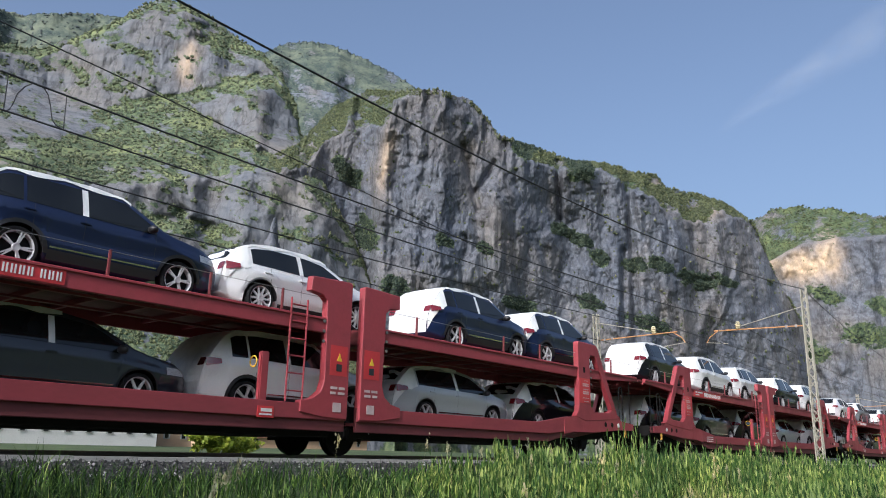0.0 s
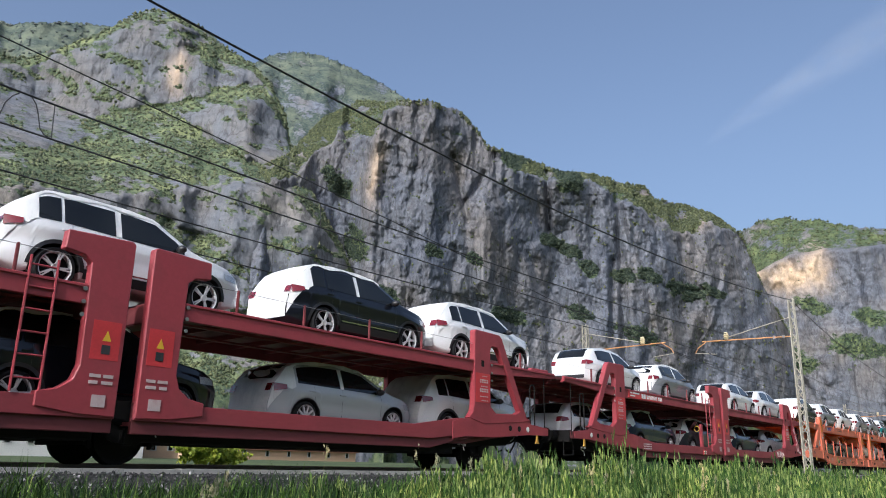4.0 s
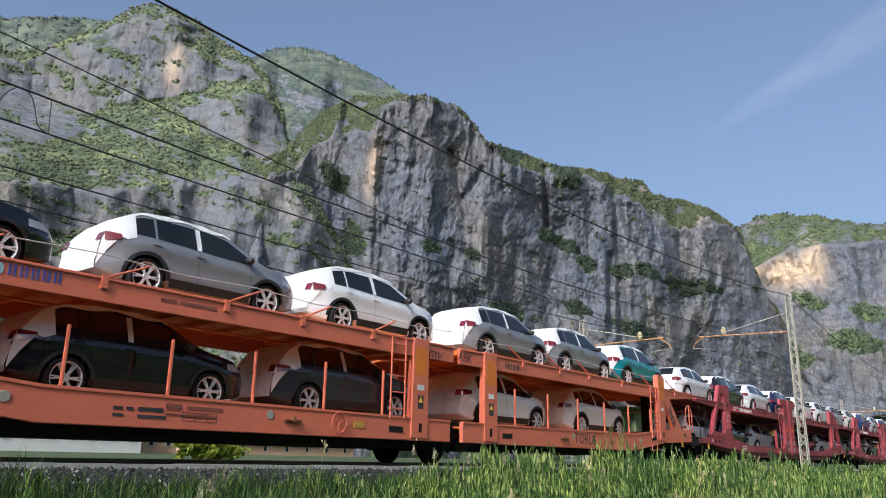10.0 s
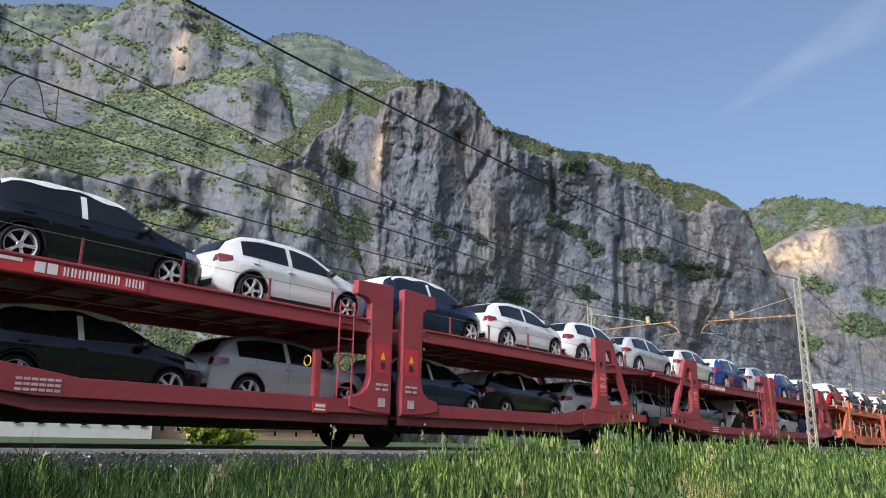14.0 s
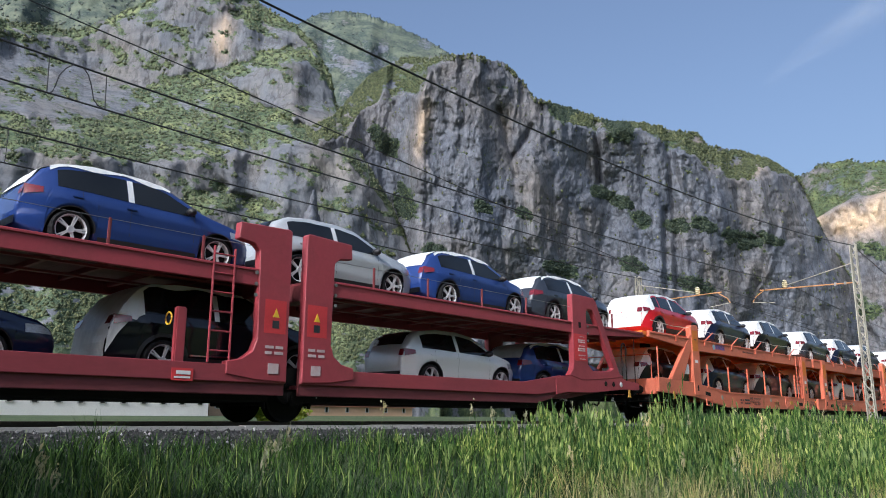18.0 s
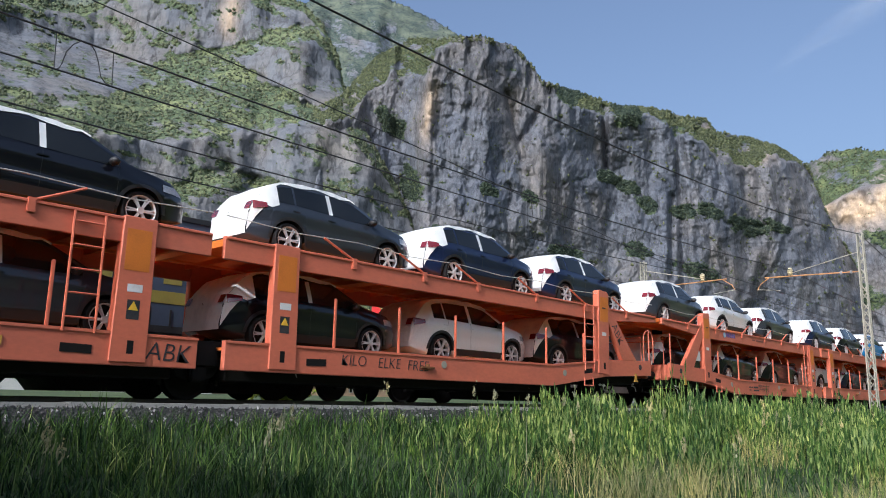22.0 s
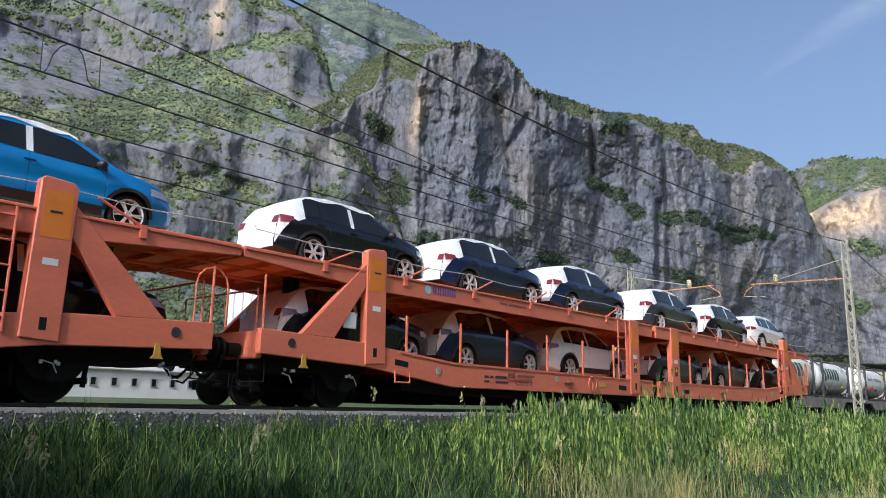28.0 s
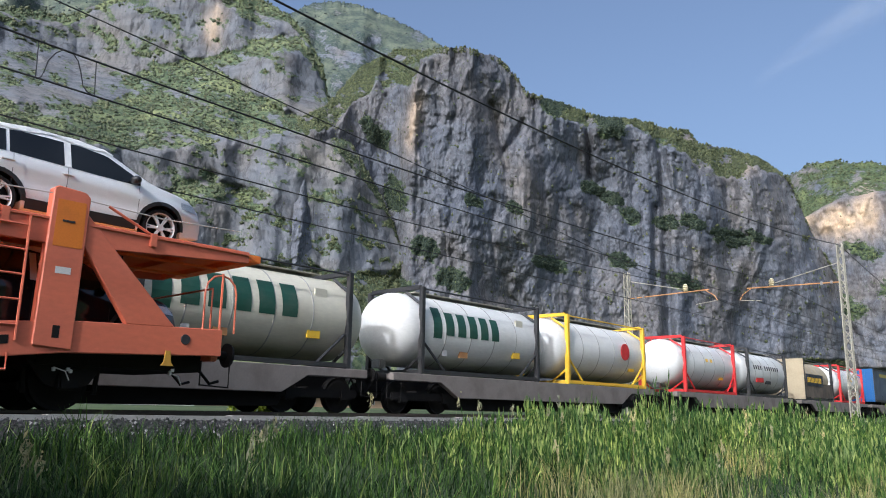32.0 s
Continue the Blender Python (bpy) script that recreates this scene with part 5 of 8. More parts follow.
def deck_pieces(parent, x0, x1, z, side_h, plate_mat, rib_mat, side_mat, ramp=None):
    """An upper deck between x0 and x1: side girders, floor plates and the cross ribs beneath."""
    for y0, y1 in ((NEAR + 0.04, NEAR + 0.13), (FAR - 0.13, FAR - 0.04)):
        outline = [(x0, z - side_h), (x1, z - side_h), (x1, z), (x0, z)]
        if ramp == "left":
            outline = [(x0, z + 0.02 - side_h * 0.5), (x0 + 3.2, z - side_h), (x1, z - side_h), (x1, z), (x0 + 3.2, z), (x0, z + 0.02)]
        if ramp == "right":
            outline = [(x0, z - side_h), (x1 - 3.2, z - side_h), (x1, z + 0.02 - side_h * 0.5), (x1, z + 0.02), (x1 - 3.2, z), (x0, z)]
        bm = plate(outline, y0, y1, 0.01)
        part("deck_girder", bm, side_mat, parent)
        fl = box(x0 + 0.02, x1 - 0.02, y0 - 0.03, y0 - 0.002 if y0 < 0 else y0 + 0.0, z - 0.05, z - 0.02) if y0 < 0 else None
        if fl:
            part("girder_lip", fl, side_mat, parent)
    n = max(2, int((x1 - x0) / 1.5))
    for i in range(n):
        a, b = x0 + (x1 - x0) * i / n, x0 + (x1 - x0) * (i + 1) / n
        part("deck_plate", box(a + 0.006, b - 0.006, NEAR + 0.13, FAR - 0.13, z - 0.075, z - 0.05), plate_mat, parent)
    m = max(3, int((x1 - x0) / 0.85))
    rib = bmesh.new()
    box(-0.035, 0.035, NEAR + 0.13, FAR - 0.13, z - 0.17, z - 0.077, bm=rib)
    me = finish(rib, "deck_rib", rib_mat)
    for i in range(m + 1):
        part("deck_rib", me, rib_mat, parent, at=pose(x0 + 0.05 + (x1 - x0 - 0.1) * i / m, 0, 0))
    for y in (-0.55, 0.55):
        part("deck_rail", box(x0 + 0.05, x1 - 0.05, y - 0.04, y + 0.04, z - 0.21, z - 0.172), rib_mat, parent)


def bars(parent, spots, y, material):
    """Bars that stand for one line or block of painted letters."""
    tagged(part("lettering", lettering(spots, y, 0.005), material, parent), "small painted lettering", kind="stuff")


def sprayed(parent, body, x, z, height, y, material, tilt=0.0, shear=0.12):
    """Hand-painted letters in the plane of the wagon's side."""
    cu = bpy.data.curves.new("graffiti", "FONT")
    cu.body, cu.size, cu.shear, cu.extrude, cu.align_x, cu.align_y = body, height * 1.35, shear, 0.002, "CENTER", "CENTER"
    cu.resolution_u, cu.offset = 3, -0.004
    ob = bpy.data.objects.new("graffiti_letters", cu)
    me = bpy.data.meshes.new_from_object(ob)
    bpy.data.objects.remove(ob)
    bpy.data.curves.remove(cu)
    me.materials.clear()
    me.materials.append(material)
    part("graffiti", me, material, parent, "black sprayed letters", at=pose(x, y, z) @ Matrix.Rotation(radians(90), 4, "X") @ Matrix.Rotation(tilt, 4, "Z"))


def scrawl(parent, x, z, w, h, y, material, seed, tilt=0.0, hue="black"):
    """A sprayed scrawl of crossing strokes."""
    rng = random.Random(seed)
    bm = bmesh.new()
    n = max(4, int(w / h * 2.2))
    c, s = math.cos(tilt), math.sin(tilt)
    pts = []
    for i in range(n):
        a = -w / 2 + w * (i + 0.5) / n
        pts += [(a + rng.uniform(-0.3, 0.3) * h * 0.5, -h / 2 + rng.random() * 0.2 * h), (a + rng.uniform(-0.2, 0.4) * h * 0.5, h / 2 - rng.random() * 0.2 * h),
               (a + h * rng.uniform(0.2, 0.6), rng.uniform(-0.3, 0.3) * h)]
    tube([(x + c * u - s * v, y, z + s * u + c * v) for u, v in pts], 0.009, 4, bm)
    part("graffiti", bm, material, parent, hue + " sprayed scrawl")


def fittings(parent, xs):
    """Small pale valves, cocks and pipe ends on the dark underframe."""
    rng = random.Random(len(xs) * 7 + 1)
    for x in xs:
        bm = bmesh.new()
        for k in range(3):
            a, z = x + rng.uniform(-0.16, 0.16), rng.uniform(0.50, 0.68)
            box(a - 0.02, a + 0.025, NEAR + 0.22, NEAR + 0.27, z - 0.025, z + 0.03, 0.006, bm=bm)
        tube([(x - 0.12, NEAR + 0.24, 0.62), (x + 0.05, NEAR + 0.24, 0.57), (x + 0.12, NEAR + 0.25, 0.44)], 0.010, 5, bm)
        part("brake_valve", bm, PALE_METAL, parent, "pale brake cock")


def flip(points, about):
    """Outline mirrored along x."""
    return [(2 * about - x, z) for x, z in points][::-1]


def red_wagon():
    """Two-unit red double-deck car wagon; x = 0 at the inner edge of its first pillar."""
    w = thing("car_wagon", "red double-deck car-carrying railway wagon with grimy sills", "railway wagon", "car wagons")
    MID, END = 9.14, 18.28
    zd = 2.68
    for unit in (0, 1):
        def X(pts):
            return pts if unit == 0 else flip(pts, END / 2)
        m0, m1 = (-3.5, MID - 0.14) if unit == 0 else (MID + 0.14, END + 3.5)
        # sills
        s_out = [(-3.5, 0.92), (-2.4, 0.91), (-0.9, 0.76), (0.2, 0.74), (1.6, 0.47), (MID - 0.16, 0.47), (MID - 0.16, 0.96), (2.2, 0.97), (0.6, 1.19), (-0.2, 1.22), (-1.6, 1.26), (-2.5, 1.30), (-2.6, 1.18), (-3.5, 1.12)]
        for y0, y1, lab in ((NEAR + 0.03, NEAR + 0.16, "grimy dark red sill"), (FAR - 0.16, FAR - 0.03, "")):
            part("side_sill", plate(X(s_out), y0 + (0.05 if y0 < 0 else 0), y1, 0.012), RED_DARK, w, lab)
        band = [(0.6, 0.79), (1.6, 0.68), (MID - 0.16, 0.68), (MID - 0.16, 0.965), (2.2, 0.975), (0.6, 1.195)]
        part("sill_band", plate(X(band), NEAR + 0.028, NEAR + 0.082, 0.008), RED_MID, w, "dusty red sill band")
        # Solid black block added under each end to keep light from passing through.
        low = [(-2.0, 0.62), (0.6, 0.50), (0.6, 0.80), (-2.6, 0.95)]
        part("bogie_frame_box", plate(X(low), -1.15, 1.15, 0.03), BLACK, w)
        bright = [(-3.5, 0.925), (-2.62, 0.92), (-0.9, 0.79), (0.35, 0.77), (0.85, 0.70), (0.85, 1.10), (0.55, 1.19), (-0.2, 1.225), (-1.6, 1.265), (-2.5, 1.305), (-2.62, 1.19), (-3.5, 1.125)]
        part("sill_panel", plate(X(bright), NEAR + 0.012, NEAR + 0.03, 0.004), RED, w, "brighter red sill panel")
        # dark lower frame
        fr = plate(X([(0.4, 0.36), (MID - 0.3, 0.36), (MID - 0.3, 0.60), (0.4, 0.66)]), -1.2, 1.2, 0.02)
        part("underframe", fr, BLACK, w, "grimy black underframe")
        part("floor_plate", plate(X([(0.2, 0.60), (MID - 0.2, 0.60), (MID - 0.2, 0.66), (0.2, 0.70), (-2.6, 1.05), (-3.45, 1.05), (-3.45, 0.98), (-2.6, 0.98)]), NEAR + 0.16, FAR - 0.16), RED_DARK, w)
        # A-frame at the end
        a_out = [(-2.62, 1.28), (-2.38, 1.36), (-1.22, 3.34), (-1.10, 3.43), (-0.04, 3.44), (0.0, 3.40), (0.0, 1.55), (0.05, 1.38), (0.22, 1.22), (-0.4, 1.10), (-1.9, 1.20)]
        a_hole = [(-1.85, 1.42), (-0.95, 1.38), (-0.70, 1.55), (-0.68, 2.95), (-0.74, 3.08), (-1.00, 3.08), (-1.10, 2.98), (-2.06, 1.50)]
        for y0, y1 in ((NEAR, NEAR + 0.17), (FAR - 0.17, FAR)):
            part("end_frame", plate(X(a_out), y0, y1, 0.015, holes=[X(a_hole)]), RED, w, "red A-shaped end frame")
        part("sign_patch", plate(X([(-0.66, 1.62), (-0.04, 1.62), (-0.04, 2.35), (-0.66, 2.35)]), NEAR - 0.004, NEAR), RED_SIGN, w, "fresh red paint patch")
        spots = []
        for z0, h, x_a, x_b in ((1.66, 0.055, -0.56, -0.26), (1.76, 0.055, -0.56, -0.20), (1.88, 0.09, -0.56, -0.20), (2.01, 0.06, -0.54, -0.24), (2.11, 0.09, -0.56, -0.20), (2.27, 0.04, -0.52, -0.3)):
            n = 5 if h > 0.08 else 4
            for i in range(n):
                a, b = x_a + (x_b - x_a) * i / n, x_a + (x_b - x_a) * (i + 0.72) / n
                spots.append((a, b, z0, z0 + h * 0.42))
                if h > 0.08:
                    spots.append((a, b, z0 + h * 0.58, z0 + h))
        if unit:
            spots = [(END - b, END - a, c, d) for a, b, c, d in spots]
        bars(w, spots, NEAR - 0.006, PALE_LET)
        # portal at the articulation
        p_out = [(MID - 0.80, 0.72), (MID - 0.17, 0.70), (MID - 0.17, 3.46), (MID - 0.22, 3.50), (MID - 1.28, 3.46), (MID - 1.30, 3.16), (MID - 0.98, 3.12), (MID - 0.86, 3.02), (MID - 0.82, 1.45), (MID - 0.90, 1.22), (MID - 1.10, 1.08), (MID - 1.40, 1.02), (MID - 1.40, 0.80)]
        for y0, y1 in ((NEAR, NEAR + 0.17), (FAR - 0.17, FAR)):
            part("portal_post", plate(X(p_out), y0, y1, 0.015), RED, w, "red portal post")
        part("portal_beam", box(*((MID - 0.62, MID - 0.22) if unit == 0 else (END - MID + 0.22, END - MID + 0.62)), NEAR + 0.17, FAR - 0.17, 2.25, 2.55, 0.02), RED_DARK, w)
        sg = [(MID - 0.70, 1.55), (MID - 0.24, 1.55), (MID - 0.24, 2.15), (MID - 0.70, 2.15)]
        part("sign_patch", plate(X(sg), NEAR - 0.004, NEAR), RED_SIGN, w)
        yl = [(MID - 0.53, 1.84), (MID - 0.39, 1.84), (MID - 0.46, 2.00)]
        part("warning_sign", plate(X(yl), NEAR - 0.010, NEAR - 0.004), YELLOW, w, "yellow warning triangle")
        yl = [(MID - 0.53, 1.64), (MID - 0.39, 1.64), (MID - 0.39, 1.78), (MID - 0.53, 1.78)]
        part("warning_sign", plate(X(yl), NEAR - 0.010, NEAR - 0.004), DARK_LET, w)
        spots = [(MID - 0.66, MID - 0.48, 1.28, 1.33), (MID - 0.44, MID - 0.28, 1.28, 1.33), (MID - 0.66, MID - 0.52, 1.18, 1.23), (MID - 0.46, MID - 0.28, 1.18, 1.23), (MID - 0.58, MID - 0.36, 0.84, 1.02)]
        if unit:
            spots = [(END - b, END - a, c, d) for a, b, c, d in spots]
        bars(w, spots, NEAR - 0.006, PALE_LET)
        for zz in (2.2, 2.40, 2.60):
            xx = MID - 0.90 if unit == 0 else END - MID + 0.90
            xe = -0.76 if unit == 0 else END + 0.76
            part("lock_pin", lathe([(0.035, -0.02), (0.035, 0.0), (0.001, 0.002)], 8, "Y", centre=(xx, NEAR + 0.02, zz)), STEEL, w)
            part("lock_pin", lathe([(0.035, -0.02), (0.035, 0.0), (0.001, 0.002)], 8, "Y", centre=(xe, NEAR + 0.02, zz)), STEEL, w)
        slot = [(-0.40, 2.52), (-0.28, 2.52), (-0.28, 2.68), (-0.40, 2.68)]
        part("slot_plate", plate(X(slot), NEAR - 0.003, NEAR + 0.0), BLACK, w)
        # upper deck
        x0, x1 = (-3.95, MID - 0.35) if unit == 0 else (MID + 0.35 - (2 * MID - END), END + 3.95)
        deck_pieces(w, x0, x1, zd, 0.31, RED_DARK, RED_MID, RED, "left" if unit == 0 else "right")
        tip = (x0 - 0.28, x0) if unit == 0 else (x1, x1 + 0.28)
        for k in range(6):
            ya = NEAR + 0.15 + k * 0.475
            part("flap", box(*tip, ya, ya + 0.44, zd - 0.10, zd - 0.02, 0.01), RED_DARK, w)
        # deck number board
        if unit == 0:
            part("name_board", plate([(0.30, 2.40), (3.1, 2.40), (3.1, 2.66), (0.30, 2.66)], NEAR + 0.028, NEAR + 0.04), RED_SIGN, w, "brighter red board with pale lettering")
            spots = word(1.75, 2.45, "ssssssss sss", 0.135, 0.85)
            spots += [(1.33, 1.48, 2.44, 2.60), (1.51, 1.66, 2.44, 2.60)]
            spots += [(0.45, 0.60, 2.55, 2.60), (0.66, 1.15, 2.55, 2.60)] + [(0.45, 0.82, 2.46, 2.50)]
            bars(w, spots, NEAR + 0.026, WHITE)
            grid = [(1.30 + 0.11 * c, 1.39 + 0.11 * c, 0.74 + r * 0.075, 0.74 + r * 0.075 + 0.04) for r in range(3) for c in range(6)]
            bars(w, grid, NEAR + 0.026, PALE_LET)
            ladder(w, MID - 1.75, 0.40, 0.98, 2.95, NEAR + 0.02, RED)
        # stanchions and rails
        posts = (-2.2, 2.0, 3.75, 5.6, 7.2) if unit == 0 else tuple(END - v for v in (-2.2, 2.0, 3.75, 5.6, 7.2))
        for px in posts:
            part("stanchion", box(px - 0.022, px + 0.022, NEAR + 0.05, NEAR + 0.10, zd - 0.05, zd + 0.42, 0.010), RED_DARK, w)
            part("stanchion", box(px - 0.022, px + 0.022, FAR - 0.10, FAR - 0.05, zd - 0.05, zd + 0.42, 0.010), RED_DARK, w)
        for y in (NEAR + 0.08,):
            part("guard_wire", tube([(x0 + 0.3, y, zd + 0.40), (x1 - 0.3, y, zd + 0.40)], 0.006, 5), STEEL, w)
        axle(w, -0.92 if unit == 0 else END + 0.85)
        hx = -2.95 if unit == 0 else END + 2.7
        hoop(w, hx, NEAR + 0.1, 1.1, 1.18, 0.24, BLACK)
        px = hx - 0.55 if unit == 0 else hx + 0.75
        part("end_pole", tube([(px, NEAR + 0.1, 1.0), (px, NEAR + 0.1, 2.5)], 0.013, 6), BLACK, w)
        buffers(w, m0 - 0.0 if unit == 0 else m1, -1 if unit == 0 else 1)
        eh = box(*((m0 - 0.02, m0 + 0.14) if unit == 0 else (m1 - 0.14, m1 + 0.02)), NEAR + 0.16, FAR - 0.16, 0.82, 1.16, 0.02)
        part("head_beam", eh, BLACK, w)
        lugx = -2.9 if unit == 0 else END + 2.9
        part("lifting_lug", plate([(lugx - 0.09, 0.70), (lugx + 0.09, 0.70), (lugx + 0.05, 0.76), (lugx + 0.03, 0.92), (lugx - 0.03, 0.92), (lugx - 0.05, 0.76)], NEAR + 0.0, NEAR + 0.025), OCHRE_PAINT, w, "ochre lifting lug")
        for k in range(3):
            cx = -1.6 - 0.42 * k if unit == 0 else END + 1.6 + 0.42 * k
            part("rivet_plate", lathe([(0.075, -0.02), (0.065, -0.03), (0.001, -0.032)], 12, "Y", centre=(cx, NEAR + 0.03, 1.05)), BLACK if k < 2 else WHITE, w)
        hw = 6.9 if unit == 0 else END - 6.9
        if unit == 0:
            part("hand_wheel", tube([(hw - 0.14, NEAR + 0.22 + 0.10 * math.cos(a), 1.66 + 0.10 * math.sin(a)) for a in np.linspace(0, math.tau, 17)[:-1]], 0.014, 6, None, True), YELLOW, w, "yellow brake hand wheel")
            part("brake_pillar", box(hw - 0.09, hw + 0.09, NEAR + 0.05, NEAR + 0.16, 0.95, 1.85, 0.02), RED, w)
            part("brake_sign", plate([(hw - 0.12, 0.66), (hw + 0.25, 0.66), (hw + 0.25, 0.86), (hw - 0.12, 0.86)], NEAR + 0.015, NEAR + 0.03), RED_SIGN, w)
            bars(w, [(hw - 0.08, hw + 0.2, 0.70, 0.73), (hw - 0.05, hw + 0.2, 0.76, 0.82)], NEAR + 0.013, WHITE)
    axle(w, MID + 0.36)
    fittings(w, (-2.6, 0.3, MID + 0.6, END - 0.2, END + 2.4))
    part("articulation", box(MID - 0.5, MID + 0.5, -0.5, 0.5, 0.55, 0.95, 0.03), BLACK, w)
    return w


def orange_wagon(MID=12.0, END=24.0):
    """Two-unit orange double-deck car wagon; x = 0 at the inner edge of its first pillar."""
    w = thing("car_wagon", "orange double-deck car-carrying railway wagon with tie-down rods", "railway wagon", "car wagons")
    zd = 2.78
    half = 12.0
    for unit in (0, 1):
        def one(x):
            if unit == 0:
                return x
            return END - x if x < 0 else END - x * (END - MID) / half

        def X(pts):
            return pts if unit == 0 else [(one(x), z) for x, z in reversed(pts)]
        s_out = [(-2.98, 0.93), (-0.4, 0.82), (0.4, 0.72), (2.2, 0.50), (MID - 0.25, 0.50), (MID - 0.25, 1.00), (2.2, 1.05), (0.5, 1.20), (-0.6, 1.30), (-2.98, 1.38)]
        for y0, y1 in ((NEAR + 0.02, NEAR + 0.14), (FAR - 0.14, FAR - 0.02)):
            part("side_sill", plate(X(s_out), y0, y1, 0.012), ORANGE, w)
        part("sill_lip", plate(X([(2.2, 1.0), (MID - 0.25, 0.955), (MID - 0.25, 1.0), (2.2, 1.05), (0.5, 1.20), (0.5, 1.15)]), NEAR + 0.0, NEAR + 0.022), ORANGE, w)
        fr = plate(X([(0.9, 0.40), (2.2, 0.33), (MID - 0.5, 0.33), (MID - 0.5, 0.62), (0.9, 0.66)]), -1.2, 1.2, 0.02)
        part("underframe", fr, BLACK, w, "grimy black underframe")
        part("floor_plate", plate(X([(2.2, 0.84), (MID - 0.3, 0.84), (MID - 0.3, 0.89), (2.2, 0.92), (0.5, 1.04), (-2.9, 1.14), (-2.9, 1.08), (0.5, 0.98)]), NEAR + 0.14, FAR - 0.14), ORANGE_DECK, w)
        pil = [(-0.50, 0.86), (0.05, 0.90), (0.0, 3.21), (-0.06, 3.25), (-0.46, 3.22), (-0.54, 3.15)]
        slant = [(-2.10, 1.34), (-1.30, 1.32), (-0.52, 2.42), (-0.52, 2.92)]
        for y0, y1 in ((NEAR - 0.01, NEAR + 0.19), (FAR - 0.19, FAR + 0.01)):
            part("end_post", plate(X(pil), y0, y1, 0.015), ORANGE, w, "orange end post")
            part("slanted_strut", plate(X(slant), y0 + 0.03, y1 - 0.03, 0.012), ORANGE, w, "orange slanted strut")
        part("post_panel", plate(X([(-0.48, 2.35), (-0.06, 2.35), (-0.07, 3.05), (-0.48, 3.05)]), NEAR - 0.014, NEAR - 0.01), worn_panel(), w, "darker orange panel")
        part("post_plate", plate(X([(-0.36, 1.95), (-0.14, 1.95), (-0.14, 2.05), (-0.36, 2.05)]), NEAR - 0.014, NEAR - 0.01), WHITE, w)
        part("slot_plate", plate(X([(-0.30, 1.02), (-0.20, 1.02), (-0.20, 1.20), (-0.30, 1.20)]), NEAR - 0.013, NEAR - 0.01), BLACK, w)
        part("step_hole", plate(X([(0.35, 0.90), (0.75, 0.86), (0.75, 0.98), (0.35, 1.02)]), NEAR + 0.015, NEAR + 0.02), BLACK, w)
        part("lettering", lettering([((one(-0.34) if unit == 0 else one(-0.16)), (one(-0.16) if unit == 0 else one(-0.34)), 2.72, 2.75)], NEAR - 0.014), DARK_LET, w)
        port = [(MID - 1.70, 0.55), (MID - 1.12, 0.55), (MID - 1.12, 2.80), (MID - 1.66, 2.80)]
        for y0, y1 in ((NEAR - 0.01, NEAR + 0.17), (FAR - 0.17, FAR + 0.01)):
            part("portal_post", plate(X(port), y0, y1, 0.012), ORANGE, w, "orange portal post")
        part("post_panel", plate(X([(MID - 1.60, 1.95), (MID - 1.2, 1.95), (MID - 1.2, 2.60), (MID - 1.60, 2.60)]), NEAR - 0.014, NEAR - 0.01), worn_panel(), w)
        part("post_plate", plate(X([(MID - 1.52, 1.62), (MID - 1.28, 1.62), (MID - 1.28, 1.74), (MID - 1.52, 1.74)]), NEAR - 0.014, NEAR - 0.01), WHITE, w)
        part("warning_sign", plate(X([(MID - 1.5, 1.20), (MID - 1.3, 1.20), (MID - 1.3, 1.50), (MID - 1.5, 1.50)]), NEAR - 0.014, NEAR - 0.01), DARK_LET, w)
        part("warning_sign", plate(X([(MID - 1.48, 1.34), (MID - 1.32, 1.34), (MID - 1.40, 1.48)]), NEAR - 0.018, NEAR - 0.014), YELLOW, w, "yellow warning triangle")
        part("slot_plate", plate(X([(MID - 1.44, 0.68), (MID - 1.34, 0.68), (MID - 1.34, 0.88), (MID - 1.44, 0.88)]), NEAR - 0.013, NEAR - 0.01), BLACK, w)
        # upper deck
        x0, x1 = (-3.42, MID - 0.12) if unit == 0 else (MID + 0.12, END + 3.42)
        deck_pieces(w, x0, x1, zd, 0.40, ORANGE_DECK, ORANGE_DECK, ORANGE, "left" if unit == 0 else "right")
        for k in range(6):
            ya = NEAR + 0.12 + k * 0.48
            a, b = sorted((one(-3.42), one(-3.72)))
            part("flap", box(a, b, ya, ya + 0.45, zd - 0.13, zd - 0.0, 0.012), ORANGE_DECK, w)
        # lower posts
        for px in (0.71, 2.47, 4.23, 5.95, 7.7, 9.4):
            part("stanchion", box(one(px) - 0.025, one(px) + 0.025, NEAR + 0.03, NEAR + 0.08, 0.95, 1.96, 0.01), ORANGE, w)
            part("stanchion", box(one(px) - 0.025, one(px) + 0.025, FAR - 0.08, FAR - 0.03, 0.95, 1.96, 0.01), ORANGE, w)
        # tie-down rods and rope on the upper deck
        for px in (-1.6, 0.6, 2.9, 5.2, 7.0, 9.0):
            a, b = one(px), one(px + 0.75)
            part("tie_rod", tube([(a, NEAR + 0.03, zd - 0.02), (b, NEAR + 0.06, zd + 0.32)], 0.022, 6), ORANGE, w)
            part("rod_foot", box(a - 0.06, a + 0.06, NEAR - 0.0, NEAR + 0.05, zd - 0.2, zd + 0.02, 0.01), ORANGE, w)
        a, b = (x0 + 0.2, x1) if unit == 0 else (x0, x1 - 0.2)
        part("guard_rope", tube([(a + (b - a) * f, NEAR + 0.06, zd + 0.36 - 0.06 * math.sin(f * math.pi * 5) ** 2) for f in np.linspace(0, 1, 21)], 0.010, 6), PALE_METAL, w, "pale guard rope")
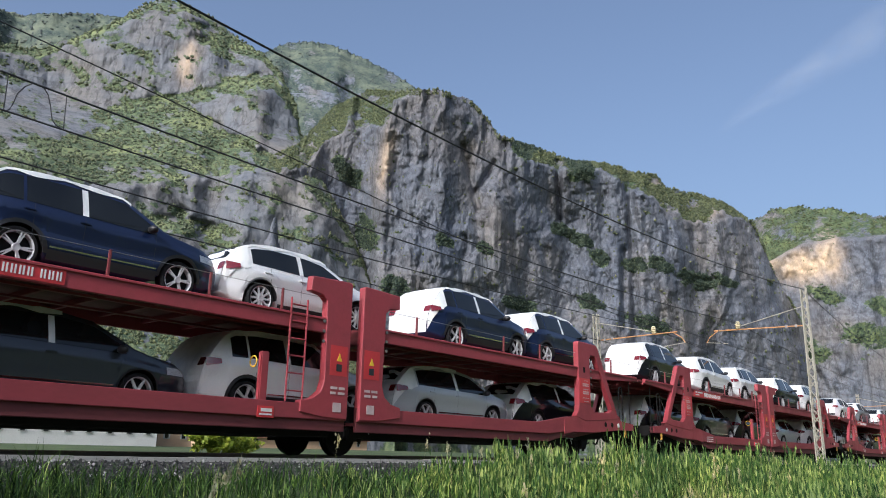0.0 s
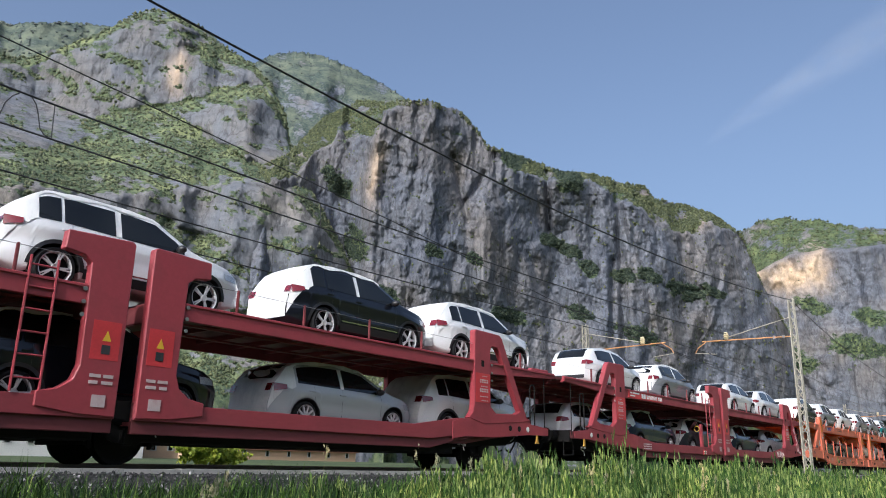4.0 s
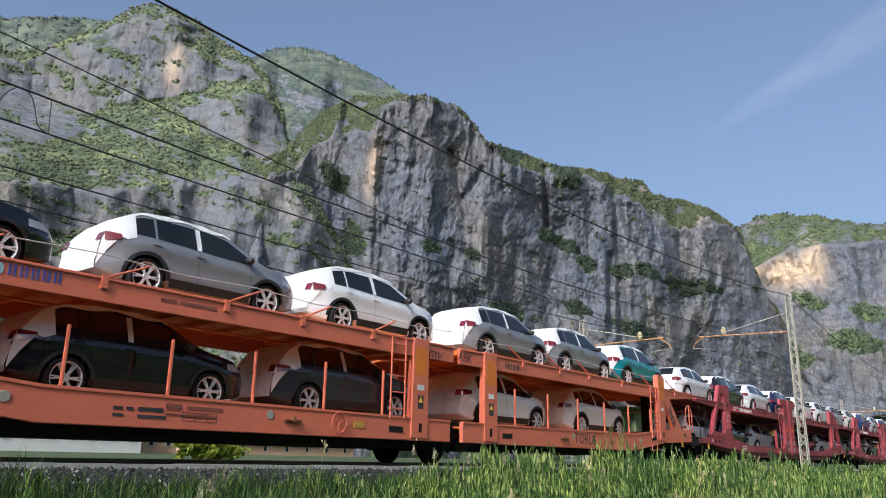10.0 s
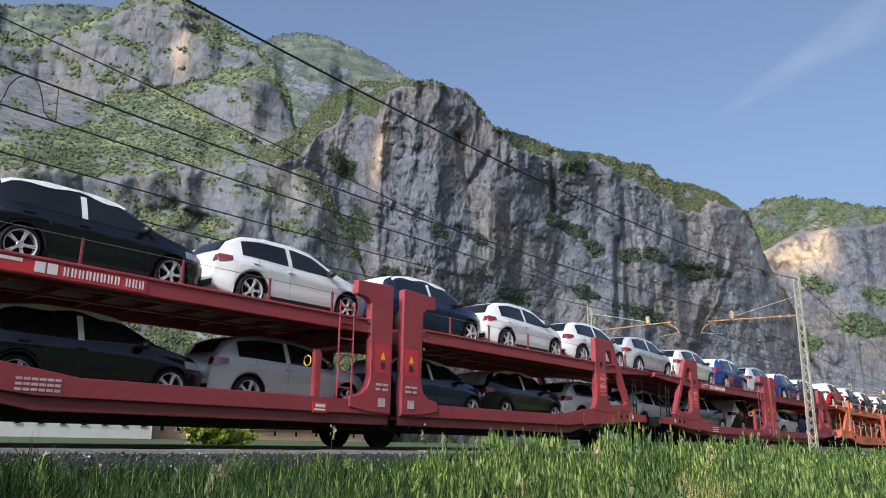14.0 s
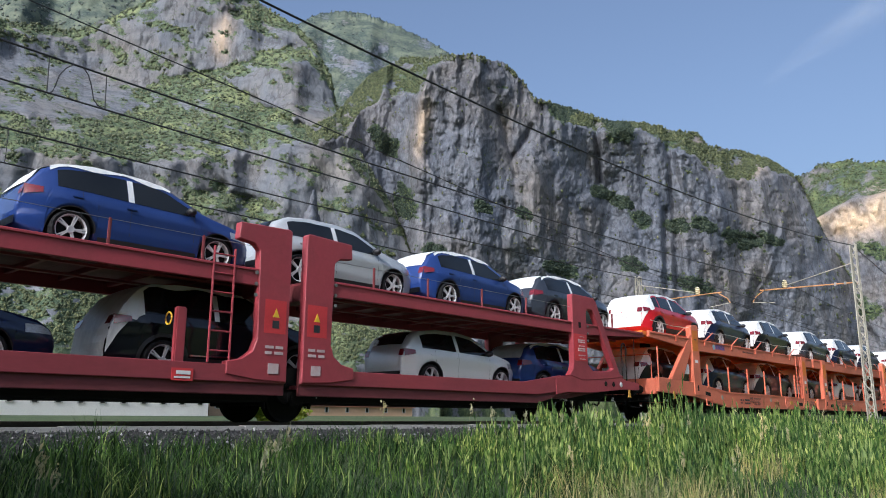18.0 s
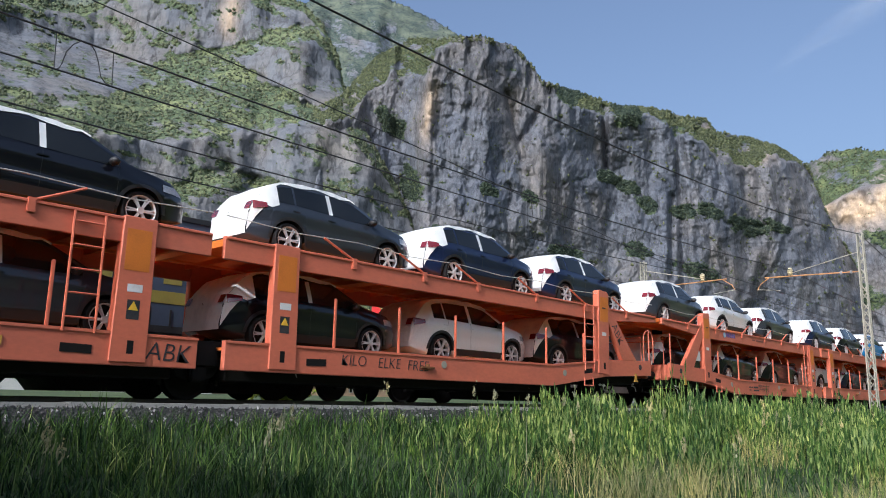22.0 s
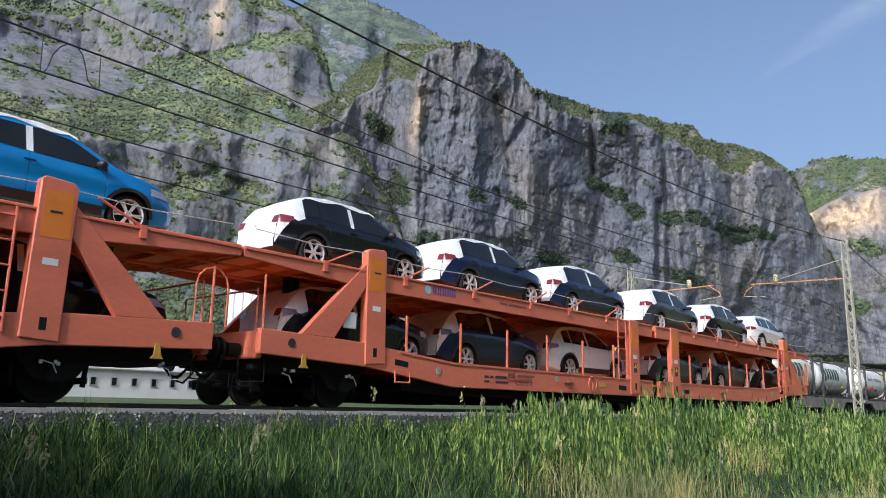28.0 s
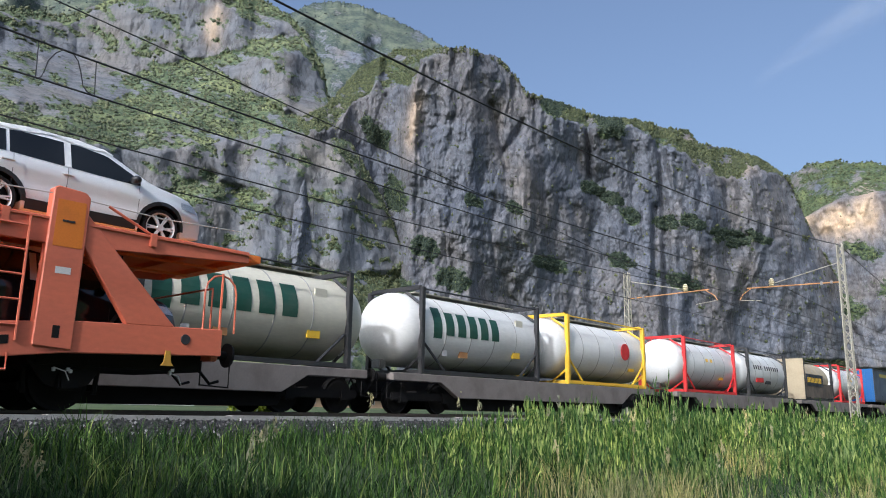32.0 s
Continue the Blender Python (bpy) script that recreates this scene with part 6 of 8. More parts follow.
        ladder(w, (MID - 2.4) if unit == 0 else one(-0.62) - 1.35, 0.46, 0.95, 2.72, NEAR + 0.0, ORANGE)
        if unit:
            hoop(w, END + 2.62, NEAR + 0.06, 1.33, 0.98, 0.60, ORANGE, 0.018)
        part("end_stanchion", tube([(one(-2.93), NEAR + 0.05, 1.34), (one(-2.93), NEAR + 0.05, 2.34)], 0.022, 6), ORANGE, w)
        a, b = sorted((one(-1.62), one(-1.42)))
        part("deck_column", box(a, b, -0.5, -0.2, 1.1, 2.60, 0.015), BLACK, w, "dark column under the upper deck")
        part("end_rail", tube([(one(-2.9), NEAR + 0.3, 1.3), (one(-2.9), NEAR + 0.3, 2.1), (one(-2.9), FAR - 0.3, 2.1), (one(-2.9), FAR - 0.3, 1.3)], 0.02, 6), ORANGE, w)
        if unit == 0:
            part("emblem", lathe([(0.10, -0.005), (0.10, 0.0), (0.001, 0.001)], 16, "Y", centre=(1.32, NEAR + 0.036, 2.60)), lens_blue(), w)
            bars(w, word(1.48, 2.53, "sssss", 0.17, 0.95), NEAR + 0.036, BLUE_LET)
            rows = [(3.9, 4.2, 2.565, 2.62), (4.28, 5.0, 2.565, 2.62)]
            bars(w, rows, NEAR + 0.036, FAINT_LET)
            rows = [(4.2, 4.5, 0.83, 0.885), (4.6, 5.3, 0.83, 0.885), (4.2, 5.2, 0.72, 0.75)]
            bars(w, rows, NEAR + 0.016, FAINT_LET)
            bars(w, [(3.30, 3.46, 0.76, 0.81), (3.52, 3.64, 0.76, 0.81), (3.72, 4.16, 0.755, 0.82), (3.30, 3.48, 0.66, 0.70), (3.72, 4.22, 0.65, 0.70)], NEAR + 0.016, DARK_LET)
            bars(w, [(4.22, 4.48, 0.90, 0.908), (4.22, 4.48, 0.80, 0.808), (4.22, 4.228, 0.80, 0.908), (4.472, 4.48, 0.80, 0.908), (4.52, 5.2, 0.78, 0.786), (4.52, 5.2, 0.70, 0.706), (4.52, 4.526, 0.64, 0.78), (4.75, 4.756, 0.64, 0.78), (5.0, 5.006, 0.64, 0.78), (5.194, 5.2, 0.64, 0.78), (4.52, 5.2, 0.64, 0.646)], NEAR + 0.016, DARK_LET)
            part("brake_wheel", tube([(8.08 + 0.20 * math.cos(a), NEAR - 0.02, 0.78 + 0.20 * math.sin(a)) for a in np.linspace(0, math.tau, 21)[:-1]], 0.013, 6, None, True), ORANGE, w, "orange brake hand wheel")
            for a in (0.3, 2.4, 4.5):
                part("wheel_spoke", tube([(8.08, NEAR - 0.02, 0.78), (8.08 + 0.2 * math.cos(a), NEAR - 0.02, 0.78 + 0.2 * math.sin(a))], 0.010, 5), ORANGE, w)
            part("brake_plate", plate([(8.52, 0.70), (8.84, 0.70), (8.84, 0.83), (8.52, 0.83)], NEAR + 0.008, NEAR + 0.018), OCHRE_PAINT, w, "ochre brake plate")
        part("lock_bracket", box(*sorted((one(6.68), one(7.08))), NEAR - 0.05, NEAR + 0.018, 0.735, 0.775, 0.01), RUSTY_DARK, w, "rusty lock bracket")
        part("lock_knob", box(*sorted((one(6.86), one(6.93))), NEAR - 0.06, NEAR + 0.018, 0.72, 0.83, 0.01), RUSTY_DARK, w)
        part("buffer_hole", plate(X([(9.6, 0.66), (10.05, 0.65), (10.05, 0.78), (9.6, 0.79)]), NEAR + 0.012, NEAR + 0.019), BLACK, w)
        if unit == 0:
            part("data_box", plate([(-1.05, 1.55), (-0.72, 1.55), (-0.72, 1.88), (-1.05, 1.88)], NEAR + 0.05, NEAR + 0.09, 0.01), WHITE, w, "white document holder")
        for k, px in enumerate((-2.3, 1.7, 6.35)):
            part("gauge_dial", lathe([(0.085, -0.006), (0.08, -0.014), (0.001, -0.014)], 14, "Y", centre=(one(px), NEAR + 0.02, 1.16 if px < 0 else 0.84)), GALV if k else DARK_LET, w)
        part("lifting_lug", plate(X([(-2.12, 0.72), (-1.9, 0.72), (-1.95, 0.78), (-1.97, 0.96), (-2.05, 0.96), (-2.07, 0.78)]), NEAR - 0.0, NEAR + 0.02), OCHRE_PAINT, w, "ochre lifting lug")
        part("step_iron", tube([(one(0.35), NEAR, 0.78), (one(0.35), NEAR, 0.55), (one(0.78), NEAR, 0.55), (one(0.78), NEAR, 0.75)], 0.022, 6), ORANGE, w)
        axle(w, one(-0.68), 0.44)
        buffers(w, one(-2.98), -1 if unit == 0 else 1)
        a, b = sorted((one(-3.0), one(-2.84)))
        part("head_beam", box(a, b, NEAR + 0.14, FAR - 0.14, 0.85, 1.34, 0.02), ORANGE, w)
        a, b = sorted((one(-2.84), one(-0.2)))
        part("end_deck_frame", box(a, b, NEAR + 0.4, FAR - 0.4, 0.66, 1.0, 0.02), BLACK, w)
    fittings(w, (-2.2, -0.6, MID + 1.8, END + 0.5, END + 2.3))
    axle(w, MID)
    part("articulation", box(MID - 0.35, MID + 0.35, -1.2, 1.2, 0.55, 0.9, 0.03), BLACK, w)
    return w


_cache = {}


def worn_panel():
    if "panel" not in _cache:
        _cache["panel"] = worn("orange_panel_paint", (0.70, 0.20, 0.02), (0.45, 0.14, 0.03), 0.5, 0, 3, 0.4)
    return _cache["panel"]


def lens_blue():
    if "emb" not in _cache:
        _cache["emb"] = worn("pale_blue_emblem", (0.35, 0.5, 0.6), (0.5, 0.4, 0.35), 0.5, 0, 5, 0.3)
    return _cache["emb"]


# each wagon: kind, place of its first pillar at the start, cars above and below as kind, colour, front end
TRAIN = (
    ("red", -0.73, (("suv", "n", 6.24), ("hatch", "w", 10.64), ("suv", "n", 16.93), ("suv", "n", 21.24)), (("estate", "g", 5.84), ("suv", "w", 10.64), ("estate", "s", 15.9), ("estate", "k", 20.83))),
    ("red", 26.08, (("suv", "k", 1.93), ("suv", "w", 6.96), ("suv", "w", 11.68), ("suv", "k", 17.42), ("suv", "w", 22.24)), (("suv", "k", 1.72), ("suv", "k", 6.65), ("suv", "k", 11.37), ("hatch", "s", 16.91), ("suv", "w", 21.73))),
    ("red", 52.83, (("hatch", "w", 3.23), ("hatch", "m", 8.57), ("hatch", "w", 16.47), ("hatch", "w", 20.98)), (("hatch", "w", 1.49), ("estate", "n", 6.21), ("hatch", "g", 10.93), ("hatch", "n", 16.67), ("hatch", "w", 21.29))),
    ("orange", 78.95, (("crossover", "k", 2.42), ("crossover", "m", 7.45), ("crossover", "w", 12.17), ("crossover", "m", 17.71), ("crossover", "m", 21.97), ("crossover", "t", 26.44)), (("crossover", "k", 6.32), ("crossover", "g", 11.35), ("crossover", "w", 17.56), ("crossover", "w", 22.9))),
    ("red", 110.6, (("compact", "w", 0.33), ("compact", "k", 4.68), ("compact", "w", 9), ("compact", "n", 13.5), ("compact", "w", 17.8), ("compact", "w", 22.1)), (("compact", "w", 0.53), ("compact", "k", 4.88), ("compact", "s", 9.1), ("compact", "n", 13.6), ("compact", "k", 17.7), ("compact", "w", 21.9))),
    ("red", 137.25, (("compact", "s", -0.4), ("compact", "c", 4.2), ("compact", "b", 8.6), ("compact", "s", 13), ("compact", "b", 17.4), ("compact", "g", 21.8)), (("compact", "s", -0.2), ("estate", "n", 5.3), ("suv", "k", 10.6), ("compact", "w", 16.8), ("compact", "b", 21.2))),
    ("orange", 163.3, (("crossover", "r", 2.06), ("crossover", "n", 6.96), ("crossover", "k", 11.76), ("crossover", "g", 17.36), ("crossover", "n", 22.16), ("crossover", "n", 26.86)), (("crossover", "k", 1.66), ("crossover", "n", 6.46), ("crossover", "g", 11.36), ("crossover", "k", 16.96), ("crossover", "w", 21.76), ("crossover", "k", 26.46))),
    ("orange", 194.57, (("crossover", "g", 1.5), ("crossover", "w", 6.2), ("crossover", "g", 10.9), ("crossover", "n", 17), ("crossover", "k", 21.8), ("crossover", "a", 26.5)), (("crossover", "k", 1.7), ("crossover", "k", 6.5), ("crossover", "k", 11.2), ("crossover", "w", 17.3), ("crossover", "n", 22), ("crossover", "k", 26.6))),
    ("orange", 225.47, (("crossover", "k", 2.1), ("crossover", "n", 7), ("crossover", "n", 11.7), ("crossover", "g", 17.3), ("crossover", "k", 22.2), ("crossover", "w", 26.9)), (("crossover", "k", 2.3), ("crossover", "n", 6.9), ("crossover", "w", 11.5), ("crossover", "g", 17.5), ("crossover", "g", 22.2), ("crossover", "k", 26.6))),
)
WAGONS = []


def paint_wagons():
    """Letters that single wagons carry."""
    d, g = WAGONS[3][0], WAGONS[6][0]
    top, low = NEAR + 0.034, NEAR + 0.015
    sprayed(d, "ABK", 12.32, 2.55, 0.24, top, DARK_LET, -0.05)
    scrawl(d, 10.95, 2.50, 0.95, 0.22, top, DARK_LET, 3)
    scrawl(d, 14.45, 2.55, 0.72, 0.18, top, DARK_LET, 4)
    sprayed(d, "TORUS", 18.40, 0.76, 0.32, low, DARK_LET, -0.03)
    red = WAGONS[2][0]
    for k, (x, z, w, h, tilt) in enumerate(((16.75, 0.90, 0.62, 0.34, 0.1), (17.35, 0.88, 0.60, 0.36, 0.0), (19.92, 2.12, 0.34, 0.22, -0.9), (20.13, 1.78, 0.36, 0.22, -1.0))):
        scrawl(red, x, z, w, h, NEAR - 0.004, PALE_LET, 15 + k, tilt, "white")
    ring = [(20.30 + 0.13 * math.cos(a), NEAR - 0.004, 1.33 + 0.25 * math.sin(a)) for a in np.linspace(0, math.tau, 17)[:-1]]
    part("graffiti", tube(ring, 0.009, 4, None, True), PALE_LET, red, "white sprayed loop")
    scrawl(d, -1.66, 1.47, 0.40, 0.20, NEAR + 0.012, DARK_LET, 25)
    scrawl(d, 25.05, 1.86, 0.72, 0.40, NEAR + 0.012, DARK_LET, 6, -0.95)
    scrawl(d, 25.12, 1.80, 0.66, 0.30, NEAR + 0.010, DARK_LET, 7, -0.95)
    sprayed(g, "ABK", 11.25, 0.72, 0.30, low, DARK_LET, -0.04)
    sprayed(g, "KILO", 15.08, 0.79, 0.22, low, DARK_LET)
    sprayed(g, "ELKE", 16.02, 0.78, 0.22, low, DARK_LET)
    sprayed(g, "FREE", 16.85, 0.77, 0.23, low, DARK_LET)
    sprayed(g, "ABK", 25.02, 2.06, 0.28, NEAR + 0.016, DARK_LET, -0.9)


def make_train():
    first = {}
    for kind, ref, above, below in TRAIN:
        if kind not in first:
            first[kind] = red_wagon() if kind == "red" else orange_wagon()
            wagon = first[kind]
        else:
            wagon = copy_thing(first[kind], pose(0, 0, 0))
        WAGONS.append((wagon, ref))
        hi, lo = (2.635, 0.665) if kind == "red" else (2.735, 0.885)
        plain = {110.6: "wsc", 137.25: "wsc", 52.83: "w"}.get(ref, "")      # colours that travel without film
        for car, colour, x in above:
            place_car(car, colour, ref + x, 1, hi, colour not in plain)
        for car, colour, x in below:
            place_car(car, colour, ref + x, 0, lo, colour not in plain)


make_train()
paint_wagons()

# ---- the tank train on the far track ----
TANK_WHITE = worn("white_tank_paint", (0.74, 0.73, 0.70), (0.45, 0.40, 0.33), 0.4, 0, 0.8, 0.5, 0.05, (0.5, 1, 1.6))
TANK_CREAM = worn("cream_tank_paint", (0.66, 0.62, 0.50), (0.38, 0.33, 0.25), 0.45, 0, 0.8, 0.55, 0.05, (0.5, 1, 1.6))
TANK_TAN = worn("grimy_tan_container_paint", (0.46, 0.38, 0.25), (0.26, 0.20, 0.13), 0.55, 0, 0.8, 0.6, 0.05, (0.5, 1, 1.6))
SOOTY = worn("soot_stained_cladding", (0.075, 0.058, 0.046), (0.36, 0.30, 0.22), 0.7, 0, 0.9, 0.6)
PANEL_NAVY = worn("dark_blue_panel", (0.022, 0.028, 0.05), (0.06, 0.06, 0.07), 0.5)
TANK_SEAM = worn("dull_seam_steel", (0.40, 0.38, 0.35), (0.2, 0.18, 0.16), 0.5, 0, 3, 0.5)
FRAME_BLACK = worn("black_frame_paint", (0.03, 0.03, 0.032), (0.08, 0.07, 0.06), 0.5)
FRAME_RED = worn("red_frame_paint", (0.62, 0.03, 0.03), (0.30, 0.04, 0.03), 0.5)
GREEN_LET = worn("dark_green_lettering", (0.015, 0.07, 0.045), (0.10, 0.12, 0.09), 0.5)
WAGON_GREY = worn("grey_brown_wagon_paint", (0.23, 0.20, 0.18), (0.12, 0.09, 0.075), 0.65, 0, 1.5, 0.6)
CURTAIN_BLUE = worn("blue_grey_tarpaulin", (0.070, 0.094, 0.142), (0.11, 0.115, 0.125), 0.5, 0, 0.9, 0.4, 0.2)
PRINT_YELLOW = worn("faded_yellow_print", (0.34, 0.28, 0.06), (0.20, 0.18, 0.09), 0.6, 0, 3, 0.4)
CURTAIN_DARK = worn("dark_grey_tarpaulin", (0.045, 0.062, 0.10), (0.08, 0.09, 0.11), 0.5, 0, 0.9, 0.4, 0.2)
CURTAIN_WHITE = worn("white_tarpaulin", (0.68, 0.69, 0.70), (0.5, 0.5, 0.5), 0.5, 0, 0.9, 0.4, 0.2)
BOX_BLUE = worn("blue_container_paint", (0.022, 0.12, 0.34), (0.04, 0.08, 0.17), 0.45, 0, 1.0, 0.4)
LOCO_RED = worn("locomotive_red_paint", (0.66, 0.012, 0.014), (0.42, 0.015, 0.015), 0.35, 0, 0.7, 0.3, 0.04)
FAR_THINGS = []       # (thing, place at the end of the clip, height)


def tank_container(shell, frame, letters, letter_mat, label, badge=None, L=6.06, closed=False):
    """A tank in a steel frame, near side at -y, floor at 0."""
    c = thing("tank_container", label, "tank container", "tank containers")
    r, zc = 1.13 if L < 7 else 1.20, 1.36
    a = 0.10 if closed else -0.86      # the domed ends stand out beyond the frame
    prof = [(0.001, a), (0.40, a + 0.03), (0.74, a + 0.13), (0.98, a + 0.32), (r - 0.03, a + 0.58), (r, a + 0.80), (r, L - a - 0.80), (r - 0.03, L - a - 0.58), (0.98, L - a - 0.32), (0.74, L - a - 0.13), (0.40, L - a - 0.03), (0.001, L - a)]
    part("tank_shell", lathe(prof, 40, "X", centre=(0, 0, zc)), shell, c, smooth=True)
    for x in (1.2, 2.4, 3.6, 4.8):
        part("shell_band", lathe([(r + 0.002, x - 0.02), (r + 0.008, x - 0.016), (r + 0.008, x + 0.016), (r + 0.002, x + 0.02)], 40, "X", centre=(0, 0, zc)), TANK_SEAM, c, "dull grey seam band")
    for xe in (0.0, L - 0.14):
        for y in (-1.22, 1.06):
            part("corner_post", box(xe, xe + 0.14, y, y + 0.16, 0, 2.59, 0.015), frame, c)
        for z in (0.0, 2.52):
            part("end_beam", box(xe + 0.01, xe + 0.13, -1.06, 1.06, z, z + 0.13, 0.012), frame, c)
        for s in (-1, 1):
            part("end_brace", tube([(xe + 0.07, s * 1.12, 0.55), (xe + 0.07, s * 0.45, 0.1)], 0.045, 6), frame, c)
            part("end_brace", tube([(xe + 0.07, s * 1.12, 2.05), (xe + 0.07, s * 0.45, 2.48)], 0.045, 6), frame, c)
    if closed:
        part("end_wall", box(-0.05, 0.0, -1.20, 1.20, 0.05, 2.60, 0.01), shell, c, "grimy closed end wall")
        part("side_panel", box(0.16, L - 0.16, -1.20, -1.17, 0.16, 1.10, 0.01), SOOTY, c, "soot-stained lower cladding")
        part("name_panel", box(0.40, 3.75, -1.23, -1.17, 0.92, 1.66, 0.006), PANEL_NAVY, c, "dark blue panel with yellow print")
    for y in (-1.18, 1.10):
        part("side_rail", box(0.14, L - 0.14, y, y + 0.08, 0.02, 0.14, 0.01), frame, c)
        xe = 0.14
        part("side_brace", tube([(0.2, y + 0.04, 0.9), (1.1, y + 0.04, 0.12)], 0.04, 6), frame, c)
        part("side_brace", tube([(L - 0.2, y + 0.04, 0.9), (L - 1.1, y + 0.04, 0.12)], 0.04, 6), frame, c)
    part("walkway", box(0.5, L - 0.5, -0.42, 0.1, 2.53, 2.57, 0.008), GALV, c)
    part("manhole", lathe([(0.32, 2.42), (0.32, 2.56), (0.28, 2.60), (0.001, 2.61)], 18, "Z", centre=(L / 2, 0.3, 0)), GALV, c)
    part("top_rail", tube([(0.14, -1.15, 2.53), (L - 0.14, -1.15, 2.53)], 0.028, 6), frame, c)
    part("outlet_valve", box(-0.70, -0.45, -0.2, 0.2, 0.16, 0.42, 0.03), STEEL, c)
    x, h = letters[3] if len(letters) > 3 else 1.0, letters[1]
    step = ((letters[4] - x) if len(letters) > 3 else (L - 2.0)) / max(1, len(letters[0]))
    for i, ch in enumerate(letters[0]):
        if ch == " ":
            continue
        x0 = x + i * step
        bm = bmesh.new()
        rows = 6
        pts = []
        drop = 0.16 * h if len(letters) > 3 and i == 0 else 0.0      # the first stroke is taller
        for k in range(rows + 1):
            z = letters[2] - h / 2 - drop + (h + 2 * drop) * k / rows
            y = -math.sqrt(max(0.01, (r + 0.016) ** 2 - (z - zc) ** 2))
            pts.append((bm.verts.new((x0, y, z)), bm.verts.new((x0 + step * (0.68 if len(letters) > 3 else 0.55), y, z))))
        for a, b in zip(pts, pts[1:]):
            bm.faces.new((a[0], a[1], b[1], b[0]))
        part("lettering", bm, letter_mat, c)
    for (px, pz, w, hh, m) in (badge or ()):
        y = -math.sqrt(max(0.01, (r + 0.02) ** 2 - (pz - zc) ** 2))
        if w == hh:
            part("badge", lathe([(w, -0.03), (w, 0), (0.001, 0.004)], 20, "Y", centre=(px, y, pz)), m, c)
        else:
            part("badge", box(px - w / 2, px + w / 2, y - 0.01, y + 0.05, pz - hh / 2, pz + hh / 2, 0.004), m, c)
    return c


def box_trailer(side, end, letters, letter_mat, label, L=13.6, sweep=False):
    """A long swap body or trailer with curtain sides."""
    c = thing("swap_body", label, "swap body", "swap bodies")
    part("shell", box(0, L, -1.27, 1.27, 0.35, 2.95, 0.03), side, c)
    part("end_wall", box(-0.03, 0.0, -1.25, 1.25, 0.36, 2.94, 0.008), end, c, "corrugated end wall")
    for k in range(6):
        y = -1.1 + k * 0.41
        part("end_rib", box(-0.07, -0.03, y, y + 0.10, 0.45, 2.85, 0.01), end, c)
    part("roof_rail", box(0, L, -1.30, -1.27, 2.83, 2.95, 0.006), FRAME_BLACK, c)
    part("floor_rail", box(0, L, -1.30, -1.27, 0.35, 0.50, 0.006), FRAME_BLACK, c)
    n = 7
    for k in range(n):
        x = 0.3 + k * (L - 0.6) / (n - 1)
        part("strap", box(x - 0.02, x + 0.02, -1.285, -1.27, 0.50, 0.85), FRAME_BLACK, c)
    for px in (0.0, L - 0.12):
        part("corner_post", box(px, px + 0.12, -1.31, -1.27, 0.35, 2.95, 0.008), FRAME_BLACK, c)
    h = letters[1]
    step = letters[3] / max(1, len(letters[0]))
    for i, ch in enumerate(letters[0]):
        if ch != " ":
            x0 = letters[2] + i * step
            part("lettering", box(x0, x0 + step * 0.55, -1.278, -1.269, letters[4], letters[4] + h), letter_mat, c)
    if sweep:
        band = [(2.0, 2.62), (5.3, 2.62), (5.9, 2.5), (6.2, 2.2), (6.2, 1.36), (5.9, 1.36), (5.9, 2.1), (5.6, 2.32), (5.0, 2.34), (4.75, 2.1), (4.8, 1.7), (5.1, 1.36), (5.6, 1.24), (11.6, 1.24), (11.6, 0.98),
                (5.4, 0.98), (4.8, 1.12), (4.45, 1.5), (4.35, 2.0), (4.45, 2.34), (2.0, 2.34)]
        part("printed_band", plate(band, -1.279, -1.268), letter_mat, c, "yellow printed sweeping band")
    for px in (2.5, L - 3.2):
        part("support_leg", box(px, px + 0.4, -1.1, 1.1, 0.0, 0.35, 0.02), FRAME_BLACK, c)
    return c


def flat_wagon(L):
    """A container flat wagon between couplings, its deck at 1.16."""
    w = thing("flat_wagon", "grey-brown container flat wagon with grimy bogies", "railway wagon", "flat wagons")
    for y in (-1.3, 1.12):
        sill = plate([(0.6, 0.92), (2.6, 0.92), (3.4, 0.48), (L - 3.4, 0.48), (L - 2.6, 0.92), (L - 0.6, 0.92), (L - 0.6, 1.14), (0.6, 1.14)], y, y + 0.18, 0.012)
        part("side_sill", sill, WAGON_GREY, w)
    n = int(L / 3.0)
    for k in range(n):
        x = 0.8 + k * (L - 1.8) / (n - 1)
        part("cross_beam", box(x, x + 0.16, -1.12, 1.12, 0.95, 1.12, 0.01), WAGON_GREY, w)
    part("centre_sill", box(0.6, L - 0.6, -0.3, 0.3, 0.6, 0.95, 0.02), BLACK, w)
    bogie(w, 2.1, 1.8, 0.46)
    bogie(w, L - 2.1, 1.8, 0.46)
    buffers(w, 0.6, -1)
    buffers(w, L - 0.6, 1)
    # Added dark slab stands in for the shade among the parts underneath.
    part("brake_gear", plate([(3.0, 0.62), (3.3, 0.14), (7.6, 0.10), (7.8, 0.36), (8.6, 0.36), (8.8, 0.12), (L - 3.3, 0.14), (L - 3.0, 0.62)], -1.0, 1.0, 0.02), BLACK, w, "solid dark fill for the shaded space under the frame")
    return w


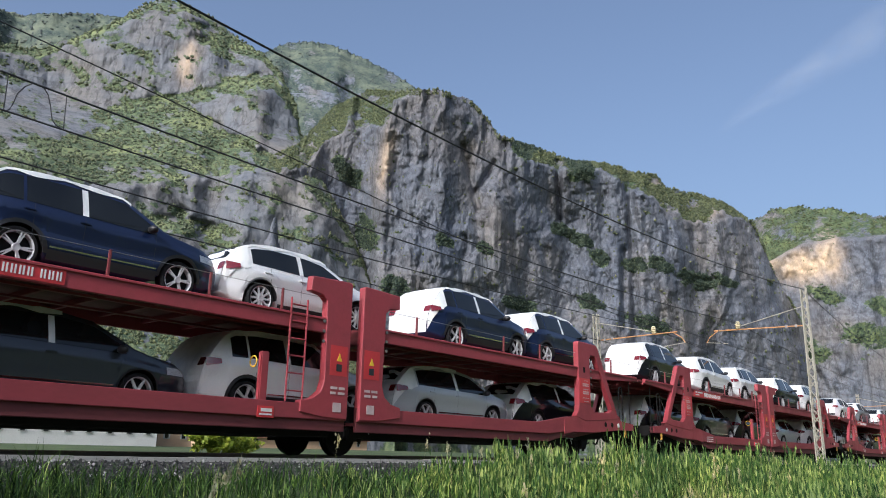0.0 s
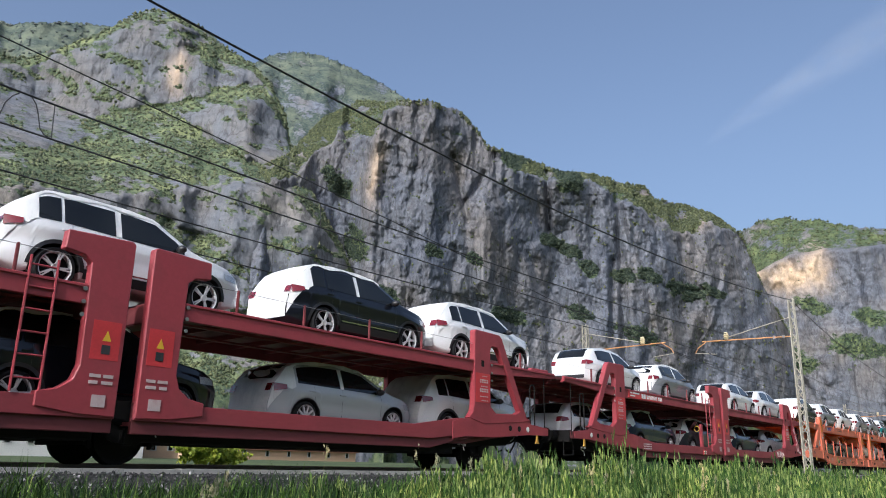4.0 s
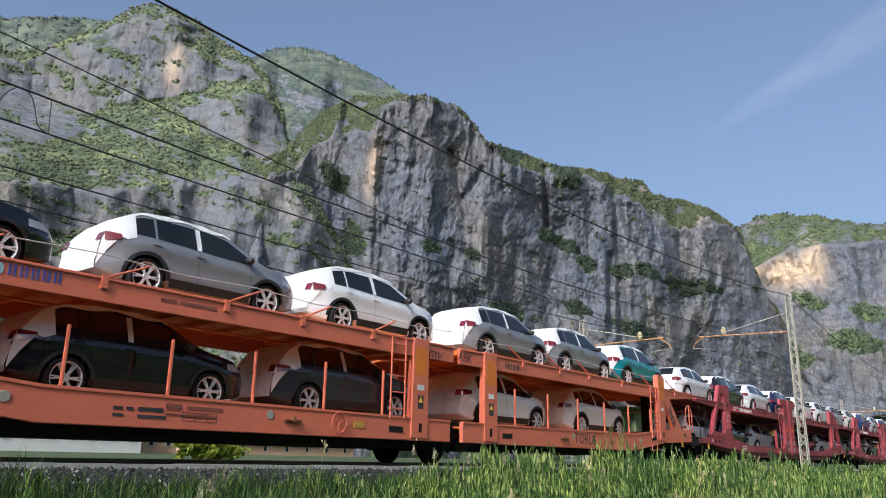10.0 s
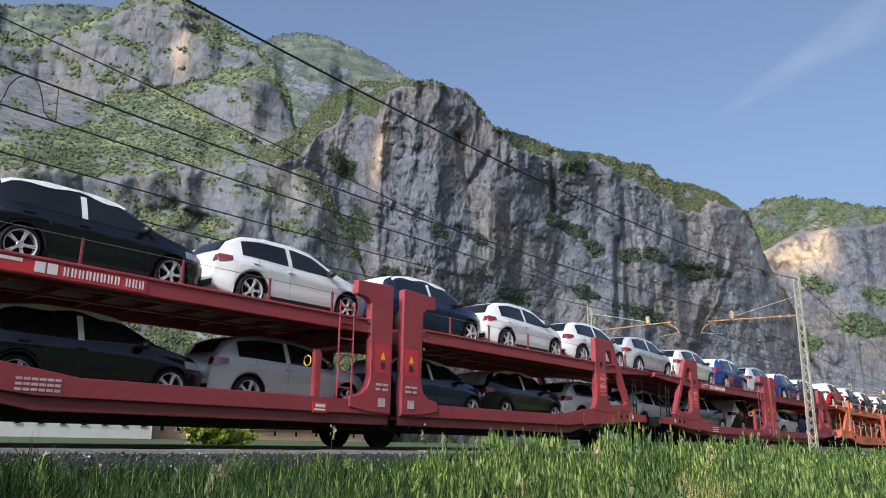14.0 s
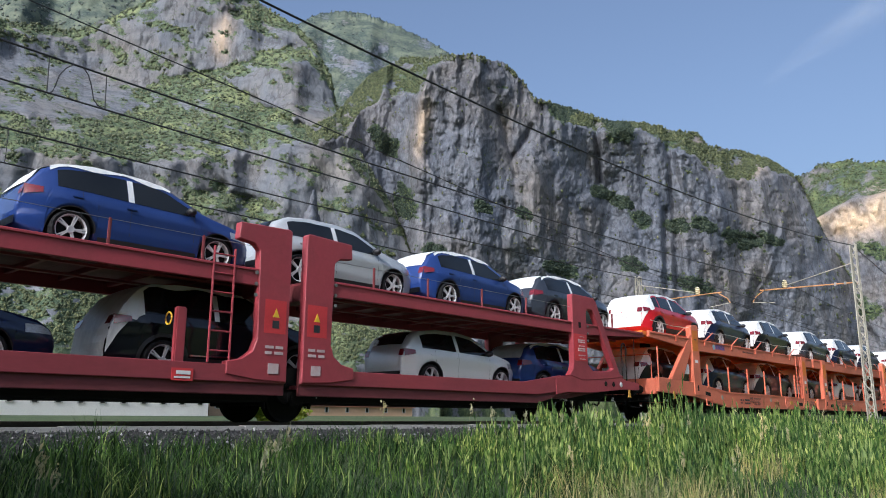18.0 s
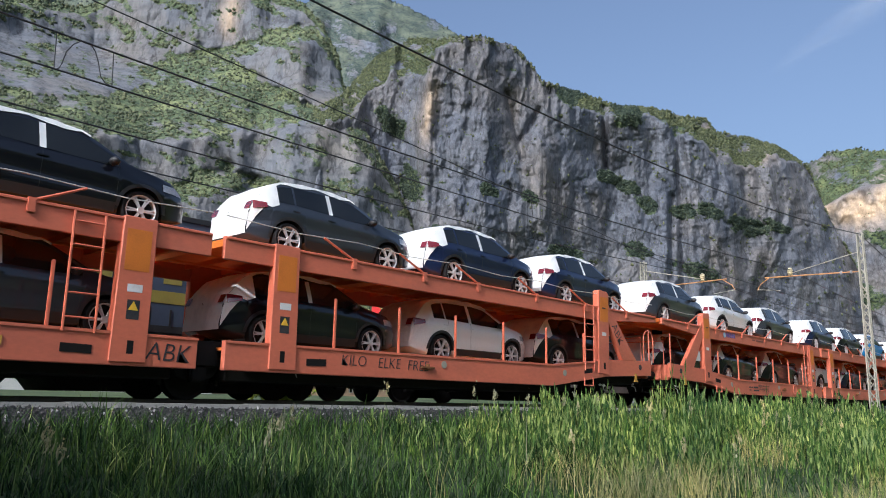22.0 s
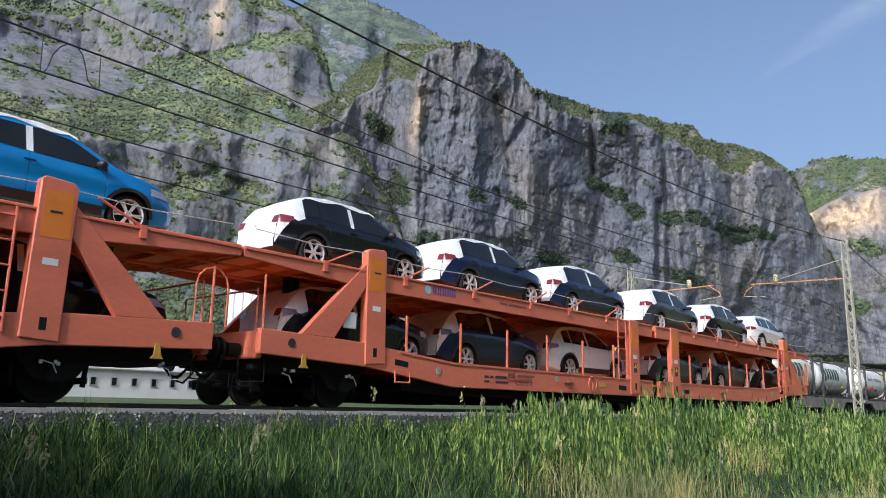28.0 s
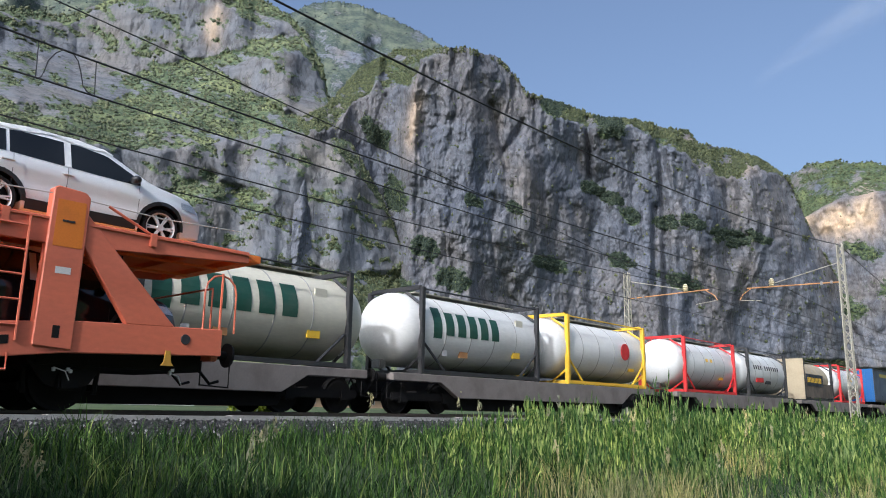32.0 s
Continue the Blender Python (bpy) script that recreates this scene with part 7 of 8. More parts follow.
def locomotive():
    """Red electric locomotive, sixteen metres long."""
    c = thing("locomotive", "bright red electric locomotive passing behind the car wagons", "locomotive")
    L = 17.0
    side = [(0.3, 1.0), (L - 0.3, 1.0), (L, 1.5), (L - 0.25, 2.4), (L - 1.0, 3.6), (L - 1.4, 3.8), (1.4, 3.8), (1.0, 3.6), (0.25, 2.4), (0, 1.5)]
    part("body", plate(side, -1.46, 1.46, 0.05), LOCO_RED, c)
    for x0 in (1.1, L - 2.0):
        part("cab_window", box(x0, x0 + 0.9, -1.48, -1.462, 2.3, 3.0, 0.02), GLASS, c)
        part("cab_door", box(x0 + (1.1 if x0 < 5 else -0.9), x0 + (1.75 if x0 < 5 else -0.25), -1.475, -1.462, 1.15, 3.1, 0.01), LOCO_RED, c)
    part("badge_plate", box(9.4, 10.3, -1.475, -1.463, 1.75, 2.25, 0.01), WHITE, c, "white badge with a red field")
    part("badge_field", box(9.47, 10.23, -1.482, -1.476, 1.82, 2.18), LOCO_RED, c)
    part("waist_band", box(0.8, L - 0.8, -1.47, -1.462, 1.22, 1.36), BLACK, c)
    for k in range(6):
        x0 = 4.2 + k * 1.5
        part("air_grille", box(x0, x0 + 1.1, -1.475, -1.462, 2.9, 3.45, 0.01), GALV, c)
    part("skirt", box(0.6, L - 0.6, -1.35, 1.35, 0.45, 1.0, 0.03), BLACK, c)
    for x in (4.0, L - 4.0):
        bogie(c, x, 2.6, 0.6)
    for x in (3.2, L - 4.2):
        part("pantograph", tube([(x, 0, 3.8), (x + 1.2, 0, 4.02), (x, 0, 4.12)], 0.03, 6), STEEL, c)
    buffers(c, 0.3, -1)
    buffers(c, L - 0.3, 1)
    return c


def make_far_train():
    protos = {}

    def put(key, maker, x, z):
        if key not in protos:
            protos[key] = maker()
            ob = protos[key]
        else:
            ob = copy_thing(protos[key], pose(0, 0, 0))
        FAR_THINGS.append((ob, x, z))

    red_badge = [(4.4, 1.45, 0.34, 0.34, FRAME_RED), (5.2, 0.75, 0.45, 0.12, YELLOW)]
    hazard = [(1.3, 0.72, 0.22, 0.24, WHITE), (2.2, 0.72, 0.4, 0.26, RUSTY), (4.9, 0.85, 0.42, 0.24, YELLOW), (5.1, 1.9, 0.4, 0.3, TANK_CREAM)]
    def printed(c):
        """A row of yellow bars on the dark side panel."""
        for i in range(10):
            part("lettering", box(0.55 + i * 0.29, 0.55 + i * 0.29 + 0.17, -1.238, -1.229, 1.12, 1.45), YELLOW, c)
        return c

    def end_print(c):
        """A red end sheet with large yellow shapes."""
        part("end_sheet", box(-0.082, -0.072, -1.2, 1.2, 0.5, 2.85), FRAME_RED, c, "red printed end sheet")
        for outline in ([(-0.75, 1.55), (0.5, 1.55), (0.85, 1.85), (0.85, 2.3), (0.5, 2.6), (-0.75, 2.6)], [(-0.9, 0.7), (-0.1, 0.7), (-0.1, 1.3), (-0.9, 1.3)], [(0.15, 0.7), (0.9, 0.7), (0.9, 1.3), (0.15, 1.3)]):
            bm = plate(outline, 0.084, 0.090)
            bmesh.ops.rotate(bm, verts=bm.verts, matrix=Matrix.Rotation(math.pi / 2, 3, "Z"))
            part("printed_shape", bm, PRINT_YELLOW, c, "yellow printed shape")
        return c

    T = {
        "big": lambda: tank_container(TANK_CREAM, FRAME_BLACK, ("ssssss", 0.84, 1.62, 0.35, 4.5), GREEN_LET, "cream tank container with dark green lettering on its shell", hazard),
        "white": lambda: tank_container(TANK_WHITE, FRAME_BLACK, ("ssssss", 0.72, 1.58, 0.6, 4.0), GREEN_LET, "white tank container in a black frame with green lettering", hazard),
        "yellow": lambda: tank_container(TANK_WHITE, YELLOW, ("", 0.3, 1.5), DARK_LET, "white tank container in a yellow frame with round red badge", red_badge),
        "red": lambda: tank_container(TANK_WHITE, FRAME_RED, ("   ss   ", 0.16, 1.6), YELLOW, "white tank container in a red frame", [(4.6, 0.78, 0.5, 0.14, YELLOW)]),
        "votg": lambda: tank_container(TANK_WHITE, FRAME_BLACK, ("ssss sssssss", 0.24, 1.62), DARK_LET, "white tank container in a black frame with dark lettering", [(2.0, 0.95, 1.1, 0.28, FRAME_RED), (3.4, 0.85, 0.8, 0.2, DARK_LET)]),
        "beige": lambda: printed(tank_container(TANK_TAN, FRAME_BLACK, ("", 0.24, 1.75), YELLOW, "grimy tan tank container with closed end and dark side panel", [], 6.06, True)),
        "blue": lambda: box_trailer(CURTAIN_BLUE, BOX_BLUE, ("ssssss", 0.46, 6.45, 4.6, 1.40), PRINT_YELLOW, "blue-grey curtain-sided swap body with blue end and yellow print", 13.6, True),
        "dark": lambda: box_trailer(CURTAIN_DARK, CURTAIN_WHITE, ("sssssssss", 0.95, 0.9, 11.6, 1.38), WHITE, "dark curtain-sided swap body with white lettering"),
        "pale": lambda: end_print(box_trailer(CURTAIN_WHITE, TANK_WHITE, ("sssssssss", 0.95, 0.9, 11.6, 1.38), DARK_LET, "white curtain-sided swap body with dark lettering and a coloured end")),
        "bluebox": lambda: box_trailer(BOX_BLUE, BOX_BLUE, ("", 0.3, 1.0, 2.0, 1.5), WHITE, "blue box swap body"),
    }
    pairs = (("white", "red", -17.5), ("big", "big", -0.3), ("white", "yellow", 16.4), ("red", "votg", 34.3), ("beige", "red", 51.6), ("blue", None, 68.6), ("blue", None, 86.3),
             ("votg", "white", 103.7), ("dark", None, 124.5), ("pale", None, 143.0), ("big", "white", 160.0), ("votg", "beige", 178.5), ("white", "red", 195.8), ("white", "beige", 212.8), ("votg", "white", 230.0),
             ("red", "red", 247.3), ("yellow", "white", 264.5), ("blue", None, 282.0), ("pale", None, 299.0), ("dark", None, 315.8))
    for a, b, x in pairs:
        if b:
            put(a, T[a], x, 1.15)
            put(b, T[b], x + (9.7 if a == "votg" else 7.9), 1.15)
            put("wagon17", lambda: flat_wagon(16.9), x - 1.8, 0)
        else:
            put(a, T[a], x, 1.02)
            put("wagon17", lambda: flat_wagon(16.9), x - 1.8, 0)
    put("loco", locomotive, 334.6, 0)
    put("loco", locomotive, 353.0, 0)


make_far_train()

# ---- houses and bushes beyond the line ----
PLASTER = worn("white_house_plaster", (0.74, 0.72, 0.68), (0.55, 0.52, 0.47), 0.85, 0, 0.4, 0.4)
BROWN_WALL = worn("ochre_house_plaster", (0.48, 0.32, 0.20), (0.35, 0.24, 0.16), 0.85, 0, 0.4, 0.4)
TILES = worn("red_brown_roof_tiles", (0.26, 0.12, 0.075), (0.16, 0.09, 0.06), 0.8, 0, 1.2, 0.5, 0.5)
GREY_ROOF = worn("pale_grey_roof", (0.46, 0.44, 0.41), (0.33, 0.30, 0.27), 0.7, 0, 0.8, 0.4)
SHUTTER = worn("pale_grey_shutter", (0.42, 0.43, 0.41), (0.28, 0.28, 0.26), 0.6)


def field_z(y):
    return float(np.interp(y, [24, 60, 130, 3400], [-0.9, -0.5, 0.55, 2.0]))


def house(x0, x1, y0, depth, eaves, ridge, wall_mat, roof_mat, label, cols, rows, overhang=0.5):
    z0 = field_z(y0) - 0.3
    h = thing("house", label, "house", "houses beyond the railway")
    y1 = y0 + depth
    part("wall", box(x0, x1, y0, y1, z0, z0 + eaves, 0.02), wall_mat, h)
    zr = z0 + eaves
    bm = bmesh.new()
    o = overhang
    pts = [(x0 - o, y0 - o, zr), (x1 + o, y0 - o, zr), (x1 + o, y1 + o, zr), (x0 - o, y1 + o, zr), (x0 - o, (y0 + y1) / 2, zr + ridge), (x1 + o, (y0 + y1) / 2, zr + ridge)]
    up = [bm.verts.new(p) for p in pts]
    lo = [bm.verts.new((p[0], p[1], p[2] - 0.18)) for p in pts[:4]]
    for f in ((up[0], up[1], up[5], up[4]), (up[2], up[3], up[4], up[5]), (up[1], up[2], up[5]), (up[3], up[0], up[4]), (lo[0], lo[3], lo[2], lo[1])):
        bm.faces.new(f)
    for i in range(4):
        j = (i + 1) % 4
        bm.faces.new((lo[i], lo[j], up[j], up[i]))
    roof = part("roof", bm, roof_mat, h)
    part("chimney", box(x1 - 3.0, x1 - 2.3, (y0 + y1) / 2 - 0.4, (y0 + y1) / 2 + 0.3, zr + ridge * 0.6, zr + ridge + 0.9, 0.03), wall_mat, roof)
    for r in range(rows):
        for c in range(cols):
            wx = x0 + (x1 - x0) * (c + 0.5) / cols
            wz = z0 + (0.46 * eaves if eaves < 6 else 2.9) + r * (eaves - 0.5) / rows
            win = part("window", box(wx - 0.36, wx + 0.36, y0 - 0.06, y0 + 0.02, wz, wz + 1.15, 0.01), GLASS, h)
            part("shutter", box(wx - 0.60, wx - 0.38, y0 - 0.08, y0 - 0.01, wz, wz + 1.15, 0.01), SHUTTER, win)
            part("shutter", box(wx + 0.38, wx + 0.60, y0 - 0.08, y0 - 0.01, wz, wz + 1.15, 0.01), SHUTTER, win)
            part("sill", box(wx - 0.6, wx + 0.6, y0 - 0.14, y0 + 0.0, wz - 0.1, wz - 0.005, 0.01), CONCRETE, win)
    if rows > 1:
        part("balcony", box(x0 + 4, x0 + 12, y0 - 1.2, y0 - 0.0, z0 + eaves * 0.48, z0 + eaves * 0.48 + 0.16, 0.02), CONCRETE, h)
        part("balcony_rail", box(x0 + 4, x0 + 12, y0 - 1.2, y0 - 1.14, z0 + eaves * 0.48 + 0.16, z0 + eaves * 0.48 + 1.1, 0.01), GALV, h)
    return h


def leaf_cloud(rng, count, centre, spread, size):
    """Many small folded leaves round a centre, as arrays."""
    d = rng.normal(size=(count, 3))
    d /= np.linalg.norm(d, axis=1)[:, None]
    rad = rng.random(count) ** 0.45
    lump = 0.75 + 0.45 * np.sin(d[:, 0] * 5 + 1) * np.cos(d[:, 1] * 4 + d[:, 2] * 6)
    p = np.array(centre) + d * (rad * lump)[:, None] * np.array(spread)
    a = rng.normal(size=(count, 3))
    a /= np.linalg.norm(a, axis=1)[:, None]
    b = np.cross(a, rng.normal(size=(count, 3)))
    b /= np.linalg.norm(b, axis=1)[:, None]
    s = (size * (0.6 + 0.8 * rng.random(count)))[:, None]
    v = np.stack([p - a * s, p + b * s * 0.5, p + a * s, p - b * s * 0.5], 1).reshape(-1, 3)
    f = np.arange(count * 4).reshape(-1, 4)
    return v, f


LEAF_LIGHT = blade_matter("yellow_green_leaf", (0.16, 0.22, 0.02), (0.26, 0.32, 0.035), (0.36, 0.38, 0.06))
LEAF_DARK = blade_matter("dark_green_leaf", (0.03, 0.06, 0.015), (0.055, 0.095, 0.022), (0.09, 0.13, 0.03))
BARK = worn("grey_brown_bark", (0.16, 0.12, 0.09), (0.09, 0.07, 0.05), 0.9, 0, 4, 0.5, 0.6, (1, 1, 0.2))


def shrub(x, y, w, h, mat, label, seed, count=2600):
    rng = np.random.default_rng(seed)
    z0 = field_z(y) if y > 20 else ground_z(y)
    t = thing("shrub" if h < 5 else "tree", label, "shrub" if h < 5 else "tree", at=pose(x, y, z0))
    part("trunk", tube([(0, 0, -0.3), (0.05, 0, h * 0.25), (-0.08, 0.05, h * 0.6)], 0.06 + 0.022 * h, 8), BARK, t)
    for k in range(5):
        a = k * 1.26
        part("limb", tube([(0, 0, h * (0.2 + 0.06 * k)), (math.cos(a) * w * 0.25, math.sin(a) * w * 0.25, h * (0.45 + 0.05 * k)), (math.cos(a) * w * 0.38, math.sin(a) * w * 0.38, h * (0.6 + 0.05 * k))], 0.03 + 0.006 * h, 6), BARK, t)
    v, f = leaf_cloud(rng, count, (0, 0, h * 0.55), (w / 2, w / 2, h * 0.5), 0.05 * (w + h) / 2 + 0.05)
    part("crown", raw_mesh("crown", v, f, mat), mat, t)
    return t


def make_houses():
    house(24, 69.5, 118, 14, 4.7, 2.6, PLASTER, GREY_ROOF, "long white plastered house with shuttered windows and pale roof", 14, 1)
    house(72, 78.5, 122, 10, 3.6, 3.0, BROWN_WALL, TILES, "small ochre house with a brown tiled roof", 2, 1)
    house(104, 150, 150, 14, 2.8, 1.6, BROWN_WALL, TILES, "low ochre shed with a brown tiled roof", 7, 1)
    for i, (x, y, w, h) in enumerate(((39.4, 58, 4.6, 3.0), (42.3, 60, 4.2, 2.5), (46.6, 64, 4.0, 2.2))):
        shrub(x, y, w, h, LEAF_LIGHT, "yellow-green leafy shrub in the meadow", 60 + i)


def make_shade_shrubs():
    """Unseen shrubs added left of the view, to shade the turf by the track."""
    for i, (x, y, w, h) in enumerate(((-1.2, 3.0, 2.8, 4.3), (-1.4, 4.9, 3.0, 4.2), (-1.0, 6.8, 2.8, 3.8), (-0.7, 8.5, 2.4, 3.0), (-3.2, 4.0, 3.2, 5.6), (-3.2, 6.6, 3.2, 5.2), (-2.6, 2.0, 3.4, 6.4), (-4.6, 4.9, 3.6, 6.8), (-4.6, 7.6, 3.4, 6.0))):
        shrub(x, y, w, h, LEAF_DARK, "unseen dark green shrub added to shade the grass verge", 80 + i, 4200)


make_houses()
make_shade_shrubs()

# ---- grass ----
def blades(rng, x, y, z, height, width, lean, segs=3, turn=None, leaf=False):
    """Tapered bent blades as arrays of quads."""
    n = len(x)
    if turn is None:
        turn = rng.random(n) * math.tau
    face = turn + math.pi / 2 + rng.normal(size=n) * 0.5
    s = np.linspace(0, 1, segs + 1)
    bend = lean[:, None] * (s[None] ** (1.3 if leaf else 2.0)) * height[:, None]
    cx = x[:, None] + np.cos(turn)[:, None] * bend
    cy = y[:, None] + np.sin(turn)[:, None] * bend
    cz = z[:, None] + height[:, None] * (s[None] - 0.28 * lean[:, None] * s[None] ** 2.5)
    w = width[:, None] * np.clip(1.15 - s[None] ** 1.6 * 1.1, 0.05, 1)
    if leaf:
        w = width[:, None] * np.interp(s, [0, 0.45, 1], [0.35, 1.0, 0.05])[None]
    dx, dy = np.cos(face)[:, None] * w / 2, np.sin(face)[:, None] * w / 2
    left = np.stack([cx - dx, cy - dy, cz], -1)
    right = np.stack([cx + dx, cy + dy, cz], -1)
    v = np.stack([left, right], 2).reshape(n, -1, 3)
    base = (np.arange(n) * (segs + 1) * 2)[:, None]
    quad = np.concatenate([np.stack([base + 2 * k, base + 2 * k + 1, base + 2 * k + 3, base + 2 * k + 2], -1) for k in range(segs)], 1)
    return v.reshape(-1, 3), quad.reshape(-1, 4)


def strip(rng, n, y0, y1, h0, h1):
    """Places between two distances, inside the wedge of headings h0 to h1."""
    y = y0 + (y1 - y0) * rng.random(n)
    h = np.radians(h0 + (h1 - h0) * rng.random(n) ** 1.0)
    return y / np.tan(h), y


def ground_zs(y):
    return np.interp(y, [-40, 0, 5.0, 8.0, 10.2, 10.95, 11.2], [-1.7, -1.6, -1.25, -0.88, -0.52, -0.44, -0.42])


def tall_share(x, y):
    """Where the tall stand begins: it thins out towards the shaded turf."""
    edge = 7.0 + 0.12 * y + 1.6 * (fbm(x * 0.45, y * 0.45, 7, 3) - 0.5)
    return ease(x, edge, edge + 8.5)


def make_grass():
    rng = np.random.default_rng(21)
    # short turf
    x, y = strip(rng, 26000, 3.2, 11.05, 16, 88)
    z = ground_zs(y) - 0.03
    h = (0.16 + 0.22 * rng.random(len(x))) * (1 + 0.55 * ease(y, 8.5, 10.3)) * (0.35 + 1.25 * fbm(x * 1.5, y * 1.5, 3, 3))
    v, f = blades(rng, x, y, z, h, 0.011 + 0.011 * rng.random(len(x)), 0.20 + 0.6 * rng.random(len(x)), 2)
    tagged(new("short_grass", raw_mesh("short_grass", v, f, TURF)), "short green grass along the ballast, colour darkened for shade", "grass", kind="stuff")
    # tall stand: leafy stems in uneven clumps
    n, per = 3500, 7
    cx, cy = strip(rng, n, 2.5, 10.5, 8.5, 70)
    tuft = np.repeat(0.50 + 0.95 * rng.random(n) ** 1.3, per)
    fan, out = rng.random(n * per) * math.tau, 0.16 * np.sqrt(rng.random(n * per))
    cx = np.repeat(cx, per) + np.cos(fan) * out
    cy = np.clip(np.repeat(cy, per) + np.sin(fan) * out, 2.3, 10.6)
    tuft = tuft * (1.05 - 1.6 * out)
    n = n * per
    clump = fbm(cx * 0.75, cy * 0.75, 13, 3)
    keep = (rng.random(n) < tall_share(cx, cy) * (0.10 + 1.1 * ease(clump, 0.38, 0.54))) & (cx < 80)
    cx, cy, clump, tuft, fan = cx[keep], cy[keep], clump[keep], tuft[keep], fan[keep]
    tall = (0.32 + 1.04 * clump) * tuft * (0.75 + 0.40 * rng.random(len(cx))) * (0.30 + 0.70 * tall_share(cx, cy) ** 0.8) * np.interp(cy, [2.5, 4.2, 7, 10.5], [0.60, 0.92, 1.0, 0.74])
    wide = np.interp(cx, [5, 30], [0.027, 0.056])
    parts_v, parts_f, off = [], [], 0

    def gather(v, f):
        nonlocal off
        parts_v.append(v)
        parts_f.append(f + off)
        off += len(v)
    zs = ground_zs(cy) - 0.03
    turn, slant = fan + rng.normal(size=len(cx)) * 0.5, 0.04 + 0.18 * rng.random(len(cx)) ** 1.5
    v, f = blades(rng, cx, cy, zs, tall, wide * 0.28, slant, 2, turn)
    gather(v, f)
    for k in range(11):      # short upright leaves, closest together towards the tip
        at = 0.05 + 0.93 * ((k + rng.random(len(cx))) / 11) ** 0.75
        bx = cx + np.cos(turn) * slant * at ** 2 * tall
        by = cy + np.sin(turn) * slant * at ** 2 * tall
        long = (0.11 + 0.15 * rng.random(len(cx))) * (0.75 + 0.45 * tall) * (1.15 - 0.35 * at)
        lean = 0.06 + 0.50 * rng.random(len(cx)) ** 1.4 * (1.2 - 0.7 * at)
        v, f = blades(rng, bx, by, zs + tall * at, long, wide * (0.60 + 0.65 * rng.random(len(cx))), lean, 2, None, True)
        gather(v, f)
    tagged(new("tall_grass", raw_mesh("tall_grass", np.concatenate(parts_v), np.concatenate(parts_f), GRASS)), "tall sunlit leafy yellow-green grass beside the track", "grass", kind="stuff")
    # green ears on the tallest stems
    pick = (tall > 0.70) & (rng.random(len(cx)) < 0.28)
    tx, ty = (cx + np.cos(turn) * slant * tall)[pick], (cy + np.sin(turn) * slant * tall)[pick]
    tz = (zs + tall * (1 - 0.28 * slant))[pick]
    v, f = blades(rng, tx, ty, tz - 0.06, 0.10 + 0.08 * rng.random(len(tx)), np.interp(tx, [5, 30], [0.014, 0.030]), 0.05 + 0.25 * rng.random(len(tx)), 2, None, True)
    tagged(new("grass_ears", raw_mesh("grass_ears", v, f, HEADS)), "pale green ears on the tall grass", "grass", kind="stuff")
    # drier, finer grass in patches
    n = 26000
    x, y = strip(rng, n, 2.3, 6.5, 9, 46)
    patch = fbm(x * 0.42, y * 0.8, 29, 3) + 0.18 * (1 - ease(y, 3.0, 5.0))
    keep = (rng.random(n) < ease(patch, 0.50, 0.68)) & (x > 6.5)
    x, y = x[keep], y[keep]
    h = (0.45 + 0.40 * rng.random(len(x))) * np.interp(y, [2.3, 5], [0.72, 1.0])
    v, f = blades(rng, x, y, ground_zs(y) - 0.03, h, 0.005 + 0.006 * rng.random(len(x)), 0.15 + 0.45 * rng.random(len(x)), 3)
    tagged(new("dry_grass", raw_mesh("dry_grass", v, f, DRY)), "fine straw-coloured grass among the green", "grass", kind="stuff")
    # single bright blades in the shaded turf
    n = 700
    x, y = strip(rng, n, 4.0, 10.8, 36, 80)
    for cx, cy, spread in ((5.15, 7.4, 0.16), (3.0, 8.3, 0.22), (3.9, 8.0, 0.25), (6.3, 8.2, 0.25), (5.8, 7.2, 0.2)):      # tufts round the plumes
        x = np.concatenate([x, cx + rng.normal(size=60) * spread])
        y = np.concatenate([y, cy + rng.normal(size=60) * spread])
    n = len(x)
    h = 0.26 + 0.34 * rng.random(n)
    v, f = blades(rng, x, y, ground_zs(y) - 0.02, h, 0.009 + 0.012 * rng.random(n), 0.1 + 0.6 * rng.random(n), 3)
    tagged(new("single_blades", raw_mesh("single_blades", v, f, GRASS)), "single light green blades in the shaded turf", "grass", kind="stuff")
    # a few pale plumes on thin stalks
    n = 170
    x, y = strip(rng, n, 4.4, 9.5, 14, 68)
    keep = rng.random(n) < tall_share(x + 1.2, y) * 0.7
    x, y = x[keep], y[keep]
    h = 0.85 + 0.35 * rng.random(len(x))
    # a clump of plumes before the track and a brown one by the path
    stand = ((5.18, 7.36, 0.86), (5.05, 7.42, 0.80), (5.32, 7.40, 0.78), (5.24, 7.28, 0.92), (4.98, 7.30, 0.72), (3.02, 8.20, 0.54), (3.10, 8.10, 0.46), (2.95, 8.05, 0.60))
    x, y, h = (np.concatenate([old, [p[i] for p in stand]]) for i, old in enumerate((x, y, h)))
    z = ground_zs(y)
    v1, f1 = blades(rng, x, y, z, h, np.full(len(x), 0.006), np.full(len(x), 0.10))
    parts_v, parts_f = [v1], [f1]
    off = len(v1)
    tip = v1.reshape(len(x), -1, 3)[:, -1]
    for k in range(26):
        d = rng.normal(size=(len(x), 3)) * np.array([0.020, 0.020, 0.062])
        p = tip + d - np.array([0, 0, 0.07])
        a = rng.normal(size=(len(x), 3)) * np.array([0.008, 0.008, 0.026]) + np.array([0.006, 0, 0.016])
        b = rng.normal(size=(len(x), 3)) * 0.008
        q = np.stack([p - a, p + b, p + a, p - b], 1).reshape(-1, 3)
        parts_v.append(q)
        parts_f.append(np.arange(len(x) * 4).reshape(-1, 4) + off)
        off += len(q)
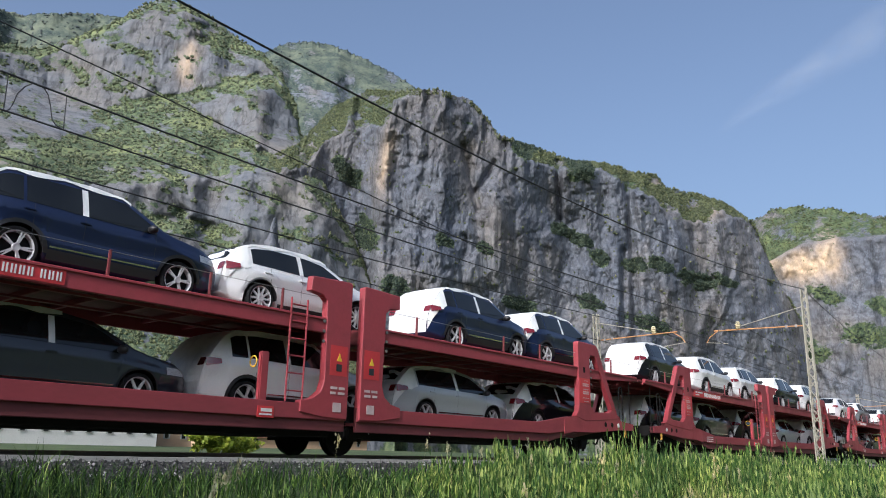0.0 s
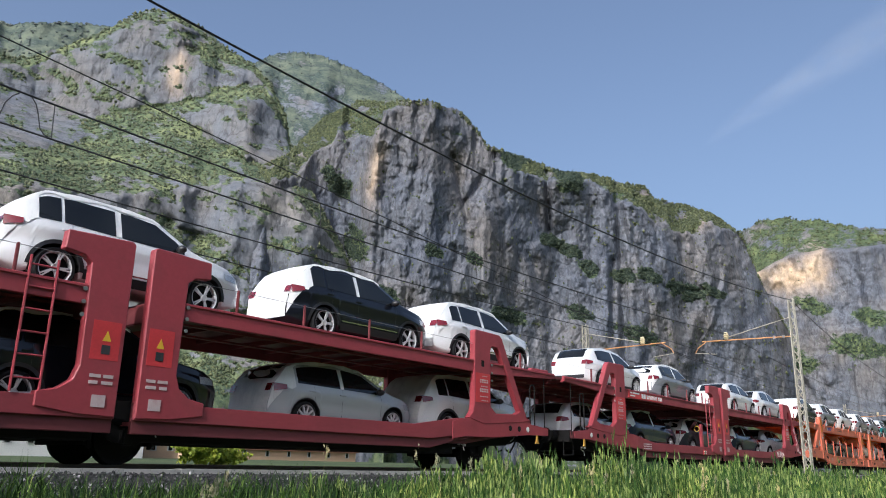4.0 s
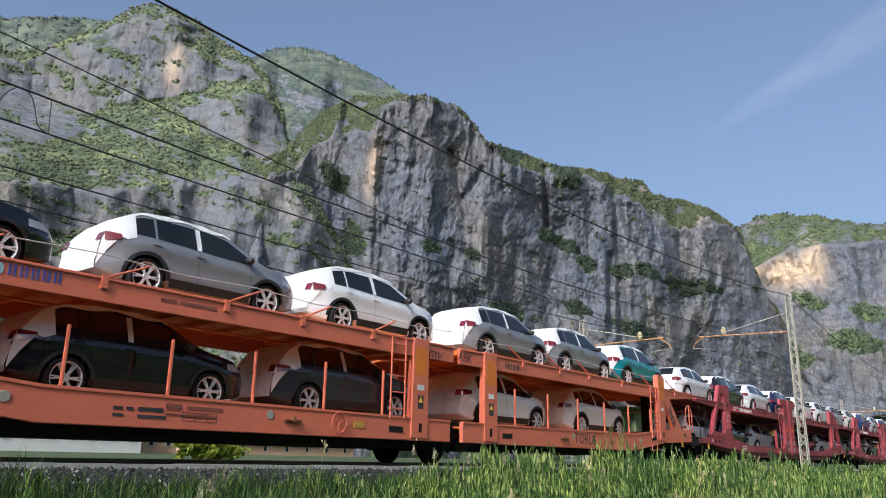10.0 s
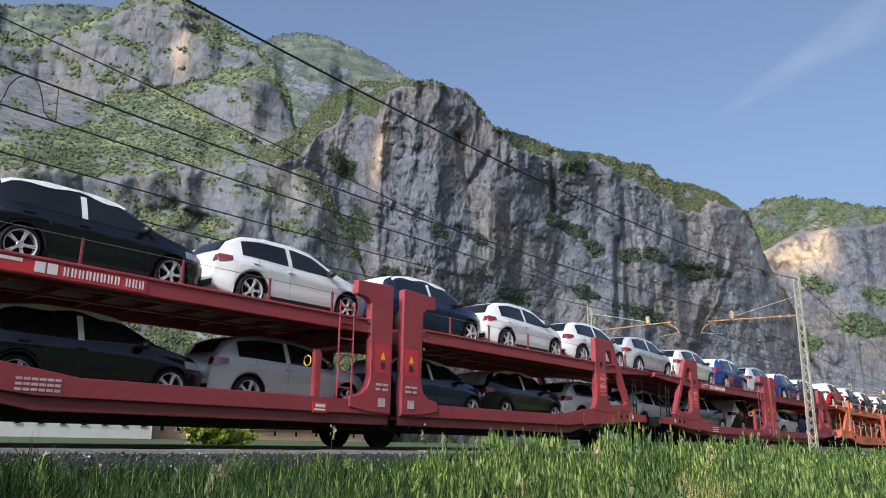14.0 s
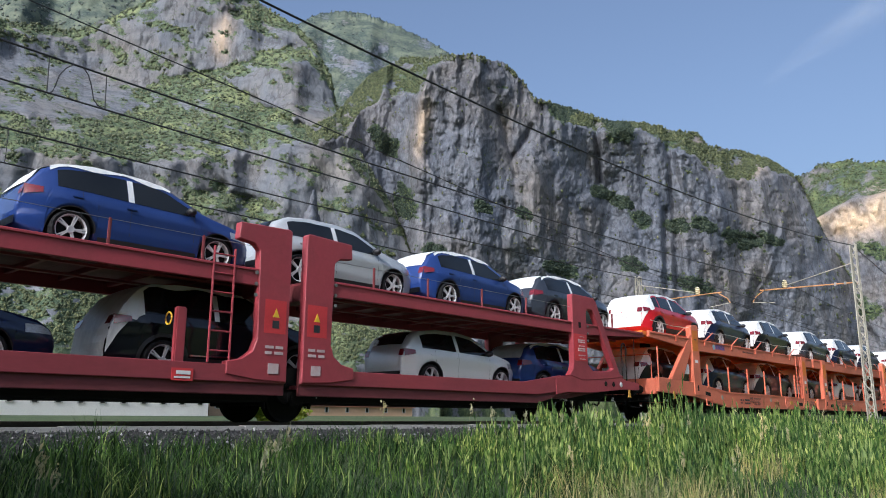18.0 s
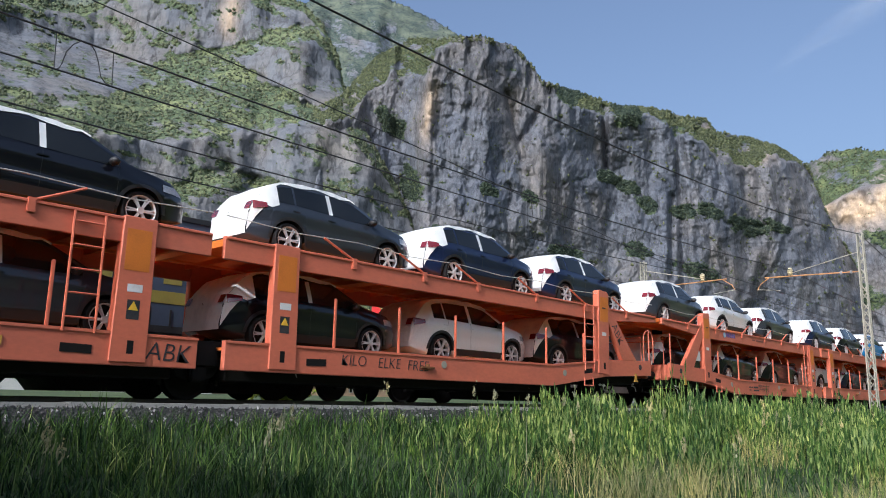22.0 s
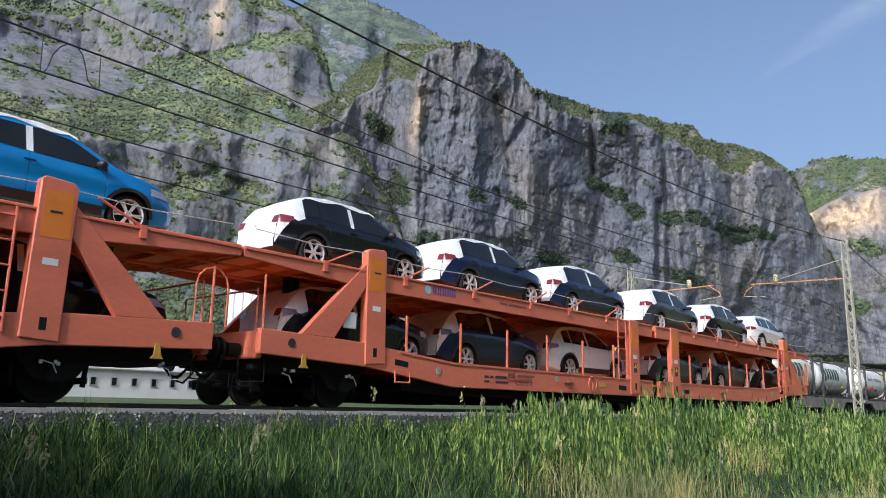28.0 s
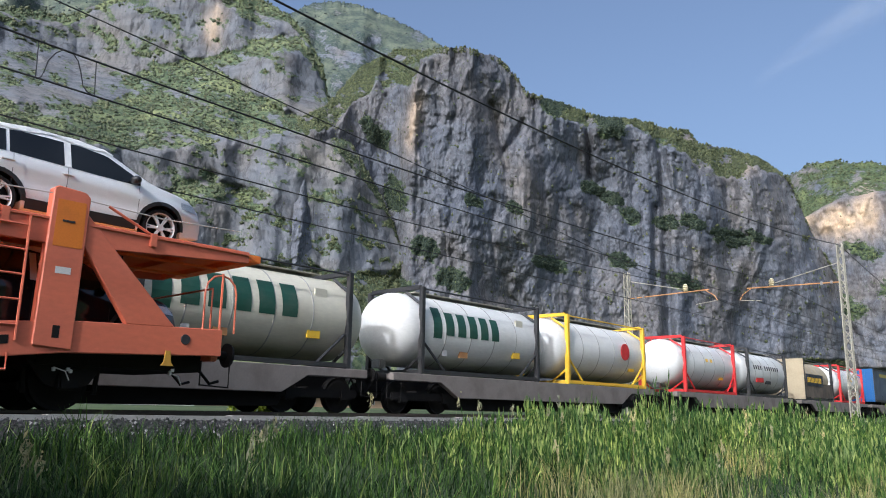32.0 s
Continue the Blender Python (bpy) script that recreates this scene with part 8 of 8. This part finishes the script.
    tagged(new("seed_heads", raw_mesh("seed_heads", np.concatenate(parts_v), np.concatenate(parts_f), EAR)), "pale feathery grass plumes on thin stalks", "grass", kind="stuff")
    # meadow edge beyond the line
    x, y = strip(rng, 5000, 19.6, 34, 30, 74)
    h = 0.25 + 0.4 * rng.random(len(x))
    z = np.interp(y, [19.6, 24, 60], [-0.72, -0.9, -0.5]) - 0.02
    v, f = blades(rng, x, y, z, h, 0.02 + 0.02 * rng.random(len(x)), 0.2 + 0.5 * rng.random(len(x)))
    tagged(new("meadow_grass", raw_mesh("meadow_grass", v, f, GRASS)), "sunlit meadow grass beyond the tracks", "grass", kind="stuff")


make_grass()

# ---- sleepers, rails and cable trough ----
make_track("track_near", TRACK, -4, 46)
make_track("track_far", TRACK_FAR, 4, 30)
make_trough()

# ---- a faint high cirrus streak ----
def make_cirrus():
    k = Nodes("thin_cirrus")
    tc = k.add("TexCoord")
    mp = k.add("Mapping")
    mp.inputs["Scale"].default_value = (5.0, 2.2, 1)
    k.link(tc.outputs["UV"], mp.inputs[0])
    n = k.add("TexNoise", Scale=1.2, Detail=6.0, Roughness=0.6)
    k.link(mp.outputs[0], n.inputs["Vector"])
    veil = k.add("Attribute")
    veil.attribute_name = "veil"
    m = k.add("Math")
    m.operation = "MULTIPLY"
    k.link(k.ramp(n.outputs[0], [(0.3, (0.01, 0.01, 0.01)), (0.75, (0.16, 0.16, 0.16))]), m.inputs[0])
    k.link(veil.outputs["Fac"], m.inputs[1])
    k.link(m.outputs[0], k.p.inputs["Alpha"])
    k.done((0.9, 0.92, 0.95), 1.0)
    u = np.linspace(0, 1, 40)
    v = np.linspace(0, 1, 14)
    uu, vv = np.meshgrid(u, v)
    head = 18.5 - 18.0 * uu
    elev = 22.6 + 7.4 * uu ** 0.8 + (1.2 + 4.2 * uu) * (vv - 0.5)
    r = 4300.0
    h, e = np.radians(head), np.radians(elev)
    verts = np.stack([r * np.cos(h) * np.cos(e), r * np.sin(h) * np.cos(e), r * np.sin(e)], -1).reshape(-1, 3)
    idx = np.arange(uu.size).reshape(uu.shape)
    faces = np.stack([idx[:-1, :-1], idx[:-1, 1:], idx[1:, 1:], idx[1:, :-1]], -1).reshape(-1, 4)
    me = raw_mesh("cirrus_cloud", verts, faces, k.m, True)
    a = me.attributes.new("veil", "FLOAT", "POINT")
    fall = np.sin(np.pi * vv) ** 1.5 * np.sin(np.pi * np.clip(uu, 0, 1)) ** 0.7
    a.data.foreach_set("value", fall.ravel().astype(np.float32))
    uv = me.uv_layers.new(name="UVMap")
    li = np.empty(len(me.loops), dtype=np.int32)
    me.loops.foreach_get("vertex_index", li)
    flat = np.stack([uu.ravel(), vv.ravel()], -1)[li]
    uv.data.foreach_set("uv", flat.ravel().astype(np.float32))
    tagged(new("cirrus_cloud", me), "faint white cirrus streak in a blue sky", "cloud", kind="structure")


make_cirrus()


def gone(t):
    """How far the car train has rolled: a little faster until the thirteenth second."""
    ahead = 0.2 * (13 - t) if t < 12 else 0.05 * max(0.0, 14 - t) ** 2
    return SPEED * t - ahead


def motions():
    """Both trains roll; the car train slows a little on the way."""
    marks = [float(t) for t in range(0, 33, 2)] + [11.0, 13.0, 15.0]
    marks.sort()
    for wagon, ref in WAGONS:
        walk(wagon, [(t, pose(ref - gone(t), TRACK, 0)) for t in marks])
    # the wheelsets of the car wagons roll
    step, radius = 0.078, 0.435
    times = [i * step for i in range(int(CLIP / step) + 1)] + [CLIP]
    for wagon, ref in WAGONS:
        for axle in [w for b in wagon.children for w in b.children if w.name.startswith("wheelset")]:
            place = axle.matrix_basis.copy()
            walk(axle, [(t, place @ Matrix.Rotation(-gone(t) / radius, 4, "Y")) for t in times])
    for car, ref, z in FLEET:
        walk(car, [(t, pose(ref - gone(t), TRACK, z)) for t in marks])
    for ob, x, z in FAR_THINGS:
        walk(ob, [(t, pose(x - SPEED_FAR * (CLIP - t), TRACK_FAR, z)) for t in (0.0, CLIP / 2, CLIP)])


motions()
